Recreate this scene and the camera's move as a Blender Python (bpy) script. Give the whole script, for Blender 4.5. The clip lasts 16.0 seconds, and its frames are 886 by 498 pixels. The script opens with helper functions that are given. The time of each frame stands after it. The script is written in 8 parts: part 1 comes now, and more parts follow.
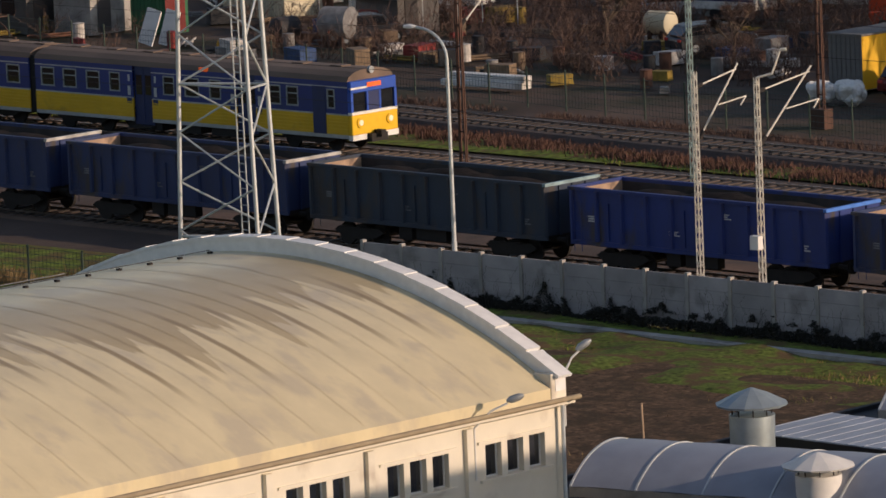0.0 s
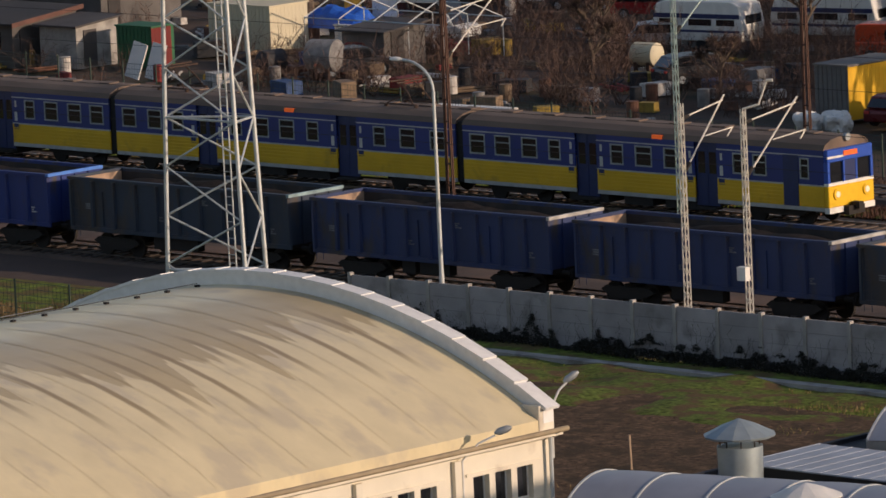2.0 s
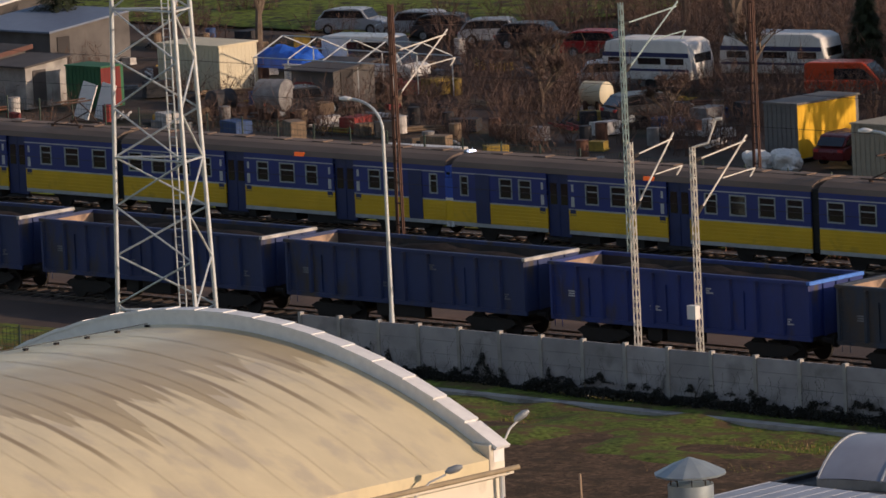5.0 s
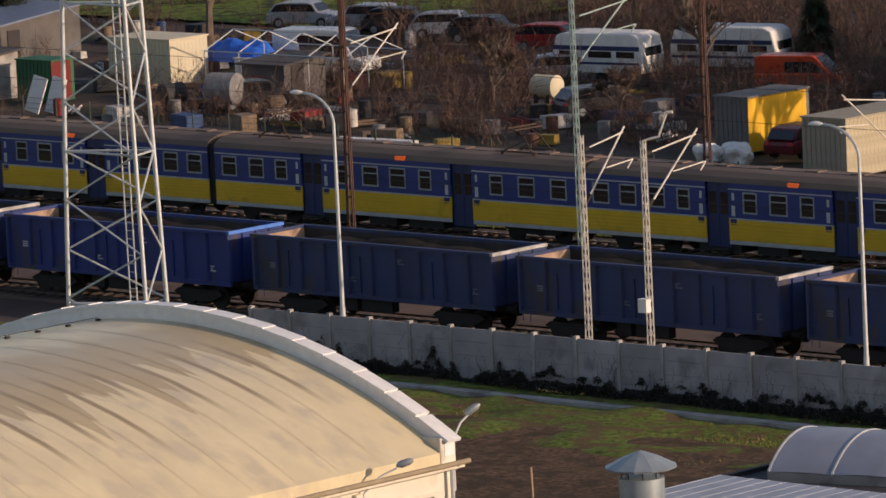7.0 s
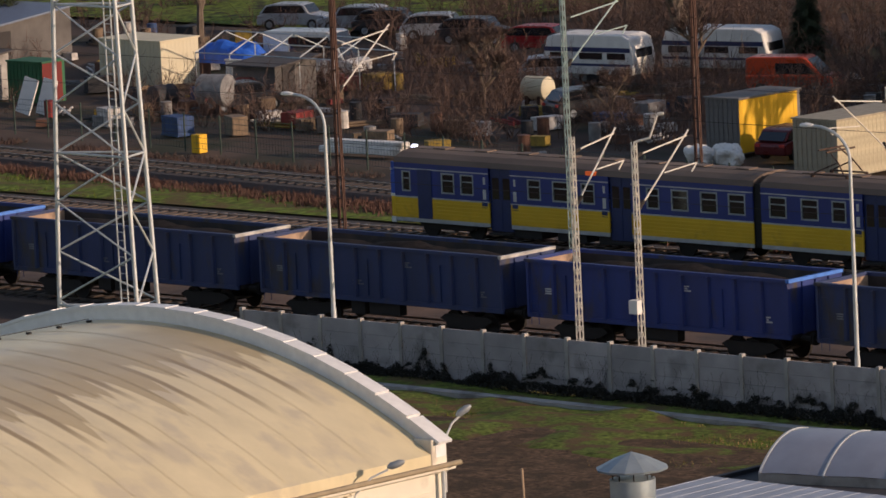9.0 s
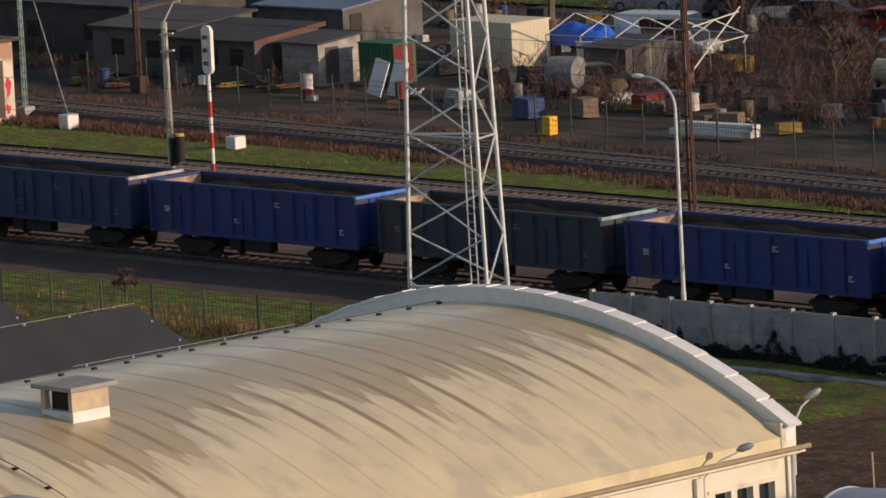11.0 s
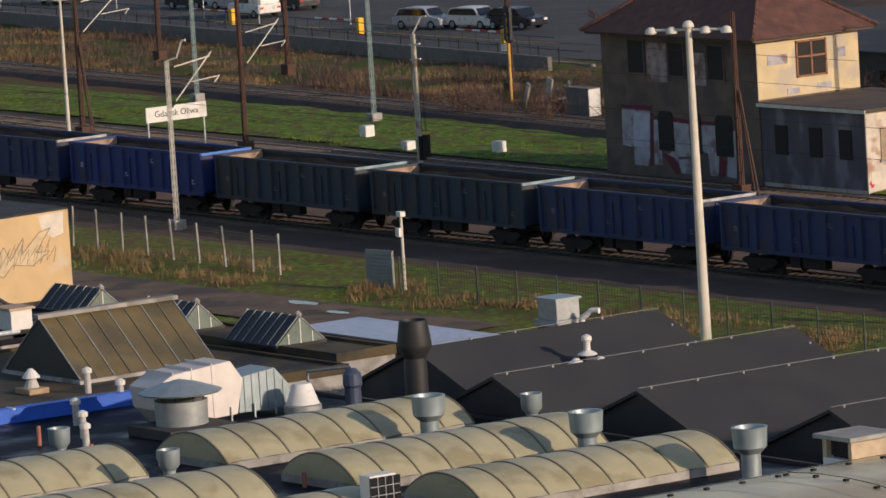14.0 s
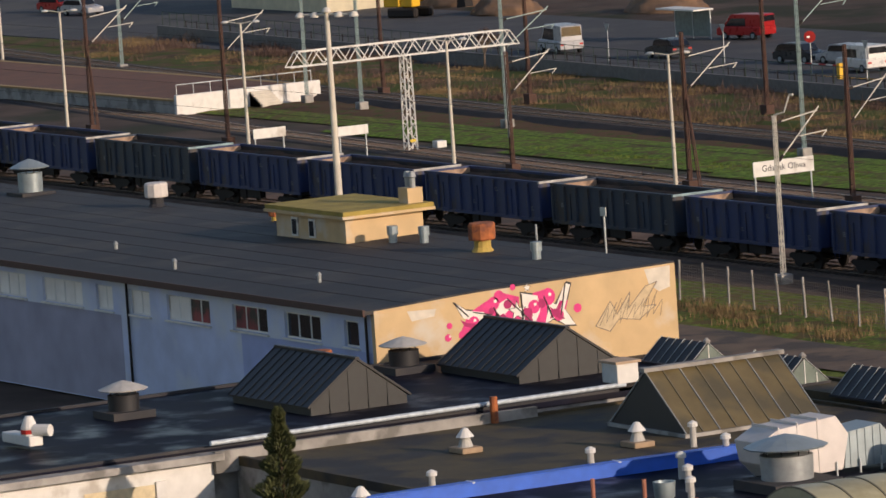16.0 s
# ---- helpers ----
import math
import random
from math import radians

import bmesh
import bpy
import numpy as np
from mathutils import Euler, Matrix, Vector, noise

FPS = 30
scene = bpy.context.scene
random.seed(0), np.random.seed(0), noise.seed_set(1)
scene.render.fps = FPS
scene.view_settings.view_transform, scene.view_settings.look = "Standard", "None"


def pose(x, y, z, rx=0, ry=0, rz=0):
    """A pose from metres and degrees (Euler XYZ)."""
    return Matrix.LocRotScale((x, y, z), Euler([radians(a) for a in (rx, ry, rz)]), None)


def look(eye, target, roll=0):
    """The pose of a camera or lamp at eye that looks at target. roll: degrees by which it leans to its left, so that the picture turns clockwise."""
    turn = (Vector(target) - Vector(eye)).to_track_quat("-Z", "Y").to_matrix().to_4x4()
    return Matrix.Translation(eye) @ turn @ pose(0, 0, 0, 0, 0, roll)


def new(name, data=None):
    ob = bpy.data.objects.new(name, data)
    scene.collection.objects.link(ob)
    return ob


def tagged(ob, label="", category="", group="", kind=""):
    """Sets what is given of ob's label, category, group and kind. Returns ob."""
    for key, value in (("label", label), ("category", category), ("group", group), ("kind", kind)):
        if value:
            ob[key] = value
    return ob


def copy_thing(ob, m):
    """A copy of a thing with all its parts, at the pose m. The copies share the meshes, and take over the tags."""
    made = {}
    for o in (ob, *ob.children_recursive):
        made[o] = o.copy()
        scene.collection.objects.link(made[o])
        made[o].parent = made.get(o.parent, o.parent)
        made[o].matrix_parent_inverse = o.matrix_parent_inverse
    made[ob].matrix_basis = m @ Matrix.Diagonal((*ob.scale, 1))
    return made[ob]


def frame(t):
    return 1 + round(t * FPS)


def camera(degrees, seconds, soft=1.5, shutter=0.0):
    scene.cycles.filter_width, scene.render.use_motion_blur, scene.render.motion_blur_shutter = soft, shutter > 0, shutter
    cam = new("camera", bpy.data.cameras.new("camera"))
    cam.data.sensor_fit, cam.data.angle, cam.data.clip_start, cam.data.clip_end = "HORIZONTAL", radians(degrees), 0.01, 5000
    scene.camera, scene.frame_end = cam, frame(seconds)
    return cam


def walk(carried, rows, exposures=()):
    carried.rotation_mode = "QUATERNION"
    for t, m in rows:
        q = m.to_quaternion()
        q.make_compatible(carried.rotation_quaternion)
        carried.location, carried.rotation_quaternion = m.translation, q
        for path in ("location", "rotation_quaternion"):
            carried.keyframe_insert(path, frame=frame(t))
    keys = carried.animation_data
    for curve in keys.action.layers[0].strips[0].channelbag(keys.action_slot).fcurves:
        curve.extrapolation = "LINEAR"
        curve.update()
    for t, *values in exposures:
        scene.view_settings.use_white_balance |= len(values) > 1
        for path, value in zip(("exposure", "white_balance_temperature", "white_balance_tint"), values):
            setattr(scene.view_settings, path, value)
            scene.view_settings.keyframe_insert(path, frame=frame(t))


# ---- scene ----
cam = camera(8.137, 16.0, soft=1.6)
EYE = 35.74
# seconds, heading, pitch and lean of a camera held at a high window
ROWS = [
    (0.0, 44.351, -8.449, 2.355),
    (0.5, 44.427, -8.378, 2.427),
    (1.0, 44.355, -8.306, 2.511),
    (1.5, 44.288, -8.233, 2.548),
    (2.0, 44.219, -8.157, 2.577),
    (2.5, 44.146, -8.082, 2.596),
    (3.0, 44.074, -8.006, 2.597),
    (3.5, 44.003, -7.928, 2.604),
    (4.0, 43.928, -7.849, 2.624),
    (6.5, 43.398, -7.890, 2.686),
    (7.0, 43.285, -7.897, 2.659),
    (7.5, 43.196, -7.893, 2.648),
    (8.0, 43.132, -7.888, 2.655),
    (8.2, 43.116, -7.887, 2.655),
    (10.3, 44.654, -7.891, 2.778),
    (10.5, 45.186, -7.933, 2.778),
    (11.0, 46.455, -7.895, 2.901),
    (11.5, 48.025, -7.796, 3.010),
    (12.0, 49.680, -7.653, 3.104),
    (12.5, 51.258, -7.479, 3.213),
    (13.0, 52.643, -7.281, 3.356),
    (13.5, 53.925, -7.083, 3.454),
    (14.0, 55.294, -6.872, 3.567),
    (14.5, 56.881, -6.647, 3.720),
    (15.0, 58.552, -6.415, 3.822),
    (15.5, 59.994, -6.193, 3.859),
    (16.0, 60.861, -6.015, 3.832),
]
walk(cam, [(t, pose(0, 0, EYE, 0, 0, yaw) @ pose(0, 0, 0, 90 + pitch) @ pose(0, 0, 0, 0, 0, -lean)) for t, yaw, pitch, lean in ROWS],
     [(0.0, -0.1, 6450, 22), (4.0, -0.06, 6500, 23), (6.5, 0.06, 6550, 25), (8.2, 0.06, 6550, 25), (10.5, -0.05, 6500, 22), (13.0, -0.05, 6100, 19), (16.0, -0.06, 6150, 20)])

# ---- world, sun, exposure ----
SUN_AZ, SUN_EL = 20.0, 14.5        # degrees: heading of the sun from +x towards +y, height
sun_dir = Vector((math.cos(radians(SUN_AZ)) * math.cos(radians(SUN_EL)), math.sin(radians(SUN_AZ)) * math.cos(radians(SUN_EL)), math.sin(radians(SUN_EL))))
world = bpy.data.worlds.new("sky")
scene.world = world
world.use_nodes = True
wn = world.node_tree
sky = wn.nodes.new("ShaderNodeTexSky")
sky.sky_type, sky.sun_disc = "NISHITA", False
sky.sun_elevation, sky.sun_rotation = radians(SUN_EL), radians(90 - SUN_AZ)
sky.air_density, sky.dust_density = 1.15, 0.6
wn.links.new(sky.outputs[0], wn.nodes["Background"].inputs[0])
wn.nodes["Background"].inputs[1].default_value = 0.122
sun = new("sun", bpy.data.lights.new("sun", "SUN"))
sun.data.energy, sun.data.angle, sun.data.color = 3.65, radians(0.6), (1.0, 0.80, 0.56)
sun.matrix_world = look(sun_dir * 400, (0, 0, 0))
scene.view_settings.exposure = 0.0

# ---- small tools ----
def bx(bm, x0, x1, y0, y1, z0, z1, m=None):
    """A box between two corners."""
    vs = [bm.verts.new(m @ Vector(c) if m else c) for c in ((x0, y0, z0), (x1, y0, z0), (x1, y1, z0), (x0, y1, z0), (x0, y0, z1), (x1, y0, z1), (x1, y1, z1), (x0, y1, z1))]
    for f in ((0, 3, 2, 1), (4, 5, 6, 7), (0, 1, 5, 4), (1, 2, 6, 5), (2, 3, 7, 6), (3, 0, 4, 7)):
        bm.faces.new([vs[i] for i in f])
    return bm


def rod(bm, p, q, r0, r1=None, n=8, caps=True):
    """A round or square bar from p to q."""
    p, q = Vector(p), Vector(q)
    r1 = r0 if r1 is None else r1
    turn = (q - p).to_track_quat("Z", "Y").to_matrix()
    rings = []
    for c, r in ((p, r0), (q, r1)):
        rings.append([bm.verts.new(c + turn @ Vector((r * math.cos(2 * math.pi * (i + 0.5) / n), r * math.sin(2 * math.pi * (i + 0.5) / n), 0))) for i in range(n)])
    for i in range(n):
        bm.faces.new((rings[0][i], rings[0][(i + 1) % n], rings[1][(i + 1) % n], rings[1][i]))
    if caps:
        if r0 > 0.002:
            bm.faces.new(rings[0][::-1])
        if r1 > 0.002:
            bm.faces.new(rings[1])
    return bm


def lathe(bm, profile, n=20, at=(0, 0, 0)):
    """A turned shape: profile of (radius, height)."""
    rings = [[bm.verts.new((at[0] + r * math.cos(2 * math.pi * i / n), at[1] + r * math.sin(2 * math.pi * i / n), at[2] + z)) for i in range(n)] for r, z in profile]
    for a, b in zip(rings, rings[1:]):
        for i in range(n):
            bm.faces.new((a[i], a[(i + 1) % n], b[(i + 1) % n], b[i]))
    bm.faces.new(rings[0][::-1])
    bm.faces.new(rings[-1])
    return bm


def prism(bm, outline, y0, y1, axis="y"):
    """An outline of (a, z) pushed along y (axis y: a is x) or along x (axis x: a is y)."""
    def put(a, z, s):
        return (a, s, z) if axis == "y" else (s, a, z) if axis == "x" else (a, z, s)
    lo = [bm.verts.new(put(a, z, y0)) for a, z in outline]
    hi = [bm.verts.new(put(a, z, y1)) for a, z in outline]
    n = len(outline)
    for i in range(n):
        bm.faces.new((lo[i], lo[(i + 1) % n], hi[(i + 1) % n], hi[i]))
    bm.faces.new(lo[::-1])
    bm.faces.new(hi)
    return bm


def sheet(bm, pts):
    bm.faces.new([bm.verts.new(p) for p in pts])
    return bm


def BM():
    return bmesh.new()


def finish(name, bm, material, smooth=False, bevel=0.0):
    if bevel:
        bmesh.ops.bevel(bm, geom=bm.edges[:], offset=bevel, segments=1, affect="EDGES", clamp_overlap=True)
    bmesh.ops.recalc_face_normals(bm, faces=bm.faces[:])
    me = bpy.data.meshes.new(name)
    bm.to_mesh(me)
    bm.free()
    if smooth:
        me.shade_smooth()
        me.set_sharp_from_angle(angle=radians(40))
    if material is not None:
        me.materials.append(material)
    return new(name, me)


def part(name, bm, material, parent, label="", smooth=False, bevel=0.0, m=None):
    """One mesh under a thing or under a part."""
    ob = finish(name, bm, material, smooth, bevel)
    ob.parent = parent
    if m is not None:
        ob.matrix_basis = m
    if label:
        tagged(ob, label)
    return ob


def again(ob, parent, m):
    """One more part on the same mesh."""
    o = new(ob.name.split(".")[0], ob.data)
    o.parent = parent
    o.matrix_basis = m
    if "label" in ob:
        o["label"] = ob["label"]
    return o


def thing(name, label, category, m=None, group="", kind=""):
    ob = new(name)
    ob.empty_display_size = 0.2
    if m is not None:
        ob.matrix_basis = m
    return tagged(ob, label, category, group, kind)


def solid(name, bm, material, label, category, m=None, group="", kind="", smooth=False, bevel=0.0):
    """A thing of one mesh."""
    ob = finish(name, bm, material, smooth, bevel)
    if m is not None:
        ob.matrix_basis = m
    return tagged(ob, label, category, group, kind)


# ---- materials ----
def mat(name, color, rough=0.7, metal=0.0, var=0.15, scale=3.0, fine=40.0, bump=0.15, other=None, mix=0.0, mix_scale=0.6, random_tint=0.0, stretch=(1, 1, 1), spec=0.5, whole=False):
    """A surface with broad stains, fine grain and a little relief. other: a second colour that shows in patches."""
    m = bpy.data.materials.new(name)
    m.use_nodes = True
    nt = m.node_tree
    b = nt.nodes["Principled BSDF"]
    b.inputs["Metallic"].default_value = metal
    b.inputs["Specular IOR Level"].default_value = spec
    co = nt.nodes.new("ShaderNodeTexCoord")
    mp = nt.nodes.new("ShaderNodeMapping")
    mp.inputs["Scale"].default_value = stretch
    nt.links.new(nt.nodes.new("ShaderNodeNewGeometry").outputs["Position"] if whole else co.outputs["Object"], mp.inputs[0])

    def noise_tex(s, detail):
        n = nt.nodes.new("ShaderNodeTexNoise")
        n.inputs["Scale"].default_value, n.inputs["Detail"].default_value = s, detail
        nt.links.new(mp.outputs[0], n.inputs["Vector"])
        return n

    def ramp(src, a, c):
        r = nt.nodes.new("ShaderNodeMapRange")
        r.inputs[1].default_value, r.inputs[2].default_value = a, c
        nt.links.new(src, r.inputs[0])
        return r.outputs[0]

    def blend(fac, a, c, mode="MIX"):
        x = nt.nodes.new("ShaderNodeMix")
        x.data_type, x.blend_type = "RGBA", mode
        for sock, v in ((x.inputs[0], fac), (x.inputs[6], a), (x.inputs[7], c)):
            if isinstance(v, (int, float)):
                sock.default_value = v
            elif isinstance(v, tuple):
                sock.default_value = (*v, 1)
            else:
                nt.links.new(v, sock)
        return x.outputs[2]

    big, small = noise_tex(scale, 5), noise_tex(fine, 4)
    dark, light = tuple(c * (1 - var) for c in color), tuple(min(1, c * (1 + var)) for c in color)
    col = blend(ramp(big.outputs[0], 0.3, 0.7), dark, light)
    if other is not None:
        patch = noise_tex(mix_scale, 8)
        col = blend(ramp(patch.outputs[0], 0.62 - mix * 0.35, 0.72 - mix * 0.3), col, other)
    col = blend(ramp(small.outputs[0], 0.2, 0.8), blend(0.5 * var, col, (0, 0, 0)), col)
    if random_tint:
        oi = nt.nodes.new("ShaderNodeObjectInfo")
        h = nt.nodes.new("ShaderNodeHueSaturation")
        nt.links.new(col, h.inputs["Color"])
        r = nt.nodes.new("ShaderNodeMapRange")
        r.inputs[3].default_value, r.inputs[4].default_value = 1 - random_tint, 1 + random_tint
        nt.links.new(oi.outputs["Random"], r.inputs[0])
        nt.links.new(r.outputs[0], h.inputs["Value"])
        col = h.outputs[0]
    nt.links.new(col, b.inputs["Base Color"])
    r = nt.nodes.new("ShaderNodeMapRange")
    r.inputs[3].default_value, r.inputs[4].default_value = max(0.03, rough - 0.12), min(1, rough + 0.12)
    nt.links.new(big.outputs[0], r.inputs[0])
    nt.links.new(r.outputs[0], b.inputs["Roughness"])
    if bump:
        bp = nt.nodes.new("ShaderNodeBump")
        bp.inputs["Strength"].default_value, bp.inputs["Distance"].default_value = bump, 0.02
        nt.links.new(small.outputs[0], bp.inputs["Height"])
        nt.links.new(bp.outputs[0], b.inputs["Normal"])
    return m


def glow(name, color, strength):
    m = mat(name, color, 0.4)
    b = m.node_tree.nodes["Principled BSDF"]
    b.inputs["Emission Color"].default_value = (*color, 1)
    b.inputs["Emission Strength"].default_value = strength
    return m


def glass_mat(name, color, rough=0.06):
    m = mat(name, color, rough, 0.0, 0.3, 1.5, 20, 0.0, spec=0.9)
    return m


M_ballast = mat("ballast", (0.15, 0.092, 0.062), 0.95, var=0.35, scale=0.6, fine=9, bump=1.0, other=(0.085, 0.058, 0.045), mix=0.4, mix_scale=0.3)
M_cess = mat("cess_soil", (0.075, 0.045, 0.031), 0.95, var=0.3, scale=0.3, fine=6, bump=0.8, other=(0.10, 0.065, 0.043), mix=0.3, mix_scale=0.2)
M_steel = mat("rail_steel", (0.46, 0.36, 0.3), 0.36, 0.8, fine=20)
M_sleeper = mat("sleeper", (0.13, 0.095, 0.072), 0.9, var=0.3, random_tint=0.25)
M_concrete = mat("concrete", (0.36, 0.34, 0.31), 0.9, var=0.2, scale=1.2, fine=25, bump=0.3, other=(0.2, 0.19, 0.17), mix=0.3, mix_scale=0.8, random_tint=0.1)
M_galv = mat("galvanised_steel", (0.55, 0.58, 0.58), 0.5, 0.35, var=0.1, fine=30, bump=0.05)
M_zinc = mat("zinc_sheet", (0.33, 0.39, 0.41), 0.45, 0.4, var=0.12, scale=2, fine=20, bump=0.1)
M_rust = mat("rusty_steel", (0.085, 0.05, 0.035), 0.85, 0.2, var=0.3, scale=3, fine=30)
M_black = mat("black_paint", (0.02, 0.02, 0.022), 0.6, var=0.2)
M_white = mat("white_paint", (0.75, 0.73, 0.68), 0.6, var=0.08, scale=2, other=(0.5, 0.46, 0.4), mix=0.15)
M_glass = glass_mat("dark_glass", (0.012, 0.014, 0.018))
M_blue_loco = mat("train_blue", (0.012, 0.028, 0.18), 0.45, var=0.12, scale=0.7, fine=14, bump=0.05, other=(0.012, 0.03, 0.15), mix=0.2, mix_scale=0.6)
M_yellow_loco = mat("train_yellow", (0.72, 0.43, 0.012), 0.45, var=0.1, scale=0.8, fine=14, bump=0.05, other=(0.5, 0.3, 0.02), mix=0.12, mix_scale=0.7)
M_grey_band = mat("train_grey", (0.42, 0.42, 0.42), 0.5)
M_roof_dirty = mat("train_roof", (0.17, 0.12, 0.09), 0.85, var=0.3, scale=0.8, stretch=(0.3, 1, 1))
M_under = mat("underframe_black", (0.022, 0.018, 0.016), 0.85, var=0.3)

# ---- ground and tracks ----
def grass_mat(name, dirt, mix, green=(0.15, 0.195, 0.035)):
    return mat(name, green, 0.95, var=0.6, scale=2.5, fine=8, bump=1.0, other=dirt, mix=mix, mix_scale=0.8, spec=0.1)


M_grass = grass_mat("grass", (0.16, 0.12, 0.05), 0.45)
M_lush = grass_mat("lush_grass", (0.14, 0.11, 0.05), 0.36, (0.15, 0.225, 0.035))
M_field = mat("field", (0.14, 0.088, 0.052), 0.95, var=0.6, scale=4.5, fine=9, bump=1.0, other=(0.085, 0.058, 0.035), mix=0.4, mix_scale=0.9, spec=0.1)
M_meadow = mat("meadow_edge", (0.13, 0.165, 0.035), 0.95, var=0.6, scale=5.0, fine=7, bump=1.0, other=(0.15, 0.10, 0.05), mix=0.42, mix_scale=1.1, spec=0.1)
M_scrub = mat("dry_scrub", (0.15, 0.095, 0.055), 0.95, var=0.5, scale=0.4, fine=5, bump=1.0, other=(0.085, 0.105, 0.025), mix=0.6, mix_scale=0.3, spec=0.1)
M_asphalt = mat("asphalt", (0.055, 0.055, 0.06), 0.9, var=0.25, scale=0.3, fine=12, bump=0.4, other=(0.085, 0.08, 0.075), mix=0.3, mix_scale=0.15)
M_yard = mat("yard_dirt", (0.11, 0.078, 0.06), 0.95, var=0.35, scale=0.2, fine=5, bump=0.8, other=(0.05, 0.05, 0.03), mix=0.4, mix_scale=0.12, spec=0.15)


def strip(name, x0, x1, y0, y1, z, material, label, category, dx=2.5, dy=0.9, rough=0.05, kind="structure"):
    """A stretch of ground, uneven, on the sheet below it."""
    bm = BM()
    nx, ny = max(2, int((x1 - x0) / dx)), max(2, int((y1 - y0) / dy))
    grid = []
    for i in range(nx + 1):
        row = []
        for j in range(ny + 1):
            x, y = x0 + (x1 - x0) * i / nx, y0 + (y1 - y0) * j / ny
            e = 0.0 if j in (0, ny) else 1.0
            row.append(bm.verts.new((x, y, z + e * rough * noise.noise(Vector((x * 0.35, y * 0.35, 1.7))) + e * rough * 0.5)))
        grid.append(row)
    for i in range(nx):
        for j in range(ny):
            bm.faces.new((grid[i][j], grid[i + 1][j], grid[i + 1][j + 1], grid[i][j + 1]))
    return solid(name, bm, material, label, category, kind=kind, smooth=True)


solid("ground", bx(BM(), -2600, 1600, -600, 2600, -0.8, -0.2), M_yard, "bare brown earth that reaches the horizon", "ground", kind="structure")
strip("grass_verge", -420, -60, 143, 165, -0.06, M_grass, "patchy green grass verge beside the railway", "grass", rough=0.16)
strip("field", -163.5, -60, 122, 157.0, -0.02, M_field, "rough field of brown mud with wheel ruts", "field", rough=0.2)
strip("field_grass", -163.5, -60, 152.6, 160.4, -0.06, M_meadow, "patchy green grass between the mud and the kerb", "grass", rough=0.3, dx=0.8, dy=0.4)
strip("grass_strip", -420, -60, 177.6, 188.9, -0.12, M_grass, "green grass strip between the tracks", "grass", rough=0.14)
strip("grass_bank", -420, -262, 205.8, 221, -0.13, grass_mat("bank_grass", (0.15, 0.09, 0.05), 0.8, (0.09, 0.125, 0.028)), "rough brown grass round the raised track", "grass", rough=0.16)
strip("grass_strip", -372, -262, 199.3, 205.8, -0.12, M_lush, "lush green grass below the raised track", "grass", rough=0.2)
strip("grass_strip", -420, -372, 201.6, 205.8, -0.13, M_grass, "patchy grass beside the platform end", "grass", rough=0.16)
strip("grass_strip", -250, -60, 194.1, 199.3, -0.12, M_grass, "patchy green grass beside the raised track", "grass", rough=0.16)
for x0, x1, y0 in ((-372, -345, 198.4), (-345, -318, 196.6), (-318, -290, 195.2), (-290, -250, 194.3)):
    strip("grass_strip", x0, x1, y0, 199.3, -0.12, M_lush, "bright green grass strip beside the raised track", "grass", rough=0.16)


def track(name, pts, z, label, half=1.7, sleepers=True, bed_mat=None, wood=None, steel=None):
    """Ballast bed, sleepers and two rails along a row of plan points."""
    t = thing(name, label, "railway track", kind="structure")
    bed, rails = BM(), (BM(), BM())
    dirs = []
    for i, p in enumerate(pts):
        a, b = pts[max(0, i - 1)], pts[min(len(pts) - 1, i + 1)]
        d = Vector((b[0] - a[0], b[1] - a[1], 0)).normalized()
        dirs.append(Vector((-d.y, d.x, 0)))
    sect = [(-half - 0.75, -0.4), (-half, 0.0), (half, 0.0), (half + 0.75, -0.4)]
    rows = [[bed.verts.new((Vector((p[0], p[1], 0)) + n * o) + Vector((0, 0, z - 0.1 + h))) for o, h in sect] for p, n in zip(pts, dirs)]
    for a, b in zip(rows, rows[1:]):
        for i in range(3):
            bed.faces.new((a[i], b[i], b[i + 1], a[i + 1]))
    part("ballast_bed", bed, bed_mat or M_ballast, t)
    for bm, side in zip(rails, (-0.7535, 0.7535)):
        for off0, off1, z0, z1 in ((-0.036, 0.036, -0.04, 0.0), (-0.012, 0.012, -0.1, -0.04)):
            ring = [[bm.verts.new(Vector((p[0], p[1], z)) + n * (side + o) + Vector((0, 0, h))) for o, h in ((off0, z0), (off1, z0), (off1, z1), (off0, z1))] for p, n in zip(pts, dirs)]
            for a, b in zip(ring, ring[1:]):
                for i in range(4):
                    bm.faces.new((a[i], a[(i + 1) % 4], b[(i + 1) % 4], b[i]))
        part("rail", bm, steel or M_steel, t)
    if sleepers:
        me = finish("sleeper", bx(BM(), -0.12, 0.12, -1.28, 1.28, z - 0.2, z - 0.055), wood or M_sleeper)
        me.parent = t
        first, n = True, 0
        rest = BM()
        for (p, q) in zip(pts, pts[1:]):
            L = math.hypot(q[0] - p[0], q[1] - p[1])
            a = math.atan2(q[1] - p[1], q[0] - p[0])
            for k in range(int(L / 0.62)):
                f = (k + 0.5) * 0.62 / L
                x, y = p[0] + (q[0] - p[0]) * f, p[1] + (q[1] - p[1]) * f
                m = Matrix.Translation((x, y, 0)) @ Matrix.Rotation(a, 4, "Z")
                if -330 < x < -150 and n < 280:
                    if first:
                        me.matrix_basis, first = m, False
                    else:
                        again(me, t, m)
                    n += 1
                else:
                    bx(rest, -0.12, 0.12, -1.28, 1.28, z - 0.2, z - 0.055, m)
        tagged(part("sleepers", rest, wood or M_sleeper, t), kind="stuff")
    return t


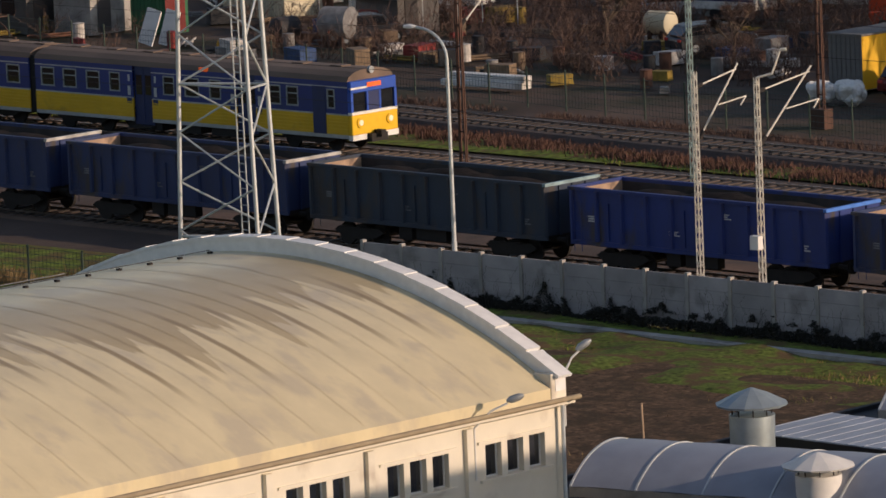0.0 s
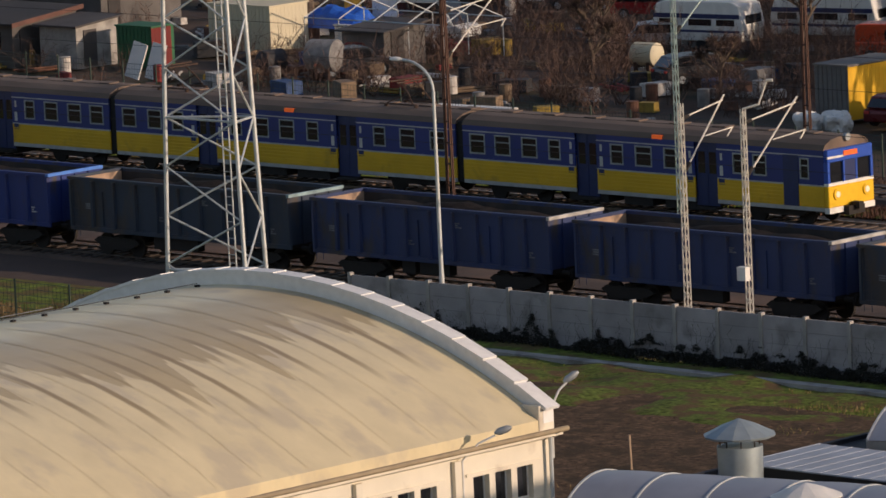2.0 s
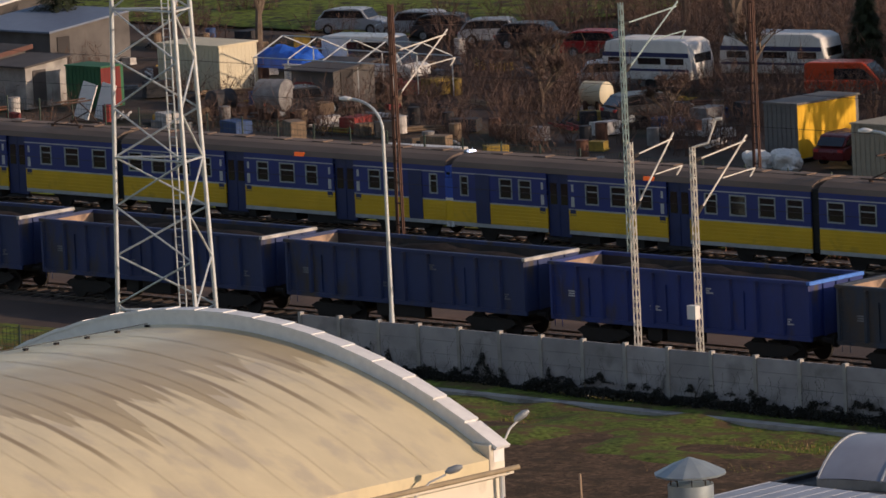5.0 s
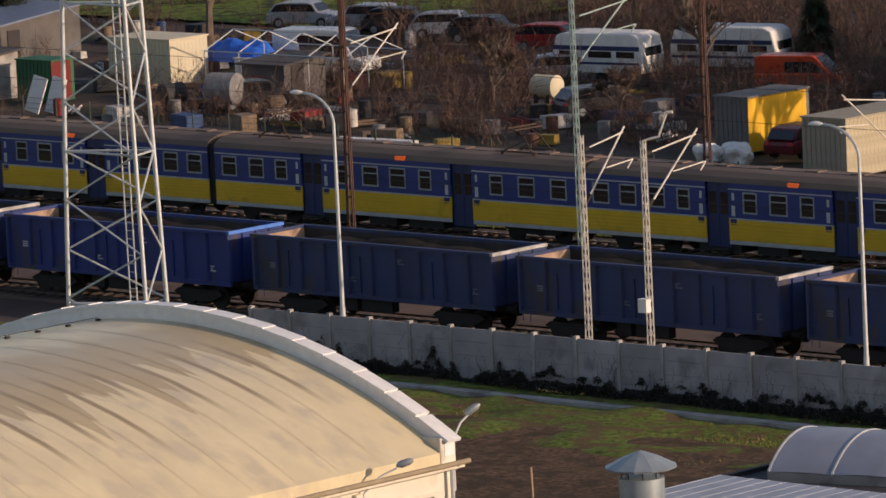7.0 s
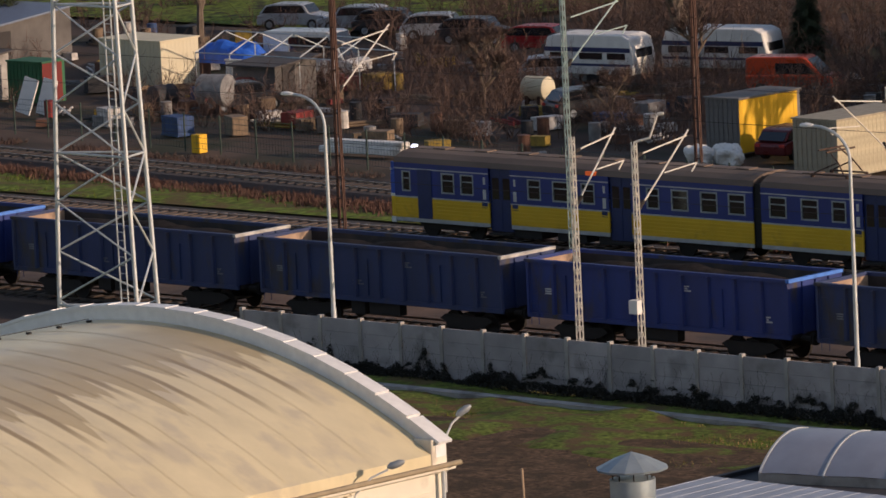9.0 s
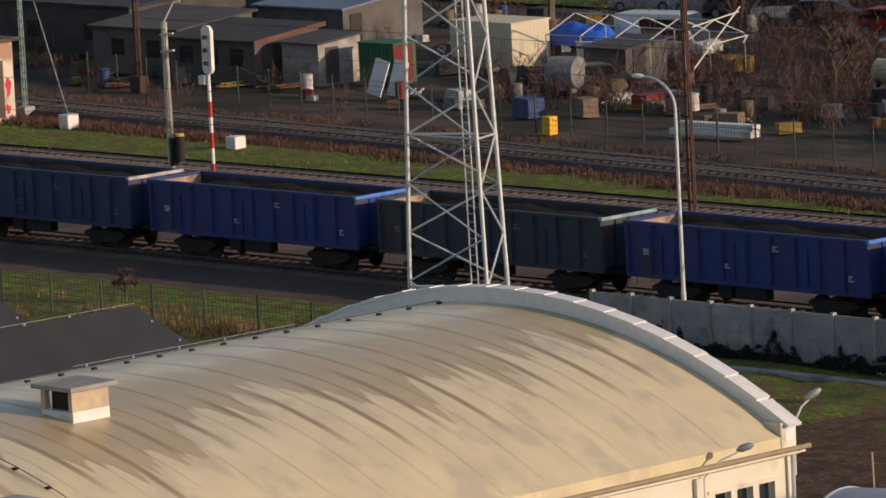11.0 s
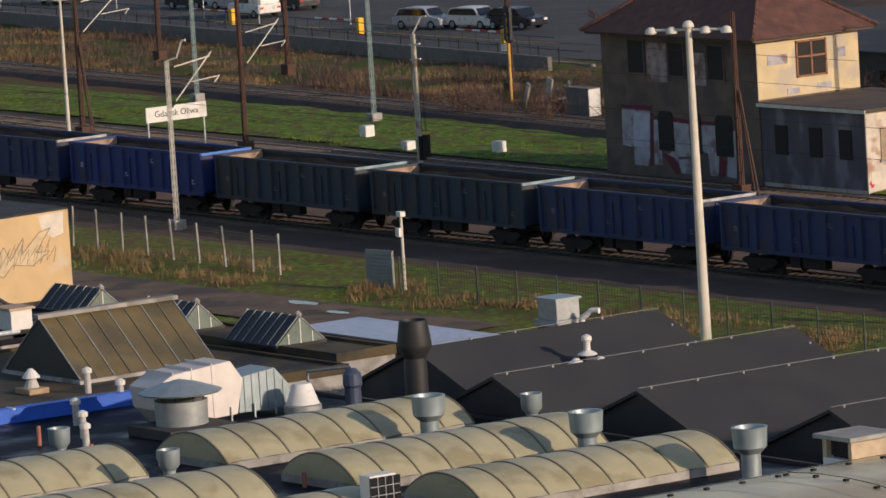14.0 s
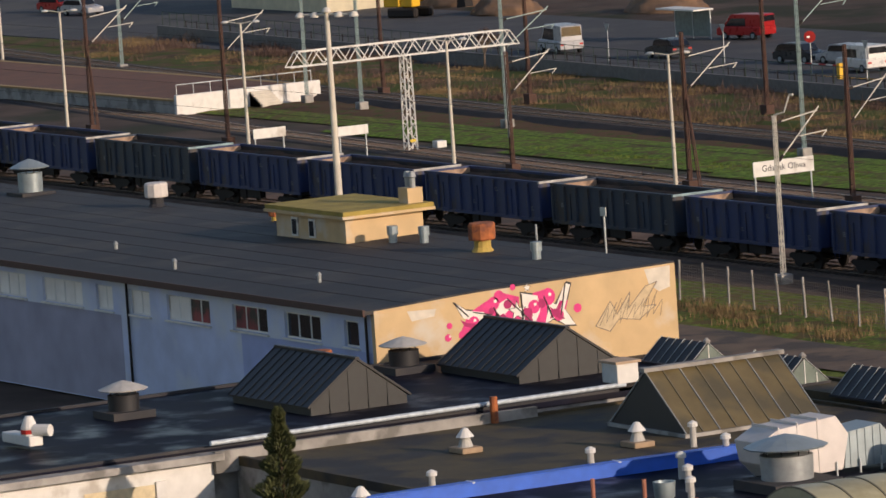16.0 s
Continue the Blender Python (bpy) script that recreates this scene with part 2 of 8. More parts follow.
Y_FREIGHT, Y_LOCAL = 171.95, 191.5
strip("cess", -430, -60, 163.4, 169.8, -0.12, M_cess, "dark bare soil beside the freight track", "soil", rough=0.12)
strip("cess", -430, -60, 174.1, 177.8, -0.12, M_ballast, "dark bare soil behind the freight track", "soil", rough=0.1)
straight = [(x, 0) for x in range(-460, -40, 20)]
# on track_1 these darker sleepers and rails paint in the wagons' shade
M_dark_sleeper = mat("tarred_sleeper", (0.055, 0.042, 0.035), 0.9, var=0.3, random_tint=0.25)
M_shaded_rail = mat("dull_rail", (0.10, 0.075, 0.062), 0.6, 0.3, fine=20)
M_soot = mat("sooty_ballast", (0.04, 0.029, 0.025), 0.95, var=0.35, scale=0.6, fine=9, bump=1.0, other=(0.065, 0.042, 0.032), mix=0.3, mix_scale=0.3)
track("track_1", [(x, Y_FREIGHT) for x, _ in straight], 0.0, "railway track on brown ballast under the coal wagons", wood=M_dark_sleeper, steel=M_shaded_rail)
track("track_2", [(-520, 212.0), (-440, 203.0), (-404, 199.2), (-373, 196.2), (-352, 194.6), (-337, 193.7), (-321, 192.8), (-309, 192.2), (-297, 191.8)] + [(x, Y_LOCAL) for x, _ in straight if x > -285], 0.0, "railway track on sooty ballast with pale sleepers", 1.9, bed_mat=M_soot)
FAR = [(-520, 226), (-440, 217.2), (-400, 213.6), (-372, 211.6), (-350, 210.3), (-330, 209.3), (-306, 207.6), (-281, 206.2), (-262, 205.2), (-243, 204.1), (-216, 202.3), (-200, 200.9), (-184, 199.5), (-170, 198.4), (-150, 197.2), (-60, 193.6)]
far_y = lambda x: float(np.interp(x, [p[0] for p in FAR], [p[1] for p in FAR]))
track("track_3", FAR, 0.35, "railway track raised on a dark ballast bank", 1.8, True, M_soot, M_dark_sleeper, mat("worn_rail", (0.3, 0.24, 0.2), 0.4, 0.6, fine=20))

# ---- coal wagons ----
def paint(name, c, rust=0.25):
    return mat(name, c, 0.6, var=0.25, scale=0.9, fine=12, bump=0.2, other=(0.055, 0.045, 0.04), mix=rust, mix_scale=0.7, stretch=(1, 1, 0.4))


M_w_blue = paint("wagon_bright_blue", (0.012, 0.032, 0.17), 0.14)
M_w_navy = paint("wagon_faded_navy", (0.017, 0.034, 0.112), 0.18)
M_w_green = paint("wagon_faded_green", (0.021, 0.036, 0.064), 0.25)
M_w_dust = mat("coal_dusted_steel", (0.05, 0.04, 0.036), 0.9, var=0.35, scale=1.0, other=(0.09, 0.06, 0.045), mix=0.3, mix_scale=0.8)
# inner face of the left end, brightened in colour to look sunlit
M_w_in = mat("wagon_inside", (0.46, 0.31, 0.21), 0.85, var=0.35, scale=1.2, other=(0.2, 0.14, 0.1), mix=0.25, mix_scale=1.0)
M_coal = mat("coal", (0.03, 0.025, 0.023), 0.95, var=0.5, scale=2.5, fine=14, bump=1.0, spec=0.05)
M_plate = mat("number_plate_white", (0.5, 0.5, 0.48), 0.6)


def coal_load():
    bm = BM()
    nx, ny = 26, 8
    g = []
    for i in range(nx + 1):
        r = []
        for j in range(ny + 1):
            u, v = i / nx, j / ny
            e = min(1, 4 * u, 4 * (1 - u)) * math.sin(math.pi * min(1, max(0, v * 0.9 + 0.05)))
            h = 2.62 + 0.62 * e * (0.55 + 0.45 * abs(math.sin(u * math.pi * 3.0))) + 0.12 * noise.noise(Vector((u * 14, v * 5, 3)))
            r.append(bm.verts.new((0.75 + 12.54 * u, -1.36 + 2.72 * v, h)))
        g.append(r)
    for i in range(nx):
        for j in range(ny):
            bm.faces.new((g[i][j], g[i + 1][j], g[i + 1][j + 1], g[i][j + 1]))
    return bm


def wagon(material, rim, label):
    w = thing("coal_wagon", label, "freight wagon", group="coal wagons of the train")
    X0, X1, HW = 0.62, 13.42, 1.45
    for s in (-1, 1):
        bm = BM()
        y0, y1 = sorted((s * HW, s * (HW - 0.07)))
        bx(bm, X0, X1, y0, y1, 1.22, 3.12)
        wall = part("side_wall", bm, material, w)
        part("inner_lining", bx(BM(), X0 + 0.1, X1 - 0.1, *sorted((s * (HW - 0.072), s * (HW - 0.082))), 1.6, 3.1), M_w_dust, wall, "coal dusted inner face")
        rib = None
        for i in range(11):
            x = X0 + 0.09 + i * (X1 - X0 - 0.18) / 10
            if rib is None:
                a, b = sorted((s * HW, s * (HW + 0.11)))
                rib = part("rib", prism(BM(), [(-0.1, s * HW), (0.1, s * HW), (0.055, s * (HW + 0.11)), (-0.055, s * (HW + 0.11))], 1.2, 3.1, "z"), material, wall, m=pose(x, 0, 0))
            else:
                again(rib, wall, pose(x, 0, 0))
        bm = BM()
        a, b = sorted((s * (HW - 0.09), s * (HW + 0.1)))
        bx(bm, X0 + 0.12, X1 - 0.12, a, b, 3.12, 3.24)
        part("top_rail", bm, material, w)
        bm = BM()
        a, b = sorted((s * (HW - 0.02), s * (HW + 0.07)))
        bx(bm, X0, X1, a, b, 1.05, 1.22)
        part("sole_bar", bm, material, w)
        for k in (2.55, 6.4, 10.2):
            bm = BM()
            a, b = sorted((s * (HW + 0.004), s * (HW + 0.05)))
            bx(bm, k - 0.02, k + 0.02, a, b, 1.3, 2.7)
            part("door_bar", bm, material, w)
    for x0, x1, lip in ((X0, X0 + 0.08, -0.06), (X1 - 0.08, X1, 0.06)):
        bm = BM()
        bx(bm, x0, x1, -HW + 0.072, HW - 0.072, 1.22, 3.12)
        for y in (-0.75, 0, 0.75):
            bx(bm, min(x0, x0 + lip) if lip < 0 else x1, x0 if lip < 0 else x1 + lip, y - 0.06, y + 0.06, 1.2, 3.1)
        end = part("end_wall", bm, material, w)
        if lip < 0:
            part("end_lining", bx(BM(), x1, x1 + 0.012, -HW + 0.08, HW - 0.08, 1.4, 3.12), M_w_in, end, "brown inner face with coal dust, sunlit tone in its colour")
        bm = BM()
        bx(bm, x0 - 0.05, x1 + 0.03, -HW - 0.1, HW + 0.1, 3.125, 3.245)
        # the right rail's sunlit look comes from a paler colour, the left keeps the paint
        part("end_rail", bm, rim if lip > 0 else material, w, "pale top rail, sunlit tone in its colour" if lip > 0 else "")
    part("coal", coal_load(), M_coal, w, "heap of black coal", smooth=True)
    bm = BM()
    bx(bm, X0 + 0.05, X1 - 0.05, -1.3, 1.3, 1.06, 1.215)
    bx(bm, X0 + 0.2, X1 - 0.2, -0.35, 0.35, 0.8, 1.06)
    bx(bm, 6.2, 7.8, -1.25, -0.85, 0.55, 1.05)
    bx(bm, 5.2, 5.9, -1.2, -0.7, 0.5, 1.0)
    part("underframe", bm, M_under, w)
    for cx in (2.9, 11.14):
        bm = BM()
        for s in (-1, 1):
            y0, y1 = sorted((s * 0.95, s * 1.12))
            prism(bm, [(cx - 1.35, 0.62), (cx - 0.95, 0.42), (cx - 0.4, 0.3), (cx + 0.4, 0.3), (cx + 0.95, 0.42), (cx + 1.35, 0.62), (cx + 1.1, 0.78), (cx - 1.1, 0.78)], y0, y1)
        bx(bm, cx - 0.3, cx + 0.3, -0.95, 0.95, 0.4, 0.85)
        bogie = part("bogie", bm, M_under, w)
        for wx in (cx - 0.9, cx + 0.9):
            bm = BM()
            for y in (-0.75, 0.75):
                rod(bm, (wx, y - 0.065, 0.46), (wx, y + 0.065, 0.46), 0.46, n=18)
            rod(bm, (wx, -1.0, 0.46), (wx, 1.0, 0.46), 0.08, n=8)
            part("wheelset", bm, M_under, bogie)
    for x0, x1, s in ((0.0, X0, -1), (X1, 14.04, 1)):
        for y in (-0.87, 0.87):
            bm = rod(BM(), (X0 if s < 0 else X1, y, 1.05), (0.03 if s < 0 else 14.01, y, 1.05), 0.09)
            rod(bm, (0.03 if s < 0 else 14.01, y, 1.05), (0.07 if s < 0 else 13.97, y, 1.05), 0.24, n=14)
            part("buffer", bm, M_under, w)
    for s in (-1,):
        for x, z, a, b in ((1.5, 1.95, 0.5, 0.26), (8.3, 2.5, 0.42, 0.24), (12.25, 1.6, 0.3, 0.26), (5.6, 1.7, 0.55, 0.2)):
            bm = BM()
            for q in range(3):
                bx(bm, x + 0.02 * (q % 2), x + a - 0.09 * ((q * 2) % 3), -HW - 0.012, -HW - 0.003, z + b * q / 3, z + b * (q + 0.62) / 3)
            part("marking", bm, M_plate if rim is M_rim_blue else M_mark, w, "small pale lettering rows")
    bm = BM()
    for k in range(5):
        rod(bm, (X0 + 0.25, -HW - 0.12, 1.2 + 0.38 * k), (X0 + 0.62, -HW - 0.12, 1.2 + 0.38 * k), 0.014, n=5)
    for x in (X0 + 0.25, X0 + 0.62):
        rod(bm, (x, -HW - 0.12, 0.8), (x, -HW - 0.12, 2.75), 0.014, n=5)
    part("ladder", bm, material, w)
    return w


M_mark = mat("faded_marking", (0.16, 0.17, 0.18), 0.7, var=0.4, scale=6)
M_rim_blue = mat("rim_blue", (0.06, 0.2, 0.62), 0.5, var=0.2)
M_rim_pale = mat("rim_pale", (0.46, 0.44, 0.41), 0.55, var=0.35, scale=2)
M_rim_teal = mat("rim_teal", (0.25, 0.36, 0.38), 0.55, var=0.3, scale=2)
WAGON = {"blue": wagon(M_w_blue, M_rim_blue, "bright blue open coal wagon, fully loaded"),
         "navy": wagon(M_w_navy, M_rim_pale, "faded dark blue open coal wagon, fully loaded"),
         "green": wagon(M_w_green, M_rim_teal, "dirty dark blue-grey open coal wagon, fully loaded")}
BLUE, GREEN = {2, -3, -7, -10, -12, -21}, {1, -2, -11, -14, -16, -19, -20, -24, -28}
WAGONS, used = [], set()
for k in range(-34, 6):
    tone = "blue" if k in BLUE else "green" if k in GREEN else "navy"
    w = WAGON[tone] if tone not in used else copy_thing(WAGON[tone], pose(0, 0, 0))
    used.add(tone)
    WAGONS.append((k, w))

# ---- the commuter train ----
M_front = mat("train_front_yellow", (0.78, 0.47, 0.012), 0.4, var=0.06, fine=14, bump=0.03)
M_front_blue = mat("train_front_blue", (0.02, 0.08, 0.42), 0.4, var=0.08, bump=0.03)
M_rubber = mat("gangway_rubber", (0.012, 0.012, 0.013), 0.8)
M_door = mat("train_door_blue", (0.01, 0.022, 0.10), 0.5, var=0.15)
M_frame = mat("aluminium_frame", (0.33, 0.36, 0.38), 0.45, 0.5)
M_lamp = glow("orange_display", (0.9, 0.14, 0.02), 0.25)
M_head = glow("headlight", (0.9, 0.75, 0.55), 0.12)
M_tail = glow("white_marker_light", (0.75, 0.85, 1.0), 4.0)
HB = 1.42                         # half the body's width


def side_outline(bm, x0, x1, y0, y1, z0, z1):
    return bx(bm, x0, x1, y0, y1, z0, z1)


def car(L, windows, doors, cab, name_label):
    """One car, its left end at x = 0; cab: 0 none, 1 at the right end, -1 at the left end."""
    c = thing("train_car", name_label, "train car", group="cars of the commuter train")
    a, b = 0.22, L - 0.22
    bm = BM()
    edges = sorted([(d - 0.62, d + 0.62) for d in doors])
    spans, x = [], a
    for d0, d1 in edges:
        spans.append((x, d0))
        x = d1
    spans.append((x, b))
    for s in (-1, 1):
        for x0, x1 in spans:
            yel, blu, gre = BM(), BM(), BM()
            y0, y1 = sorted((s * HB, s * (HB - 0.06)))
            prof = [(s * HB, 0.86)]
            for k in range(5):
                prof += [(s * HB, 0.925 + 0.15 * k), (s * (HB + 0.018), 0.93 + 0.15 * k), (s * (HB + 0.018), 0.97 + 0.15 * k), (s * HB, 0.975 + 0.15 * k)]
            prof += [(s * HB, 1.72), (s * (HB - 0.06), 1.72), (s * (HB - 0.06), 0.86)]
            prism(yel, prof, x0, x1, "x")
            bx(blu, x0, x1, y0, y1, 1.78, 1.98)
            bx(blu, x0, x1, y0, y1, 2.86, 3.2)
            ws = sorted(w for w in windows if x0 < w[0] < x1)
            px = x0
            for cx, ww in ws:
                bx(blu, px, cx - ww / 2, y0, y1, 1.98, 2.86)
                px = cx + ww / 2
            bx(blu, px, x1, y0, y1, 1.98, 2.86)
            q0, q1 = sorted((s * HB, s * (HB + 0.012)))
            bx(gre, x0, x1, sorted((s * (HB - 0.06), s * (HB + 0.008)))[0], sorted((s * (HB - 0.06), s * (HB + 0.008)))[1], 1.72, 1.78)
            bx(gre, x0, x1, q0, q1, 2.93, 2.98)
            bx(gre, x0, x1, sorted((s * (HB - 0.06), s * (HB + 0.01)))[0], sorted((s * (HB - 0.06), s * (HB + 0.01)))[1], 0.7, 0.86)
            part("lower_side", yel, M_yellow_loco, c, "ribbed yellow lower panel")
            part("upper_side", blu, M_blue_loco, c, "dark blue window band")
            part("stripe", gre, M_grey_band, c, "pale grey stripe")
        for d in doors:
            bm = BM()
            y0, y1 = sorted((s * (HB - 0.16), s * (HB - 0.1)))
            bx(bm, d - 0.62, d + 0.62, y0, y1, 0.55, 3.2)
            bx(bm, d - 0.03, d + 0.03, *sorted((s * (HB - 0.1), s * (HB - 0.08))), 0.6, 3.1)
            door = part("sliding_door", bm, M_door, c)
            bm = BM()
            for q in (-0.3, 0.3):
                bx(bm, d + q - 0.19, d + q + 0.19, *sorted((s * (HB - 0.1), s * (HB - 0.09))), 1.9, 2.8)
            part("door_glass", bm, M_glass, door)
            bm = BM()
            bx(bm, d - 0.6, d + 0.6, *sorted((s * (HB - 0.3), s * (HB + 0.12))), 0.42, 0.5)
            part("step", bm, M_under, c)
            for q in (-0.86, 0.86):
                out = sorted((s * (HB + 0.002), s * (HB + 0.01)))
                part("class_mark", bx(BM(), d + q - 0.06, d + q + 0.06, *out, 2.5, 2.8), M_plate, c, "pale class mark beside a door")
                part("door_button", bx(BM(), d + q - 0.09, d + q + 0.09, *out, 1.86, 2.28), M_plate, c, "pale notice beside a door")
                part("pictogram", bx(BM(), d + q - 0.16, d + q + 0.16, *out, 1.5, 1.74), M_door, c, "small dark pictogram panel")
        for cx, ww in windows:
            bm = BM()
            y0, y1 = sorted((s * (HB - 0.05), s * (HB + 0.015)))
            t = 0.06
            bx(bm, cx - ww / 2, cx + ww / 2, y0, y1, 1.98, 1.98 + t)
            bx(bm, cx - ww / 2, cx + ww / 2, y0, y1, 2.86 - t, 2.86)
            bx(bm, cx - ww / 2, cx - ww / 2 + t, y0, y1, 1.98 + t, 2.86 - t)
            bx(bm, cx + ww / 2 - t, cx + ww / 2, y0, y1, 1.98 + t, 2.86 - t)
            bx(bm, cx - ww / 2 + t, cx + ww / 2 - t, y0, y1, 2.52, 2.56)
            fr = part("window", bm, M_frame, c, "window in a pale aluminium frame")
            bm = BM()
            bx(bm, cx - ww / 2 + 0.02, cx + ww / 2 - 0.02, *sorted((s * (HB - 0.05), s * (HB - 0.035))), 2.0, 2.84)
            part("pane", bm, M_glass, fr)
    bm = BM()
    prof = [(-HB - 0.02, 3.2), (-HB + 0.12, 3.42), (-0.9, 3.6), (-0.35, 3.68), (0.35, 3.68), (0.9, 3.6), (HB - 0.12, 3.42), (HB + 0.02, 3.2)]
    prism(bm, prof, a - 0.02, b + 0.02, "x")
    for k in range(int(L / 2.4)):
        x = 1.5 + 2.4 * k
        bx(bm, x, x + 0.7, -0.3, 0.3, 3.66, 3.73)
    part("roof", bm, M_roof_dirty, c, "dusty brown roof with vents", smooth=False)
    bm = BM()
    for x in (11.4,):
        bx(bm, x - 0.28, x + 0.28, -HB - 0.02, -HB + 0.2, 3.19, 3.36)
    part("side_display", bm, M_lamp, c, "small orange destination display")
    bm = BM()
    bx(bm, a + 0.04, b - 0.04, -HB + 0.17, HB - 0.17, 0.66, 0.86)
    for x, l in ((6.2, 2.2), (9.3, 1.6), (11.6, 2.0)):
        bx(bm, x, x + l, -HB + 0.15, HB - 0.15, 0.32, 0.66)
    bx(bm, a, a + 0.05, -HB + 0.07, HB - 0.07, 0.86, 3.2)
    bx(bm, b - 0.05, b, -HB + 0.07, HB - 0.07, 0.86, 3.2)
    part("underframe", bm, M_under, c)
    for cx in (3.0, L - 3.0):
        bm = BM()
        for s in (-1, 1):
            y0, y1 = sorted((s * 0.98, s * 1.14))
            prism(bm, [(cx - 1.7, 0.6), (cx - 1.2, 0.4), (cx + 1.2, 0.4), (cx + 1.7, 0.6), (cx + 1.4, 0.78), (cx - 1.4, 0.78)], y0, y1)
        bx(bm, cx - 0.3, cx + 0.3, -1.0, 1.0, 0.45, 0.7)
        bogie = part("bogie", bm, M_under, c)
        for wx in (cx - 1.3, cx + 1.3):
            bm = BM()
            for y in (-0.75, 0.75):
                rod(bm, (wx, y - 0.065, 0.48), (wx, y + 0.065, 0.48), 0.48, n=18)
            rod(bm, (wx, -1.0, 0.48), (wx, 1.0, 0.48), 0.09, n=8)
            part("wheelset", bm, M_under, bogie)
    for x0, x1, use in ((0.0, a, cab != -1), (b, L, cab != 1)):
        if use:
            bm = BM()
            bx(bm, x0, x1, -HB + 0.12, HB - 0.12, 0.7, 3.3)
            part("gangway", bm, M_rubber, c, "black rubber gangway bellows")
    if cab:
        e, s = (b, 1) if cab == 1 else (a, -1)

        def fx(p, q, y0, y1, z0, z1, bm):
            x0, x1 = sorted((e + s * p, e + s * q))
            return bx(bm, x0, x1, y0, y1, z0, z1)
        part("cab_lower", fx(0, 0.24, -HB, HB, 0.86, 1.74, BM()), M_front, c, "bright yellow cab front", bevel=0.03)
        part("cab_upper", fx(0, 0.22, -HB, HB, 2.7, 3.22, BM()), M_front_blue, c, "blue cab brow", bevel=0.03)
        for y0, y1 in ((-HB, -HB + 0.14), (-0.44, -0.34), (0.34, 0.44), (HB - 0.14, HB)):
            part("cab_pillar", fx(0, 0.22, y0, y1, 1.86, 2.7, BM()), M_front_blue, c)
        bm = BM()
        fx(0, 0.25, -HB, HB, 1.74, 1.86, bm)
        fx(0.0, 0.26, -HB, -0.55, 0.62, 0.86, bm)
        fx(0.0, 0.26, 0.55, HB, 0.62, 0.86, bm)
        fx(0.1, 0.24, -HB, -0.4, 2.86, 2.95, bm)
        part("cab_stripe", bm, M_white, c, "white stripe round the cab")
        bm = BM()
        for y0, y1 in ((-HB + 0.14, -0.44), (0.44, HB - 0.14)):
            fx(0.08, 0.14, y0, y1, 1.86, 2.7, bm)
        part("windscreen", bm, M_glass, c)
        part("cab_gangway_door", fx(0.06, 0.2, -0.34, 0.34, 1.0, 2.7, BM()), M_door, c)
        part("front_display", fx(0.2, 0.26, -0.42, 0.42, 2.9, 3.1, BM()), M_lamp, c, "orange destination display")
        for y in (-0.92, 0.92):
            x0 = e + s * 0.2
            ring = part("headlight_ring", rod(BM(), (x0, y, 1.38), (x0 + s * 0.1, y, 1.38), 0.23, n=18), M_front, c)
            part("headlight", rod(BM(), (x0 + s * 0.1, y, 1.38), (x0 + s * 0.12, y, 1.38), 0.13, n=18), M_head, ring)
        part("top_light", rod(BM(), (e, 0.0, 3.62), (e + s * 0.15, 0.0, 3.62), 0.16, n=14), M_tail if cab == -1 else M_frame, c)
        bm = BM()
        fx(0.0, 0.5, -0.5, 0.5, 0.5, 0.85, bm)
        fx(0.3, 0.75, -0.14, 0.14, 0.72, 1.0, bm)
        part("coupler", bm, M_under, c)
        bm = BM()
        cx = e - s * 1.75
        bx(bm, cx - 0.4, cx + 0.4, -HB - 0.03, -HB - 0.001, 0.86, 2.95)
        part("cab_door", bm, M_door, c)
    return c


def pantograph(parent, x):
    bm = BM()
    for y in (-0.6, 0.6):
        rod(bm, (x - 0.9, y, 3.75), (x + 0.9, y, 3.75), 0.04)
        rod(bm, (x - 0.8, y, 3.8), (x + 0.35, y * 0.8, 4.25), 0.03)
        rod(bm, (x + 0.35, y * 0.8, 4.25), (x - 0.3, y * 0.6, 4.75), 0.03)
        rod(bm, (x + 0.7, y, 3.8), (x + 0.35, y * 0.8, 4.25), 0.03)
    rod(bm, (x - 0.3, -0.9, 4.76), (x - 0.3, 0.9, 4.76), 0.04)
    rod(bm, (x + 0.1, -0.9, 4.7), (x + 0.1, 0.9, 4.7), 0.04)
    for q in (-0.9, 0.9):
        for y in (-0.6, 0.6):
            rod(bm, (x + q, y, 3.6), (x + q, y, 3.78), 0.09)
    return part("pantograph", bm, M_rust, parent, "folded rusty pantograph")


END_W = [(1.06, 0.92), (2.54, 0.92), (4.1, 0.92), (5.55, 0.7), (9.1, 0.75), (10.6, 0.95), (12.1, 0.75), (15.9, 0.75), (17.0, 0.75), (19.4, 0.5)]
MID_W = [(1.1, 0.92), (2.76, 0.92), (4.27, 0.75), (8.0, 0.75), (9.6, 0.95), (11.2, 0.95), (12.8, 0.75), (16.9, 0.75), (18.6, 0.95), (20.4, 0.92)]
END_L, MID_L = 20.3, 21.7
CARS = []
off = 0.0
for unit in (0, 1):
    lead = car(END_L + (0 if unit else 0.35), END_W, (7.35, 14.05), 1, "blue and yellow electric train cab car, dusty roof")
    mid = car(MID_L, MID_W, (6.1, 14.9), 0, "blue and yellow electric train motor car with pantographs")
    tail = car(END_L, [(END_L - x, w) for x, w in END_W], (END_L - 7.35, END_L - 14.05), -1, "blue and yellow electric train cab car, coupled")
    for x in (3.2, 17.5):
        pantograph(mid, x)
    for ob, l in ((lead, END_L), (mid, MID_L), (tail, END_L)):
        off -= l
        CARS.append((off, ob))

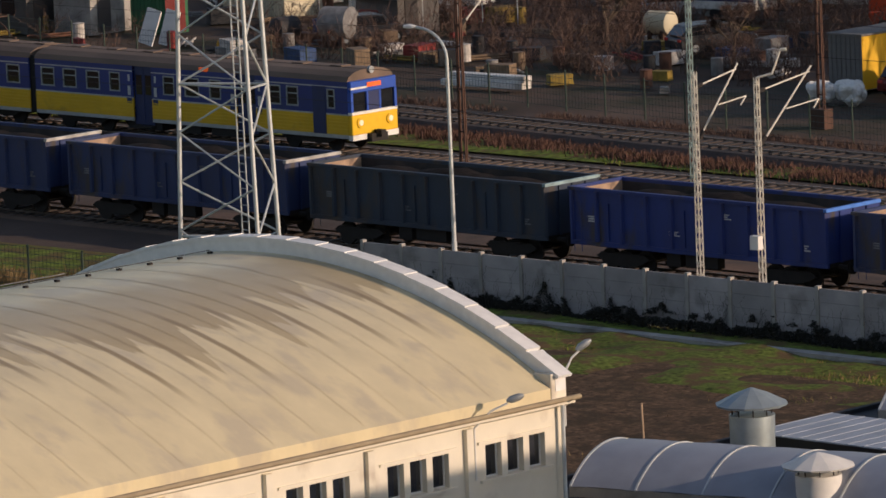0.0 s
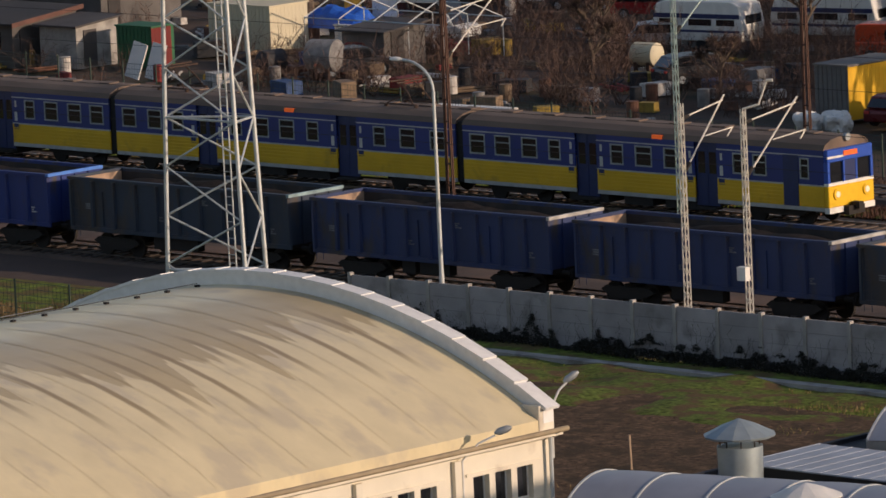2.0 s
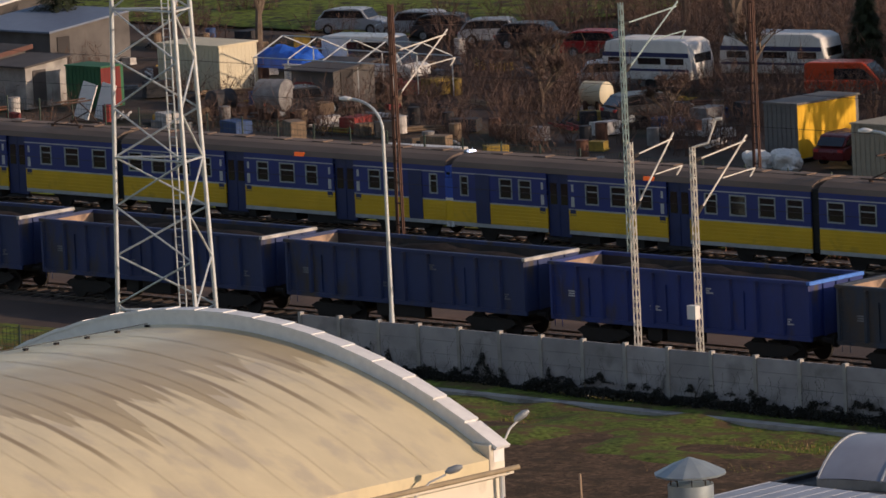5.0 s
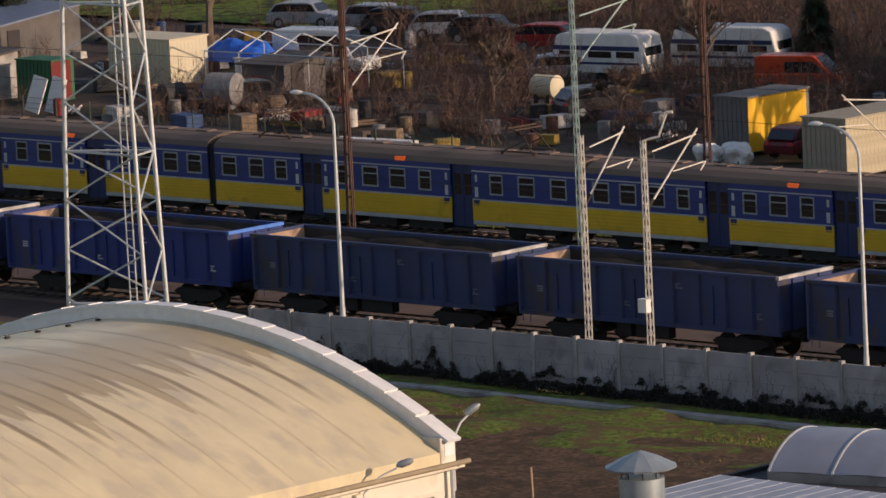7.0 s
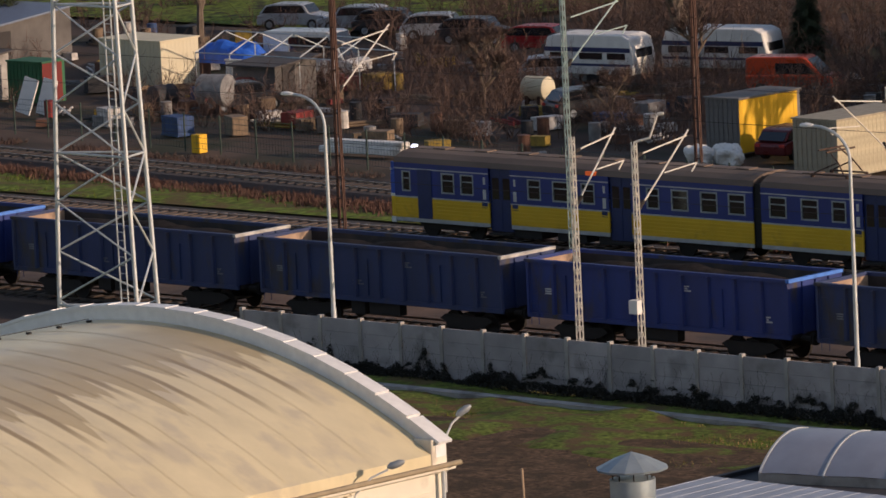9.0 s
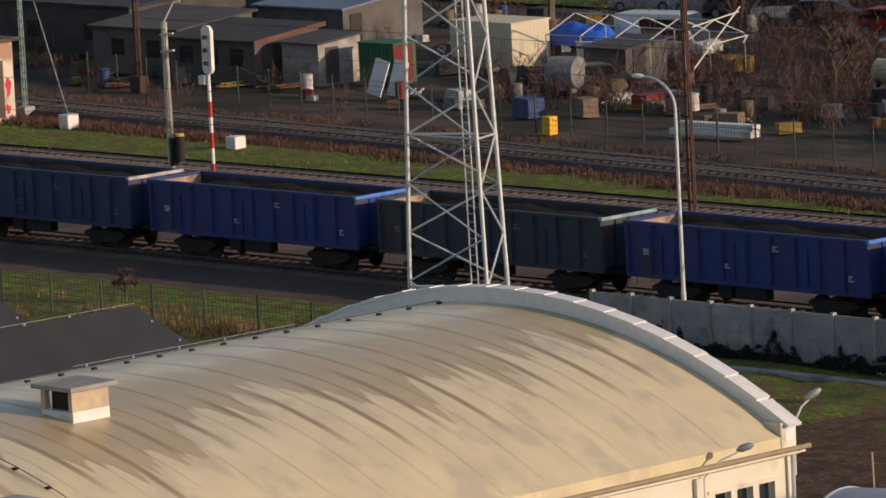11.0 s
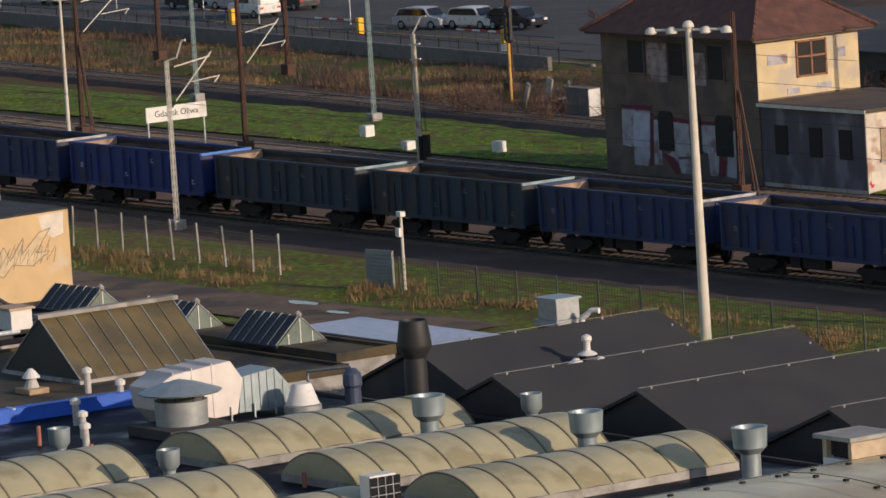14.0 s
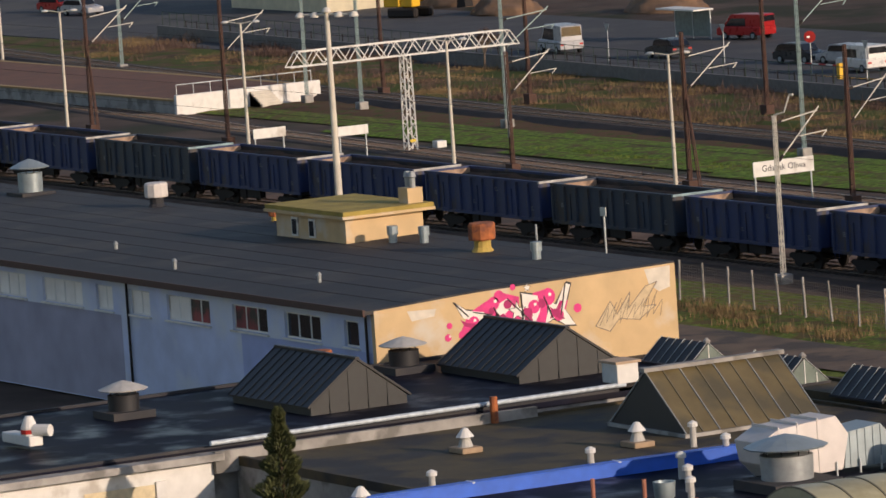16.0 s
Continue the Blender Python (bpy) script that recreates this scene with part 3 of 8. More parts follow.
# ---- large buildings ----
M_cream = mat("cream_render", (0.74, 0.68, 0.55), 0.85, var=0.06, scale=1.0, fine=25, bump=0.1, other=(0.55, 0.48, 0.38), mix=0.12, mix_scale=0.6)
M_membrane = mat("roof_membrane", (0.69, 0.585, 0.365), 0.34, var=0.07, scale=1.1, fine=7, bump=0.1, other=(0.57, 0.485, 0.33), mix=0.3, mix_scale=0.8, stretch=(0.6, 1, 0.6))


def run_off(m, crest):
    """Brown run-off below the crest of the arched roof: a patch with a fingered lower edge, and a dark streak along most laps."""
    nt = m.node_tree
    b = nt.nodes["Principled BSDF"]
    plain = b.inputs["Base Color"].links[0].from_socket

    def calc(op, p, q=0.0, r=0.0):
        n = nt.nodes.new("ShaderNodeMath")
        n.operation = op
        for sock, v in zip(n.inputs, (p, q, r)):
            if isinstance(v, (int, float)):
                sock.default_value = v
            else:
                nt.links.new(v, sock)
        return n.outputs[0]

    def step(v, lo, hi):
        n = nt.nodes.new("ShaderNodeMapRange")
        n.interpolation_type = "SMOOTHSTEP"
        n.inputs[1].default_value, n.inputs[2].default_value = lo, hi
        nt.links.new(v, n.inputs[0])
        return n.outputs[0]

    def cloud(p, q, r, detail=4):
        c = nt.nodes.new("ShaderNodeCombineXYZ")
        for sock, v in zip(c.inputs, (p, q, r)):
            if isinstance(v, (int, float)):
                sock.default_value = v
            else:
                nt.links.new(v, sock)
        n = nt.nodes.new("ShaderNodeTexNoise")
        n.inputs["Scale"].default_value, n.inputs["Detail"].default_value = 1.0, detail
        nt.links.new(c.outputs[0], n.inputs["Vector"])
        return n.outputs[0]

    xyz = nt.nodes.new("ShaderNodeSeparateXYZ")
    nt.links.new(nt.nodes.new("ShaderNodeNewGeometry").outputs["Position"], xyz.inputs[0])
    d, y = calc("SUBTRACT", xyz.outputs[0], crest), xyz.outputs[1]
    fingers = cloud(calc("MULTIPLY", d, 0.1), calc("MULTIPLY", y, 1.25), 3.0, 2)
    broad = cloud(0.0, calc("MULTIPLY", y, 0.2), 8.0, 2)
    low = calc("ADD", calc("MULTIPLY_ADD", calc("SUBTRACT", fingers, 0.5), 9.0, 5.2), calc("MULTIPLY", calc("SUBTRACT", broad, 0.5), 7.0))
    patch = calc("MULTIPLY", step(calc("SUBTRACT", low, d), 0.0, 0.35), step(calc("ADD", d, calc("MULTIPLY", fingers, 2.0)), 0.9, 2.6))
    patch = calc("MULTIPLY", patch, calc("MULTIPLY_ADD", cloud(calc("MULTIPLY", d, 0.7), calc("MULTIPLY", y, 0.7), 1.0), 0.7, 0.6))
    lap = calc("ADD", calc("DIVIDE", calc("SUBTRACT", y, 59.4), 1.62), calc("MULTIPLY", cloud(calc("MULTIPLY", d, 0.8), y, 5.0, 2), 0.05))
    cell = nt.nodes.new("ShaderNodeTexWhiteNoise")
    cell.noise_dimensions = "1D"
    nt.links.new(calc("FLOOR", lap), cell.inputs["W"])
    off = calc("ABSOLUTE", calc("SUBTRACT", calc("FRACT", lap), 0.5))
    streak = calc("SUBTRACT", 1.0, step(off, 0.03, 0.11))
    end = calc("MULTIPLY_ADD", cell.outputs["Value"], 4.5, 6.0)
    streak = calc("MULTIPLY", calc("MULTIPLY", streak, step(calc("SUBTRACT", end, d), 0.0, 2.2)), step(d, 2.2, 4.4))
    col = plain
    for mask, c in ((patch, (0.45, 0.355, 0.2)), (calc("MULTIPLY", streak, 0.9), (0.29, 0.21, 0.105))):
        x = nt.nodes.new("ShaderNodeMix")
        x.data_type = "RGBA"
        x.clamp_factor = True
        nt.links.new(mask, x.inputs[0])
        nt.links.new(col, x.inputs[6])
        x.inputs[7].default_value = (*c, 1)
        col = x.outputs[2]
    nt.links.new(col, b.inputs["Base Color"])


run_off(M_membrane, -124.0)
M_parapet = mat("parapet_sheet", (0.78, 0.77, 0.74), 0.6, 0.0, var=0.08)
M_felt = mat("roof_felt", (0.028, 0.028, 0.033), 0.75, var=0.3, scale=0.5, fine=14, bump=0.35, other=(0.055, 0.05, 0.048), mix=0.3, mix_scale=0.3)
M_felt_wet = mat("wet_roof_felt", (0.008, 0.009, 0.02), 0.5, var=0.4, scale=0.4, fine=12, bump=0.12, other=(0.015, 0.014, 0.02), mix=0.35, mix_scale=0.3, spec=0.08)


def puddled(m, lo, hi, wet, dry, size):
    """Lets broad wet patches shine on a felt."""
    nt = m.node_tree
    n, r = nt.nodes.new("ShaderNodeTexNoise"), nt.nodes.new("ShaderNodeMapRange")
    n.inputs["Scale"].default_value, n.inputs["Detail"].default_value = size, 5
    r.inputs[1].default_value, r.inputs[2].default_value, r.inputs[3].default_value, r.inputs[4].default_value = lo, hi, dry, wet
    nt.links.new(nt.nodes.new("ShaderNodeNewGeometry").outputs["Position"], n.inputs["Vector"])
    nt.links.new(n.outputs[0], r.inputs[0])
    nt.links.new(r.outputs[0], nt.nodes["Principled BSDF"].inputs["Roughness"])


puddled(M_felt_wet, 0.5, 0.68, 0.3, 0.62, 0.5)
M_shingle = mat("bitumen_shingle", (0.042, 0.041, 0.043), 0.85, var=0.15, scale=0.6, fine=22, bump=0.4)
M_moss = mat("mossy_felt", (0.085, 0.062, 0.026), 0.8, var=0.35, scale=0.5, fine=9, bump=0.5, other=(0.024, 0.022, 0.022), mix=0.4, mix_scale=0.35)
M_poly = mat("skylight_shell", (0.45, 0.41, 0.255), 0.45, var=0.1, scale=1.2, fine=14, bump=0.05, other=(0.34, 0.30, 0.17), mix=0.3, mix_scale=0.7)
M_steel_dark = mat("skylight_rib", (0.2, 0.18, 0.125), 0.6, 0.3)
M_blue_wall = mat("pale_blue_render", (0.54, 0.60, 0.80), 0.9, var=0.12, scale=0.6, other=(0.64, 0.68, 0.76), mix=0.4, mix_scale=0.25)
M_ochre = mat("ochre_render", (0.60, 0.43, 0.23), 0.9, var=0.1, scale=0.8, other=(0.62, 0.55, 0.44), mix=0.22, mix_scale=0.35)

# hangar with an arched roof; its axis runs along y
HX, HY0, HY1, HR, HZ = -124.0, 58.0, 120.35, 21.2, 10.2


def arch(dx, top):
    return top - (HR - math.sqrt(HR * HR - dx * dx))


hangar = thing("hangar", "cream industrial hangar with an arched membrane roof", "industrial hall", pose(0, 0, 0))
bm = BM()
n = 40
pts = [(-10.65 + 21.3 * i / n) for i in range(n + 1)]
prism(bm, [(HX + d, arch(d, HZ)) for d in pts] + [(HX + d, arch(d, HZ) - 0.3) for d in reversed(pts)], HY0, HY1 - 0.35)
part("roof", bm, M_membrane, hangar, "cream roof membrane with brown run-off stains", smooth=True)
bm = BM()
prism(bm, [(HX + d, arch(d, HZ) - 0.31) for d in pts] + [(HX + 10.65, 0), (HX - 10.65, 0)], HY1 - 0.365, HY1)
part("end_wall", bm, M_cream, hangar)
bm = BM()
prism(bm, [(HX + d * 1.004, arch(d, HZ + 0.36)) for d in pts] + [(HX + d * 1.004, arch(d, HZ) - 0.1) for d in reversed(pts)], HY1 - 0.34, HY1 + 0.06)
parapet = part("parapet", bm, M_parapet, hangar, "curved parapet with a pale coping")
cap = finish("coping_sheet", bx(BM(), -0.6, 0.6, -0.38, 0.16, -0.04, 0.045), M_parapet)
cap.parent = parapet
for i in range(19):
    d = -10.3 + 20.6 * i / 18
    m = Matrix.Translation((HX + d, HY1, arch(d, HZ + 0.38))) @ Matrix.Rotation(math.asin(d / HR) - 0.02, 4, "Y")
    if i == 0:
        cap.matrix_basis = m
    else:
        again(cap, parapet, m)
# side wall towards +x: plinth, piers, windows in groups of three
WX = HX + 10.65
groups = [118.4 - 3.72 * i for i in range(13)]
bm = BM()
bx(bm, WX - 0.35, WX, HY0, HY1 - 0.37, 0.0, 5.28)
bx(bm, WX - 0.35, WX, HY0, HY1 - 0.37, 6.2, 7.02)
edges = []
for g in groups:
    for k in (-0.85, 0.0, 0.85):
        edges.append((g + k - 0.31, g + k + 0.31))
edges.sort()
y = HY0
for e0, e1 in edges:
    if e0 > y:
        bx(bm, WX - 0.35, WX, y, e0, 5.28, 6.2)
    y = e1
bx(bm, WX - 0.35, WX, y, HY1 - 0.37, 5.28, 6.2)
side = part("side_wall", bm, M_cream, hangar, "cream rendered wall with piers")
for g in groups:
    pier = part("pier", bx(BM(), WX, WX + 0.14, g - 1.98, g - 1.74, 0.0, 6.75), M_cream, side)
    band = part("lintel_band", bx(BM(), WX, WX + 0.05, g - 1.45, g + 1.45, 6.24, 6.32), M_cream, side)
    sill = part("sill_band", bx(BM(), WX, WX + 0.09, g - 1.4, g + 1.4, 5.2, 5.275), M_cream, side)
    for k in (-0.85, 0.0, 0.85):
        bm = BM()
        y0, y1 = g + k - 0.31, g + k + 0.31
        for a, b, c, d in ((y0, y1, 5.28, 5.33), (y0, y1, 6.15, 6.2), (y0, y0 + 0.05, 5.33, 6.15), (y1 - 0.05, y1, 5.33, 6.15)):
            bx(bm, WX - 0.24, WX - 0.18, a, b, c, d)
        win = part("window", bm, M_white, side, "tall narrow window, dark glass")
bm = BM()
for g in groups:
    for k in (-0.85, 0.0, 0.85):
        bx(bm, WX - 0.23, WX - 0.2, g + k - 0.27, g + k + 0.27, 5.32, 6.16)
part("glazing", bm, M_glass, side, "dark glass of the narrow windows")
bm = BM()
prism(bm, [(WX, 6.78), (WX + 0.12, 6.84), (WX + 0.34, 6.9), (WX + 0.34, 7.0), (WX - 0.06, 7.02), (WX - 0.06, 6.78)], HY0, HY1 + 0.1)
part("cornice", bm, M_cream, hangar)
bm = BM()
rod(bm, (WX + 0.42, HY0, 7.06), (WX + 0.42, HY1 + 0.2, 7.06), 0.075, n=10)
part("gutter", bm, mat("gutter_brown", (0.33, 0.26, 0.16), 0.6, 0.2), hangar, "brown half-round gutter")
bm = BM()
rod(bm, (WX + 0.18, HY1 - 0.25, 3.0), (WX + 0.18, HY1 - 0.25, 6.9), 0.06)
rod(bm, (WX + 0.18, HY1 - 0.25, 6.9), (WX + 0.42, HY1 - 0.1, 7.05), 0.06)
part("downpipe", bm, M_galv, hangar)
part("corner_pillar", bx(BM(), WX - 0.62, WX + 0.03, HY1 - 0.5, HY1 + 0.1, 6.95, 7.72), M_cream, hangar, bevel=0.02)
part("far_wall", bx(BM(), HX - 10.65, HX - 10.3, HY0, HY1, 0, 7.0), M_cream, hangar)
part("near_wall", bx(BM(), HX - 10.3, WX - 0.36, HY0, HY0 + 0.3, 0, 6.9), M_cream, hangar)
# membrane laps across the arch, the lightning wire with its clips
rng = random.Random(3)


def roof_strip(bm, y, w, d0, d1, lift):
    """A strip that follows the arch from d0 to d1, with a ragged width."""
    k = max(2, int((d1 - d0) / 0.35))
    ring = []
    for i in range(k + 1):
        d = d0 + (d1 - d0) * i / k
        u = w * (0.55 + 0.45 * math.sin(math.pi * min(1, (k - i + 0.6) / k * 1.1))) * (1 + 0.35 * noise.noise(Vector((d * 1.4, y * 3, 5))))
        s = 0.06 * noise.noise(Vector((d * 0.9, y, 9)))
        ring.append([bm.verts.new((HX + d, y + q * u + s, arch(d, HZ) + lift)) for q in (-1, 1)])
    for a, b in zip(ring, ring[1:]):
        bm.faces.new((a[0], a[1], b[1], b[0]))


laps = BM()
for i in range(37):
    roof_strip(laps, 59.4 + 1.62 * i, 0.05, -10.5, 10.5, 0.006)
part("seam_ridge", laps, M_membrane, hangar)
for x0, y0, x1, y1 in ((-126.0, 60, -126.0, 119.5), (-126.0, 97.6, -113.6, 97.6)):
    wire = BM()
    L, k = math.hypot(x1 - x0, y1 - y0), 0
    m = int(L / 1.15)
    prev = None
    for i in range(m + 1):
        x, y = x0 + (x1 - x0) * i / m, y0 + (y1 - y0) * i / m
        z = arch(x - HX, HZ)
        bx(wire, x - 0.06, x + 0.06, y - 0.06, y + 0.06, z, z + 0.06)
        if prev:
            rod(wire, prev, (x, y, z + 0.1), 0.012, n=4, caps=False)
        prev = (x, y, z + 0.1)
    part("lightning_wire", wire, M_under, hangar, "dark lightning wire on small roof clips")


def roof_chimney(x, y, z, sx, sy, h, name="roof_chimney"):
    t = thing(name, "white rendered chimney with louvres and a flat dark slab", "chimney", pose(x, y, z), group="chimneys on the hangar")
    part("base", bx(BM(), -sx, sx, -sy, sy, -0.5, h * 0.45), M_white, t)
    ochre = mat("chimney_ochre", (0.5, 0.4, 0.28), 0.9)
    for b in (-sy, -0.08, sy - 0.16):
        part("louvre_post", bx(BM(), -sx, -sx + 0.16, b, b + 0.16, h * 0.45, h), ochre, t)
    part("louvre_wall", bx(BM(), sx - 0.16, sx - 0.02, -sy, sy, h * 0.45, h), ochre, t)
    part("inner_flue", bx(BM(), -sx + 0.2, sx - 0.18, -sy + 0.2, sy - 0.2, h * 0.45, h), M_under, t)
    part("cap", bx(BM(), -sx - 0.18, sx + 0.18, -sy - 0.18, sy + 0.18, h, h + 0.12), M_concrete, t, bevel=0.01)
    return t


roof_chimney(-121.2, 101.9, 9.75, 0.62, 0.62, 1.0)
roof_chimney(-127.6, 101.2, 9.55, 0.62, 0.62, 0.95)
roof_chimney(-116.2, 95.6, 8.55, 0.45, 0.4, 0.6, "roof_chimney")

# ---- flat factory roofs ----
ZR = 3.5


def flat_hall(name, x0, x1, y0, y1, z, label, roof_mat=None, wall_mat=None, lip=0.12):
    t = thing(name, label, "factory building")
    part("wall_shell", bx(BM(), x0 + 0.05, x1 - 0.05, y0 + 0.05, y1 - 0.05, -0.1, z - 0.25), wall_mat or M_concrete, t)
    part("roof", bx(BM(), x0, x1, y0, y1, z - 0.25, z), roof_mat or M_felt_wet, t, "black bitumen felt roof, wet in places")
    if lip:
        bm = BM()
        for a in ((x0, x1, y0, y0 + 0.2), (x0, x1, y1 - 0.2, y1), (x0, x0 + 0.2, y0 + 0.2, y1 - 0.2), (x1 - 0.2, x1, y0 + 0.2, y1 - 0.2)):
            bx(bm, a[0], a[1], a[2], a[3], z, z + lip)
        part("roof_edge", bm, roof_mat or M_felt, t)
    return t


flat_hall("factory_hall", -195.6, -135.2, 86, 124.5, ZR, "low factory hall with a black felt roof")
flat_hall("workshop_hall", -212.4, -195.9, 108.6, 131.0, 3.05, "low workshop with a mossy brown felt roof", M_moss)
flat_hall("corner_hall", -229.2, -212.7, 96, 131.5, ZR, "low workshop with a glossy black felt roof")
flat_hall("rear_hall", -222.5, -197.2, 131.3, 134.1, 3.3, "narrow rear workshop with a dark felt roof", M_moss)
flat_hall("side_hall", -112.8, -80, 92, 119.0, 4.3, "flat roofed annex of pale concrete", mat("pale_felt", (0.30, 0.31, 0.33), 0.7, var=0.15, scale=0.6))
flat_hall("east_hall", -119.5, -84, 123.0, 146.5, 3.1, "low annex with a dark felt roof", M_felt)

flat_hall("neighbour_hall", -82.0, -66.0, 108.0, 136.0, 14.2, "tall plain rendered hall east of the hangar", M_felt, M_cream)

# sawtooth halls with bitumen shingles
M_wire = mat("dull_zinc_wire", (0.24, 0.25, 0.26), 0.6, 0.2)
for x, y0, y1 in ((-186.05, 127.2, 138.5), (-177.4, 124.6, 138.2), (-170.0, 125.4, 138.6), (-160.7, 126.4, 138.0), (-151.9, 127.6, 137.4)):
    t = thing("gabled_hall", "gabled workshop clad in dark grey bitumen shingles", "workshop", group="row of gabled workshops")
    half, zv, zt = 4.55, 3.25, 5.0
    bm = prism(BM(), [(x - half, zv), (x, zt), (x + half, zv), (x + half, zv - 0.12), (x, zt - 0.12), (x - half, zv - 0.12)], y0, y1)
    part("roof", bm, M_shingle, t)
    bm = prism(BM(), [(x - half + 0.1, -0.1), (x - half + 0.1, zv - 0.13), (x, zt - 0.13), (x + half - 0.1, zv - 0.13), (x + half - 0.1, -0.1)], y0 + 0.15, y1 - 0.15)
    part("wall_shell", bm, M_felt, t)
    bm = BM()
    rod(bm, (x, y0 + 0.1, zt + 0.07), (x, y1, zt + 0.07), 0.014, n=5)
    for k in range(int((y1 - y0) / 2.0)):
        bx(bm, x - 0.05, x + 0.05, y0 + 0.6 + 2 * k, y0 + 0.68 + 2 * k, zt - 0.02, zt + 0.07)
    for k in range(3):
        q = 1.2 + 1.4 * k
        bx(bm, x + q - 0.04, x + q + 0.04, y1 - 0.35, y1 - 0.27, zt - q * 0.385, zt - q * 0.385 + 0.07)
    part("lightning_wire", bm, M_wire, t)


def barrel(name, cx, y0, y1, half, zb, rise, ribs, axis_turn=0.0, material=None, group="barrel skylights"):
    """An arched skylight; its axis runs along local y."""
    t = thing(name, "arched rooflight of yellowed translucent shell with dark ribs", "skylight", Matrix.Translation((cx, y0, zb)) @ Matrix.Rotation(radians(axis_turn), 4, "Z"), group=group)
    L = y1 - y0
    part("curb", bx(BM(), -half, half, 0, L, 0, 0.28), M_concrete, t)
    R = (half * half + rise * rise) / (2 * rise)
    m = 18
    ds = [-half + 2 * half * i / m for i in range(m + 1)]
    zz = lambda d: 0.28 + rise - (R - math.sqrt(R * R - d * d))
    step = L / ribs
    shell = None
    for k in range(ribs):
        bm = BM()
        rows = [[bm.verts.new((d, k * step + q * step, zz(d) + 0.03 * math.sin(math.pi * q))) for d in ds] for q in (0, 0.2, 0.5, 0.8, 1)]
        for a, b in zip(rows, rows[1:]):
            for i in range(m):
                bm.faces.new((a[i], a[i + 1], b[i + 1], b[i]))
        part("shell_panel", bm, material or M_poly, t, smooth=True)
    for k in range(ribs + 1):
        bm = BM()
        y = min(max(k * step, 0.03), L - 0.03)
        prism(bm, [(d, zz(d) + 0.035) for d in ds] + [(d, zz(d) - 0.03) for d in reversed(ds)], y - 0.03, y + 0.03)
        part("rib", bm, M_steel_dark if material is None else M_galv, t)
    for y in (0.02, L - 0.02):
        bm = prism(BM(), [(-half, 0.28)] + [(d, zz(d) - 0.02) for d in ds[1:-1]] + [(half, 0.28)], y - 0.02, y + 0.02)
        part("end_panel", bm, material or M_poly, t)
    return t


for cx in (-178.0, -170.2, -163.0):
    barrel("barrel_skylight", cx, 112.3, 122.6, 2.25, ZR, 0.85, 8)
    barrel("barrel_skylight", cx - 0.2, 97.0, 109.3, 2.25, ZR, 0.85, 9)
M_poly_white = mat("white_skylight_shell", (0.28, 0.30, 0.35), 0.4, var=0.1, scale=1.2)
barrel("barrel_skylight", -118.2, 127.3, 142, 2.4, 3.1, 0.9, 7, -76, M_poly_white, "pale barrel skylights")
barrel("barrel_skylight", -118.6, 141.2, 156, 2.4, 3.1, 0.9, 7, -76, M_poly_white, "pale barrel skylights")
t = thing("metal_roof", "low shed with a pale blue trapezoidal sheet roof", "shed", pose(-118.4, 133.6, 0))
part("wall_shell", bx(BM(), 0, 16, 0.05, 3.5, 0, 3.5), M_black, t)
bm = BM()
for k in range(26):
    bx(bm, k * 0.62, k * 0.62 + 0.05, -0.1, 3.6, 3.52, 3.532)
bx(bm, 0, 16.1, -0.1, 3.6, 3.48, 3.52)
part("roof_sheet", bm, mat("pale_blue_sheet", (0.36, 0.40, 0.46), 0.6, 0.1, var=0.12, scale=0.8), t)

# ---- office building with the painted gable ----
office = thing("office_building", "two storey workshop building, pale blue front and ochre gable", "building")
GX, GY0, GY1, GZ = -229.5, 124.4, 139.35, 6.1
part("core", bx(BM(), -330, GX - 0.3, GY0 + 0.35, GY1, -0.1, GZ - 0.5), M_concrete, office)
gable = part("gable_wall", prism(BM(), [(GY0, -0.1), (GY0, 5.78), (GY0 + 5, 6.02), (GY1, 6.2), (GY1, -0.1)], GX - 0.3, GX, "x"), M_ochre, office, "ochre gable wall with spray painted lettering")
part("roof", prism(BM(), [(GY0 - 0.45, 5.82), (GY0 + 5, 6.1), (GY1, 6.28), (GY1, 5.7), (GY0 - 0.45, 5.66)], -330, GX - 0.02, "x"), M_felt, office, "dark grey felt roof with seams")
part("roof_trim", bx(BM(), -330, GX + 0.06, GY0 - 0.56, GY0 - 0.46, 5.6, 5.9), mat("rusty_gutter", (0.09, 0.05, 0.04), 0.7, 0.2), office, "rusty brown gutter")
# front wall with window openings
wins = [(-231.6, 1.3), (-236.0, 3.3), (-240.9, 3.3), (-246.8, 4.2), (-251.6, 2.0), (-255.2, 1.7), (-259.6, 4.2), (-265.6, 4.2), (-271.6, 4.2), (-277.6, 4.2), (-283.6, 4.2), (-289.6, 4.2)]
front = BM()
bx(front, -330, GX - 0.3, GY0, GY0 + 0.33, -0.1, 4.1)
bx(front, -330, GX - 0.3, GY0, GY0 + 0.33, 5.25, 5.66)
x = GX - 0.3
for cx, w in wins:
    bx(front, cx + w / 2, x, GY0, GY0 + 0.33, 4.1, 5.25)
    x = cx - w / 2
bx(front, -330, x, GY0, GY0 + 0.33, 4.1, 5.25)
front = part("front_wall", front, M_blue_wall, office, "pale blue rendered wall, patched")
part("grey_render", bx(BM(), -329.9, -253.6, GY0 - 0.006, GY0 - 0.001, -0.05, 3.98), mat("mauve_grey_render", (0.36, 0.36, 0.46), 0.9, var=0.12, scale=0.6), front, "darker mauve-grey painted stretch")
part("blue_render", bx(BM(), -241.8, GX - 0.32, GY0 - 0.006, GY0 - 0.001, -0.05, 3.98), mat("stronger_blue_render", (0.40, 0.46, 0.72), 0.9, var=0.12, scale=0.6), front, "stronger blue painted stretch")
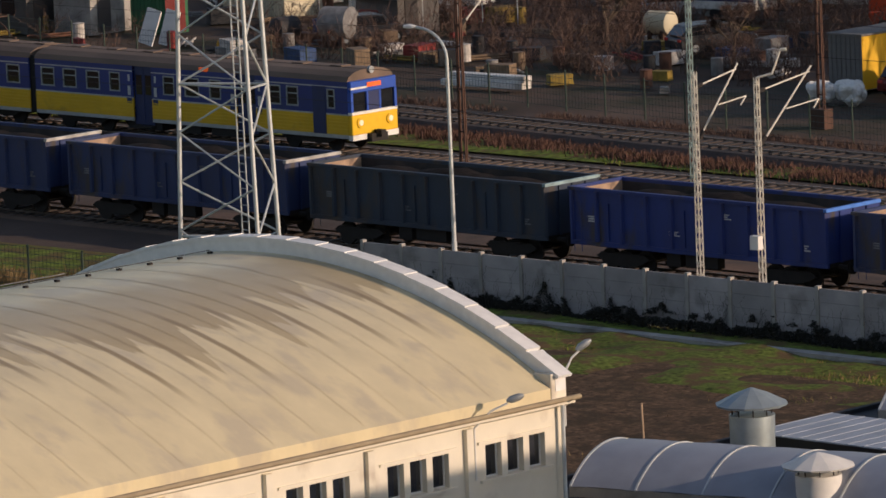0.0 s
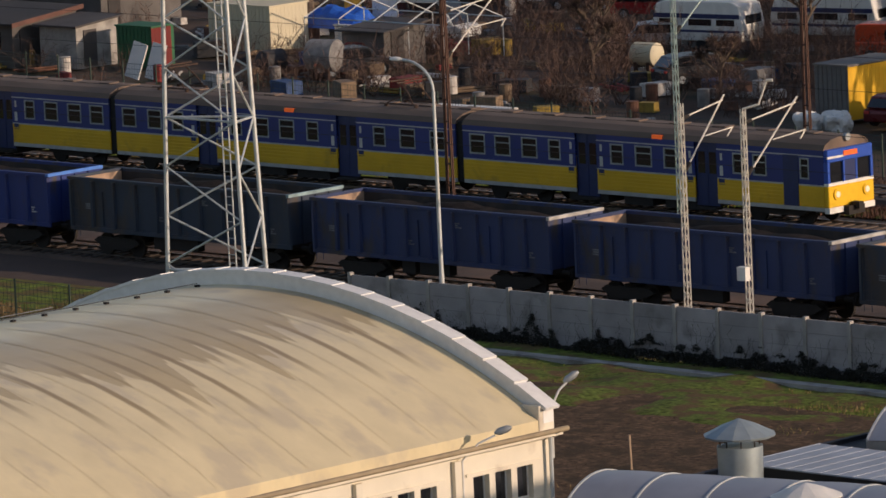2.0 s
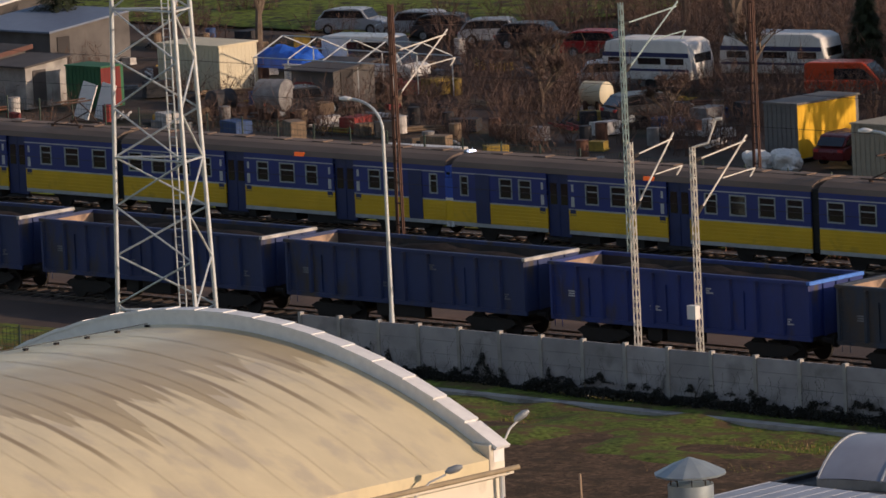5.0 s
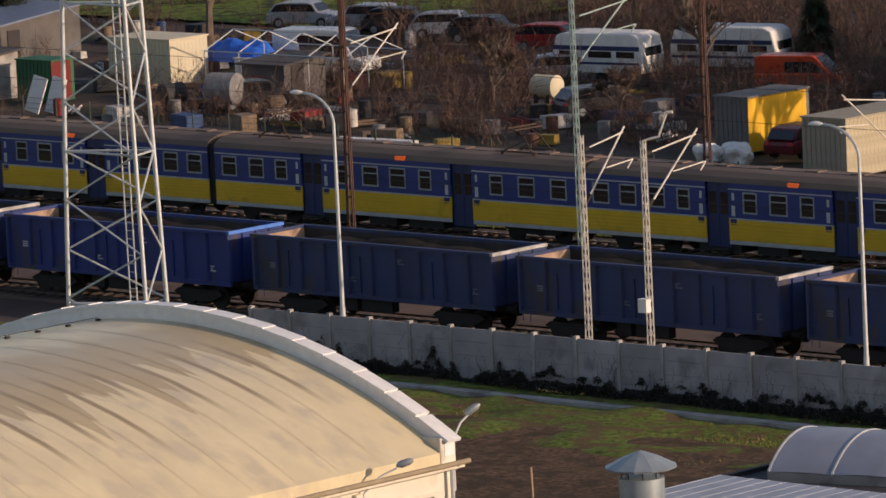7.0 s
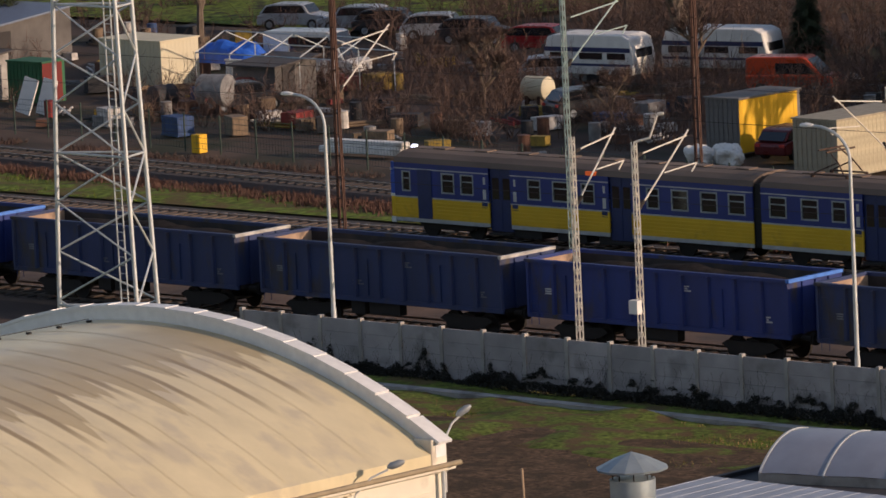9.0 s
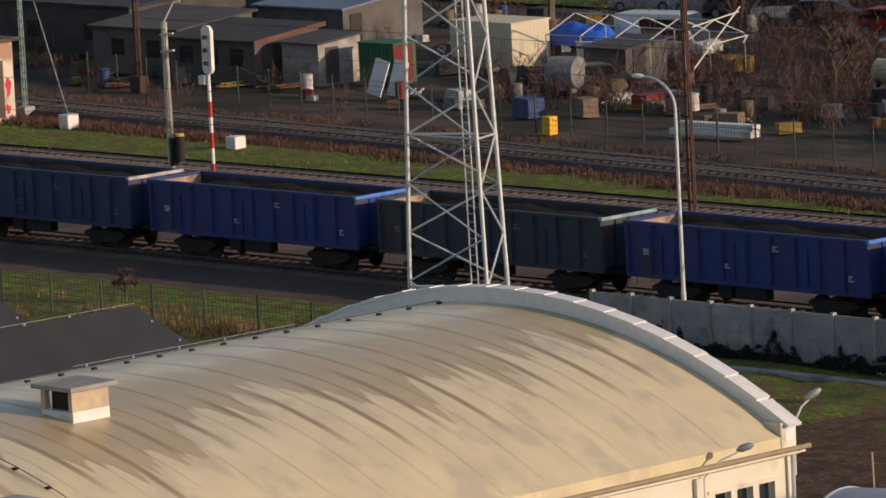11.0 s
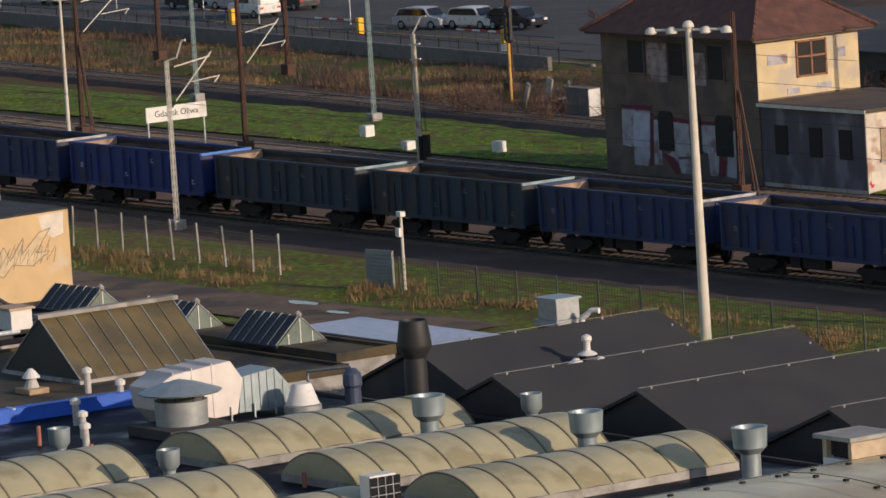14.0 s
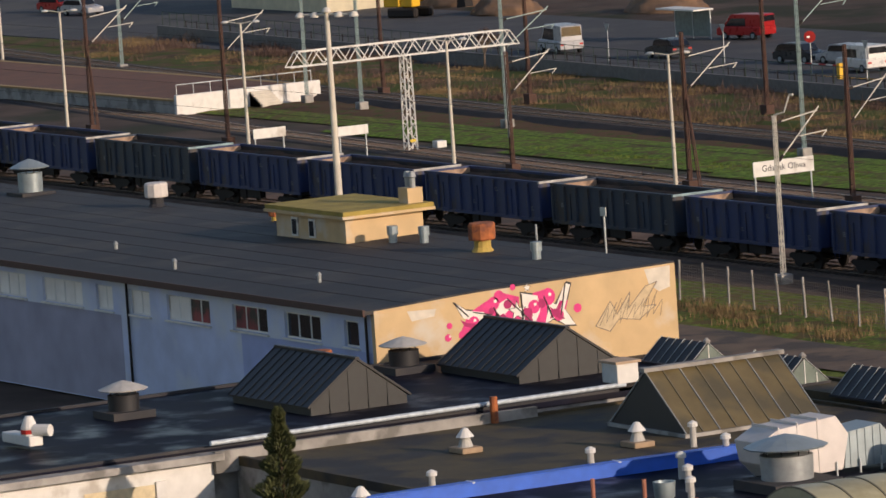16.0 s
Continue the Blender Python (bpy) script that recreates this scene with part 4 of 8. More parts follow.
# white and red reflections in the office panes, painted as flat pane colours
M_pale_reflection = mat("pale_blind", (0.88, 0.84, 0.78), 0.8, var=0.1, scale=0.8)
M_red_reflection = mat("red_blind", (0.25, 0.03, 0.04), 0.5, var=0.4, scale=1.2, other=(0.02, 0.018, 0.02), mix=0.5, mix_scale=0.9)
for i, (cx, w) in enumerate(wins):
    bm = BM()
    a, b = cx - w / 2, cx + w / 2
    for x0, x1, z0, z1 in ((a, b, 4.1, 4.18), (a, b, 5.17, 5.25), (a, a + 0.08, 4.18, 5.17), (b - 0.08, b, 4.18, 5.17)):
        bx(bm, x0, x1, GY0 + 0.12, GY0 + 0.2, z0, z1)
    m = max(1, round(w / 1.05))
    for k in range(1, m):
        q = a + w * k / m
        bx(bm, q - 0.04, q + 0.04, GY0 + 0.12, GY0 + 0.2, 4.18, 5.17)
    win = part("window", bm, M_white, front, "white framed strip window")
for i, (cx, w) in enumerate(wins):
    a, b = cx - w / 2, cx + w / 2
    m = max(1, round(w / 1.05))
    for k in range(m):
        q = a + w * k / m
        part("pane", bx(BM(), q + 0.03, q + w / m - 0.03, GY0 + 0.15, GY0 + 0.17, 4.15, 5.2), M_pale_reflection if i > 3 or i == 3 and k < 2 else M_red_reflection if i == 3 or i == 2 and k < 2 else M_glass, front)
for cx, w in wins:
    part("window_sill", bx(BM(), cx - w / 2 - 0.1, cx + w / 2 + 0.1, GY0 - 0.12, GY0 + 0.11, 4.02, 4.096), M_white, front)
bm = BM()
for px in (-252.7, -230.1):
    rod(bm, (px, GY0 - 0.1, 0.5), (px, GY0 - 0.1, 5.6), 0.06)
part("downpipe", bm, M_under, office)
# roof seams
bm = BM()
for k in range(1, 9):
    yy = GY0 + 1.75 * k
    zz0 = 5.82 + (yy - GY0 + 0.45) / 5.45 * 0.28 if yy < GY0 + 5 else 6.1 + (yy - GY0 - 5) / 10.8 * 0.18
    bx(bm, -329, GX - 0.1, yy - 0.03, yy + 0.03, zz0 - 0.02, zz0 + 0.014)
part("felt_seam", bm, M_under, office)
# penthouse
pent = thing("roof_cabin", "ochre roof cabin with a mossy yellow flat roof", "roof cabin")
part("wall_shell", bx(BM(), -258.2, -251.4, 135.1, 139.2, 5.9, 7.5), M_ochre, pent)
part("roof_slab", bx(BM(), -258.7, -251.0, 134.8, 139.6, 7.5, 7.7), mat("mossy_slab", (0.36, 0.27, 0.06), 0.9, var=0.25, scale=0.8), pent)
part("fascia", bx(BM(), -258.75, -250.95, 134.75, 139.65, 7.36, 7.498), M_ochre, pent)
for x in (-256.6, -254.9):
    part("window", bx(BM(), x, x + 0.6, 135.03, 135.09, 6.3, 7.2), M_white, pent)
    part("pane", bx(BM(), x + 0.1, x + 0.5, 135.0, 135.025, 6.4, 7.1), M_glass, pent)

# spray paint on the gable: plain shapes in its colours, on thin raised films
M_pink = mat("spray_pink", (0.72, 0.04, 0.22), 0.7, var=0.15, scale=3)
M_swhite = mat("spray_white", (0.78, 0.74, 0.68), 0.7, var=0.06, scale=3)
M_sblack = mat("spray_black", (0.03, 0.03, 0.035), 0.7)
M_sgrey = mat("spray_thin_grey", (0.6, 0.47, 0.29), 0.8)
M_patch = mat("repair_plaster", (0.66, 0.6, 0.5), 0.9, var=0.12, scale=2)


def film(pts, dx, bm):
    a = [bm.verts.new((GX + dx, y, z)) for y, z in pts]
    bm.faces.new(a)
    return bm


def star(y, z, r):
    return [(y + (r if k % 2 == 0 else r * 0.42) * math.sin(k * math.pi / 5), z + (r if k % 2 == 0 else r * 0.42) * math.cos(k * math.pi / 5)) for k in range(10)]


def disc(y, z, r, n=14):
    return [(y + r * math.sin(2 * math.pi * k / n), z + r * math.cos(2 * math.pi * k / n)) for k in range(n)]


def grow(pts, d):
    cy, cz = sum(p[0] for p in pts) / len(pts), sum(p[1] for p in pts) / len(pts)
    return [(y + d * (1 if y > cy else -1), z + d * (1 if z > cz else -1)) for y, z in pts]


letters = [
    [(128.3, 5.7), (128.9, 5.3), (129.7, 5.15), (130.1, 4.8), (129.6, 4.3), (128.8, 3.75), (128.2, 3.6), (128.5, 4.05), (129.1, 4.5), (129.3, 4.8), (128.7, 5.0)],
    [(130.2, 5.3), (130.9, 5.6), (131.2, 5.2), (130.8, 4.6), (131.3, 4.1), (130.6, 3.9), (130.1, 4.4), (130.5, 4.9)],
    [(131.6, 5.75), (132.4, 5.55), (132.5, 4.9), (132.1, 4.2), (131.5, 4.1), (131.7, 4.8)],
    [(132.7, 5.5), (133.3, 5.05), (133.8, 5.95), (134.05, 5.85), (133.7, 4.85), (134.2, 4.1), (133.7, 4.15), (133.2, 4.5), (132.7, 4.3), (132.9, 4.9)],
]
black, white_f, pink = BM(), BM(), BM()
for L in letters:
    film(grow(L, 0.07), 0.006, black)
    film(L, 0.012, white_f)
for L in ([(128.4, 4.2), (129.0, 5.2), (130.2, 5.75), (130.6, 5.0), (129.8, 4.1)], [(130.0, 4.1), (130.6, 5.9), (131.5, 5.6), (131.3, 4.2)], [(131.4, 4.0), (132.2, 5.7), (132.9, 5.8), (132.8, 4.3)], [(132.9, 5.0), (133.9, 5.2), (133.6, 4.3)]):
    film(L, 0.009, pink)
for s in ((129.2, 4.75, 0.28), (130.2, 5.45, 0.3), (131.1, 4.7, 0.42), (130.5, 5.75, 0.25), (132.9, 5.45, 0.38), (133.4, 4.6, 0.25), (134.35, 4.8, 0.2), (128.0, 4.75, 0.14), (127.9, 4.25, 0.16), (131.2, 6.05, 0.14), (129.9, 4.2, 0.22), (128.6, 4.3, 0.18), (132.2, 5.1, 0.3)):
    film(disc(*s), 0.018, pink)
for s in ((131.35, 5.0, 0.4), (131.9, 5.95, 0.18)):
    film(star(s[0], s[1], s[2] * 1.2), 0.024, black)
    film(star(*s), 0.03, white_f)
part("black_outline", black, M_sblack, gable)
part("white_fill", white_f, M_swhite, gable)
part("pink_fill", pink, M_pink, gable)
dark_pink = BM()
for k, L in enumerate(letters):
    cy, cz = sum(p[0] for p in L) / len(L), sum(p[1] for p in L) / len(L)
    film([(cy + (y - cy) * 0.5 - 0.12, cz + (z - cz) * 0.45 - 0.15) for y, z in L], 0.02 + 0.001 * k, dark_pink)
for s in ((130.9, 5.35, 0.2), (129.5, 4.55, 0.15), (132.6, 5.2, 0.2), (133.2, 4.75, 0.15), (131.9, 4.5, 0.2), (130.1, 5.15, 0.15)):
    film(disc(*s), 0.026, dark_pink)
part("magenta_fill", dark_pink, mat("spray_magenta", (0.42, 0.015, 0.13), 0.7, var=0.2, scale=4), gable)
shine = BM()
for s in ((129.25, 4.85, 0.07), (130.3, 5.55, 0.08), (133.0, 5.55, 0.08), (127.98, 4.3, 0.05), (132.25, 5.2, 0.07)):
    film(disc(*s), 0.034, shine)
part("white_dot", shine, M_swhite, gable)
for p, q in (((128.25, 5.72), (128.95, 5.05)), ((128.2, 3.6), (129.2, 4.6)), ((130.2, 5.3), (130.7, 4.4)), ((131.6, 5.7), (131.6, 4.3)), ((132.7, 5.5), (133.1, 4.5)), ((133.8, 5.95), (133.5, 4.6)), ((130.9, 5.6), (132.3, 4.2)), ((129.2, 5.2), (130.1, 5.0))):
    part("outline_stroke", rod(BM(), (GX + 0.03, p[0], p[1]), (GX + 0.03, q[0], q[1]), 0.03, n=4), M_sblack, gable)
bm = BM()
scr = [(135.2, 3.9), (136.0, 4.9), (136.3, 4.3), (137.0, 5.2), (136.9, 4.5), (137.8, 5.35), (138.4, 5.5), (137.6, 4.5), (138.3, 4.5), (137.4, 3.95), (136.4, 4.1), (135.9, 3.6), (135.2, 3.9)]
for p, q in zip(scr, scr[1:]):
    rod(bm, (GX + 0.005, p[0], p[1]), (GX + 0.005, q[0], q[1]), 0.02, n=4)
for k in range(9):
    y = 135.4 + 0.34 * k
    rod(bm, (GX + 0.005, y, 3.9 + 0.1 * (k % 3)), (GX + 0.005, y + 0.5 + 0.1 * (k % 2), 4.7 + 0.13 * (k % 4)), 0.014, n=4)
    rod(bm, (GX + 0.005, y + 0.5, 4.6 + 0.1 * (k % 4)), (GX + 0.005, y + 0.35, 4.0 + 0.15 * (k % 2)), 0.012, n=4)
part("line_drawing", bm, mat("spray_thin_line", (0.2, 0.17, 0.14), 0.8), gable)
part("silver_fill", film(scr[:-1], 0.008, BM()), M_sgrey, gable)
bm = BM()
film([(137.8, 6.08), (139.1, 6.12), (139.05, 5.2), (138.5, 5.05), (138.0, 5.4)], 0.005, bm)
film([(126.0, 5.6), (127.4, 5.55), (127.3, 5.25), (126.2, 5.15)], 0.005, bm)
part("plaster_patch", bm, M_patch, gable)

# ---- boundary wall, masts, poles, signs ----
M_wallpanel = mat("wall_panel", (0.37, 0.345, 0.34), 0.9, var=0.15, scale=1.0, fine=20, bump=0.3, other=(0.25, 0.235, 0.225), mix=0.2, mix_scale=0.9, random_tint=0.12, whole=True)
M_brown = mat("brown_mast", (0.10, 0.05, 0.035), 0.8, 0.2, var=0.25)
M_pale_pole = mat("pale_concrete_pole", (0.62, 0.57, 0.48), 0.85, var=0.1, scale=1.5)
M_gravel = mat("pale_gravel", (0.3, 0.27, 0.24), 0.95, var=0.3, scale=1, fine=10, bump=0.8)

wall = thing("wall_south", "grey concrete panel wall with dark ivy stains", "wall", pose(0, 162.4, 0), kind="structure")
panel, post = None, None
for i in range(22):
    x = -162.9 + 2.03 * i
    mp, mq = pose(x + 1.0, 0, 0), pose(x, 0, 0)
    if panel is None:
        bm = BM()
        for k in range(4):
            bx(bm, -0.95, 0.95, -0.04, 0.04, 0.02 + 0.49 * k, 0.5 + 0.49 * k)
        panel = part("panel", bm, M_wallpanel, wall, m=mp)
        post = part("post", bx(BM(), -0.07, 0.07, -0.1, 0.1, -0.3, 2.06), M_concrete, wall, m=mq)
    else:
        again(panel, wall, mp)
        again(post, wall, mq)
solid("kerb", bx(BM(), -163, -100, 160.0, 160.5, -0.1, 0.16), M_concrete, "low concrete kerb along the wall", "kerb", kind="structure")


def lattice(bm, h, w0, w1, step=0.55, r=0.035, leg=0.05, zig=True):
    """A square lattice mast, tapered, base at the origin."""
    c = ((-1, -1), (1, -1), (1, 1), (-1, 1))
    for a, b in c:
        rod(bm, (a * w0, b * w0, 0), (a * w1, b * w1, h), leg, n=4)
    n = int(h / step)
    for k in range(n):
        f0, f1 = k / n, (k + 1) / n
        wa, wb = w0 + (w1 - w0) * f0, w0 + (w1 - w0) * f1
        for i in range(4):
            p, q = c[i], c[(i + 1) % 4]
            if k % 2:
                p, q = q, p
            rod(bm, (p[0] * wa, p[1] * wa, h * f0), (q[0] * wb, q[1] * wb, h * f1), r, n=4, caps=False)
    return bm


def cantilever(t, h, reach, material, up=1.35, turn=0.0):
    """The bracket that carries the wire: stay, strut, registration arm and insulators, towards local +y."""
    R = Matrix.Rotation(radians(turn), 3, "Z")
    P = lambda y, z: R @ Vector((0, y, z))
    bm = BM()
    rod(bm, P(0.1, h - 0.3), P(reach, h + 0.1), 0.032, n=6)
    rod(bm, P(0.1, h - 2.3), P(reach + 0.1, h + 0.3), 0.036, n=6)
    rod(bm, P(0.55 * reach, h - 1.1), P(reach + 0.5, h - 0.95), 0.025, n=6)
    rod(bm, P(reach + 0.5, h - 0.95), P(reach + 0.2, h - 1.25), 0.03, n=6)
    part("bracket", bm, material, t, "wire bracket with insulators")
    for z in (h - 0.3, h - 2.25):
        part("insulator", rod(BM(), P(0.12, z), P(0.4, z + (0.05 if z > h - 1 else 0.28)), 0.085, n=8), M_under, t)


def lattice_pole(x, y, h, label, mtl, w0=0.105, w1=0.08, bracket=2.6, bh=None, turn=0.0, arm_top=False, base=True, name="catenary_mast"):
    t = thing(name, label, "catenary mast", pose(x, y, 0), group="catenary masts")
    part("mast", lattice(BM(), h, w0 * 0.85, w1 * 0.85, 0.42, 0.011, 0.03), mtl, t)
    if base:
        part("footing", bx(BM(), -0.35, 0.35, -0.35, 0.35, -0.3, 0.45), M_concrete, t, bevel=0.03)
    if bracket:
        cantilever(t, bh or h - 0.2, bracket, mtl, turn=turn)
    if arm_top:
        bm = BM()
        rod(bm, (0, 0, h), (0.5, 0.3, h + 0.15), 0.04)
        rod(bm, (0.5, 0.3, h + 0.15), (0.75, 0.5, h + 1.0), 0.04)
        rod(bm, (0.75, 0.5, h + 1.0), (0.95, 0.6, h + 1.02), 0.06)
        part("top_arm", bm, mtl, t)
    return t


M_mast_pale = mat("mast_zinc", (0.68, 0.64, 0.56), 0.55, 0.1, var=0.12, scale=2)
M_mast_green = mat("mast_green_zinc", (0.36, 0.46, 0.44), 0.55, 0.3, var=0.12, scale=2)
pale = "pale galvanised lattice catenary mast with a wire bracket"
lattice_pole(-150.0, 166.8, 8.55, pale, M_mast_pale, bracket=2.3, bh=8.3)
t = lattice_pole(-147.0, 166.8, 8.5, "pale lattice catenary mast with a switch box", M_mast_pale, bracket=2.9, bh=8.3, arm_top=True)
part("switch_box", bx(BM(), -0.2, 0.2, -0.42, -0.16, 2.3, 2.8), M_white, t)
lattice_pole(-168.0, 186.6, 11.0, "tall green-grey lattice catenary mast", M_mast_green, bracket=3.4, bh=10.4)
lattice_pole(-242.8, 202.0, 9.6, "green-grey lattice mast with a guy wire", M_mast_green, bracket=0)
lattice_pole(-298.7, 202.6, 9.5, "green-grey lattice mast on a concrete footing", M_mast_green, bracket=0)
lattice_pole(-320.8, 204.6, 10.6, "green-grey lattice catenary mast", M_mast_green, bracket=3.2, bh=10.2)
lattice_pole(-264.2, 166.8, 8.5, pale, M_mast_pale, bracket=2.6, bh=8.4, arm_top=True)
lattice_pole(-359.9, 206.2, 10.2, "green-grey lattice catenary mast", M_mast_green, bracket=3.6, bh=7.4)
lattice_pole(-384.5, 208.6, 9.0, "green-grey lattice mast on a concrete footing", M_mast_green, bracket=0)
lattice_pole(-394.5, 209.6, 9.0, "green-grey lattice mast on a concrete footing", M_mast_green, bracket=0)
lattice_pole(-158.3, 195.3, 6.8, "pale lattice catenary mast beyond the local track", M_mast_pale, bracket=3.4, bh=6.5, turn=180)
lattice_pole(-439.4, 217.2, 7.5, "green-grey lattice mast near the platform", M_mast_green, bracket=3.0, bh=6.0)


def brown_pole(x, y, h, bracket=0.0, bh=None, leg=False):
    """Two rusty channels with ladder plates."""
    t = thing("catenary_mast", "old rust-brown steel catenary mast", "catenary mast", pose(x, y, 0), group="old brown masts")
    bm = BM()
    for s in (-1, 1):
        for q in (-1, 1):
            rod(bm, (s * 0.17, q * 0.05, 0), (s * 0.09, q * 0.05, h), 0.04, n=4)
    for k in range(int(h / 0.9)):
        z = 0.4 + 0.9 * k
        bx(bm, -0.15, 0.15, -0.05, 0.05, z, z + 0.06)
    if leg:
        rod(bm, (0.1, 0, 5.5), (1.7, -0.4, 0), 0.05, n=4)
        rod(bm, (0.25, 0, 5.5), (2.0, -0.4, 0), 0.05, n=4)
    part("mast", bm, M_brown, t)
    part("footing", bx(BM(), -0.4, 0.4, -0.3, 0.3, -0.3, 0.7), M_brown, t)
    if bracket:
        cantilever(t, bh or h - 0.4, bracket, M_mast_pale)
    return t


brown_pole(-180.2, 185.8, 10.6, 3.3, 8.9)
brown_pole(-179.0, 207.4, 11.0)
brown_pole(-245.9, 212.4, 11.0)
brown_pole(-262.0, 204.5, 11.0)
brown_pole(-291.3, 188.8, 9.2, 2.6, 7.0)
brown_pole(-246.2, 188.9, 9.4, 0, None, True)
brown_pole(-308.6, 188.8, 9.4, 3.2, 8.2, True)
brown_pole(-329.2, 188.8, 7.6, 3.0, 7.2)
brown_pole(-387.3, 188.8, 10.4, 3.2, 8.4, True)
brown_pole(-366.9, 188.8, 10.4, 3.2, 8.6)
brown_pole(-373.6, 216.0, 10.4, 0)
brown_pole(-391.0, 214.0, 10.4, 0)
brown_pole(-303.0, 215.6, 10.4, 0)
brown_pole(-329.0, 216.8, 10.4, 0)
brown_pole(-347.0, 218.6, 10.4, 0)


def platform_lamp(x, y, h, arms=2):
    t = thing("platform_lamp", "pale concrete lamp post with two short arms", "lamp post", pose(x, y, 0), group="platform lamps")
    bm = BM()
    rod(bm, (0, 0, 0), (0, 0, h), 0.13, 0.075, n=10)
    part("post", bm, M_pale_pole, t, smooth=True)
    for s in ((-1, 1) if arms == 2 else (1,)):
        bm = BM()
        rod(bm, (0, 0, h), (s * 0.6, s * 0.5, h + 0.12), 0.035)
        arm = part("arm", bm, M_pale_pole, t)
        bm = BM()
        lathe(bm, [(0.05, 0.0), (0.24, 0.03), (0.27, 0.09), (0.16, 0.16), (0.04, 0.18)], 12, (s * 0.85, s * 0.7, h + 0.04))
        part("lamp_head", bm, M_white, arm, smooth=True)
    return t


for x, y, h in ((-391.2, 188.8, 8.4), (-364.0, 188.8, 8.35), (-336.5, 188.8, 8.0), (-310.2, 188.8, 8.0), (-461.5, 217.3, 6.0)):
    platform_lamp(x, y, h)


def flood_mast(x, y, h):
    t = thing("flood_light_mast", "tall pale concrete flood light mast with a lamp crossbar", "lamp post", pose(x, y, 0), group="flood light masts")
    part("post", rod(BM(), (0, 0, 0), (0, 0, h), 0.24, 0.13, n=12), M_pale_pole, t, smooth=True)
    bm = BM()
    rod(bm, (-1.5, -0.9, h - 0.1), (1.5, 0.9, h - 0.1), 0.06)
    bar = part("crossbar", bm, M_mast_pale, t)
    for s in (-1.0, -0.45, 0.0, 0.45, 1.0):
        bm = BM()
        lathe(bm, [(0.1, 0.28), (0.2, 0.2), (0.26, 0.05), (0.24, 0.0)], 10, (s * 1.45, s * 0.87, h - 0.15 + (0.15 if s == 0 else -0.1)))
        part("flood_lamp", bm, M_mast_pale, bar, smooth=True)
    return t


flood_mast(-206.6, 156.2, 13.2)
flood_mast(-294.5, 158.0, 13.7)


def street_lamp(x, y, h, toward):
    t = thing("street_lamp", "slim galvanised street lamp with a curved arm", "street lamp", pose(x, y, 0, 0, 0, toward), group="curved street lamps")
    bm = BM()
    rod(bm, (0, 0, -0.2), (0, 0, 2.2), 0.1, n=10)
    rod(bm, (0, 0, 2.2), (0, 0, h - 1.2), 0.085, 0.06, n=10)
    prev = Vector((0, 0, h - 1.2))
    for k in range(1, 9):
        a = math.pi / 2 * k / 8
        p = Vector((1.5 * (1 - math.cos(a)), 0, h - 1.2 + 1.1 * math.sin(a)))
        rod(bm, prev, p, 0.055, n=8, caps=False)
        prev = p
    part("post", bm, M_galv, t, smooth=True)
    bm = BM()
    lathe(bm, [(0.06, -0.05), (0.16, 0.0), (0.15, 0.07), (0.05, 0.12)], 10)
    part("lamp_head", bm, M_white, t, smooth=True, m=pose(1.85, 0, h - 0.12) @ Matrix.Diagonal((2.0, 1, 1, 1)))
    return t


street_lamp(-158.7, 162.95, 10.2, 180)
street_lamp(-133.8, 162.9, 10.2, 180)

# telecom mast behind the hangar
mast = thing("telecom_mast", "tall galvanised lattice telecom mast with an inner ladder", "telecom mast", pose(-165.9, 158.3, 0))
H0 = 16.0
foot = [(-2.35, -0.3), (2.0, -0.3), (1.3, 1.5)]
topk = 0.72
leg = lambda i, z: Vector((foot[i][0] * (1 - (1 - topk) * z / H0), foot[i][1] * (1 - (1 - topk) * z / H0), z))
for i in range(3):
    part("leg", rod(BM(), leg(i, 0), leg(i, H0), 0.085, n=10), M_galv, mast, smooth=True)
for i in range(3):
    j = (i + 1) % 3
    for k in range(8):
        z0, z1 = 0.75 + k * 1.85, 0.75 + (k + 1) * 1.85
        p, q = (i, j) if k % 2 else (j, i)
        part("brace", rod(BM(), leg(p, z0), leg(q, z1), 0.04, n=6), M_galv, mast)
for z in (2.4, 8.15, 13.7):
    bm = BM()
    for i in range(3):
        rod(bm, leg(i, z), leg((i + 1) % 3, z), 0.045, n=6)
    part("ring", bm, M_galv, mast)
bm = BM()
for s in (-0.18, 0.18):
    rod(bm, (0.8 + s, 0.2, 0), (0.6 + s, 0.2, H0), 0.03, n=6)
for k in range(50):
    z = 0.3 + 0.31 * k
    rod(bm, (0.62 - 0.2 * z / H0, 0.2, z), (0.98 - 0.2 * z / H0, 0.2, z), 0.016, n=5)
part("ladder", bm, M_galv, mast)

# signal gantry over the tracks
gantry = thing("signal_gantry", "white lattice signal gantry across the tracks", "gantry", pose(-351.7, 194.2, 0))
bm = BM()
A, B, Z0, Z1 = -8.6, 8.4, 6.15, 7.1
for x in (-0.35, 0.35):
    rod(bm, (x, A, Z0), (x, B, Z0), 0.05, n=4)
    rod(bm, (x, A + 0.8, Z1), (x, B - 0.8, Z1), 0.05, n=4)
    m = 24
    for k in range(m):
        y0, y1 = A + (B - A) * k / m, A + (B - A) * (k + 1) / m
        za, zb = (Z0, Z1) if k % 2 == 0 else (Z1, Z0)
        rod(bm, (x, y0 if za == Z0 else y0, za), (x, y1, zb), 0.035, n=4)
for k in range(13):
    y = A + 0.8 + (B - A - 1.6) * k / 12
    rod(bm, (-0.35, y, Z1), (0.35, y, Z1), 0.03, n=4)
    rod(bm, (-0.35, y, Z0), (0.35, y, Z0), 0.03, n=4)
part("beam", bm, M_white, gantry)
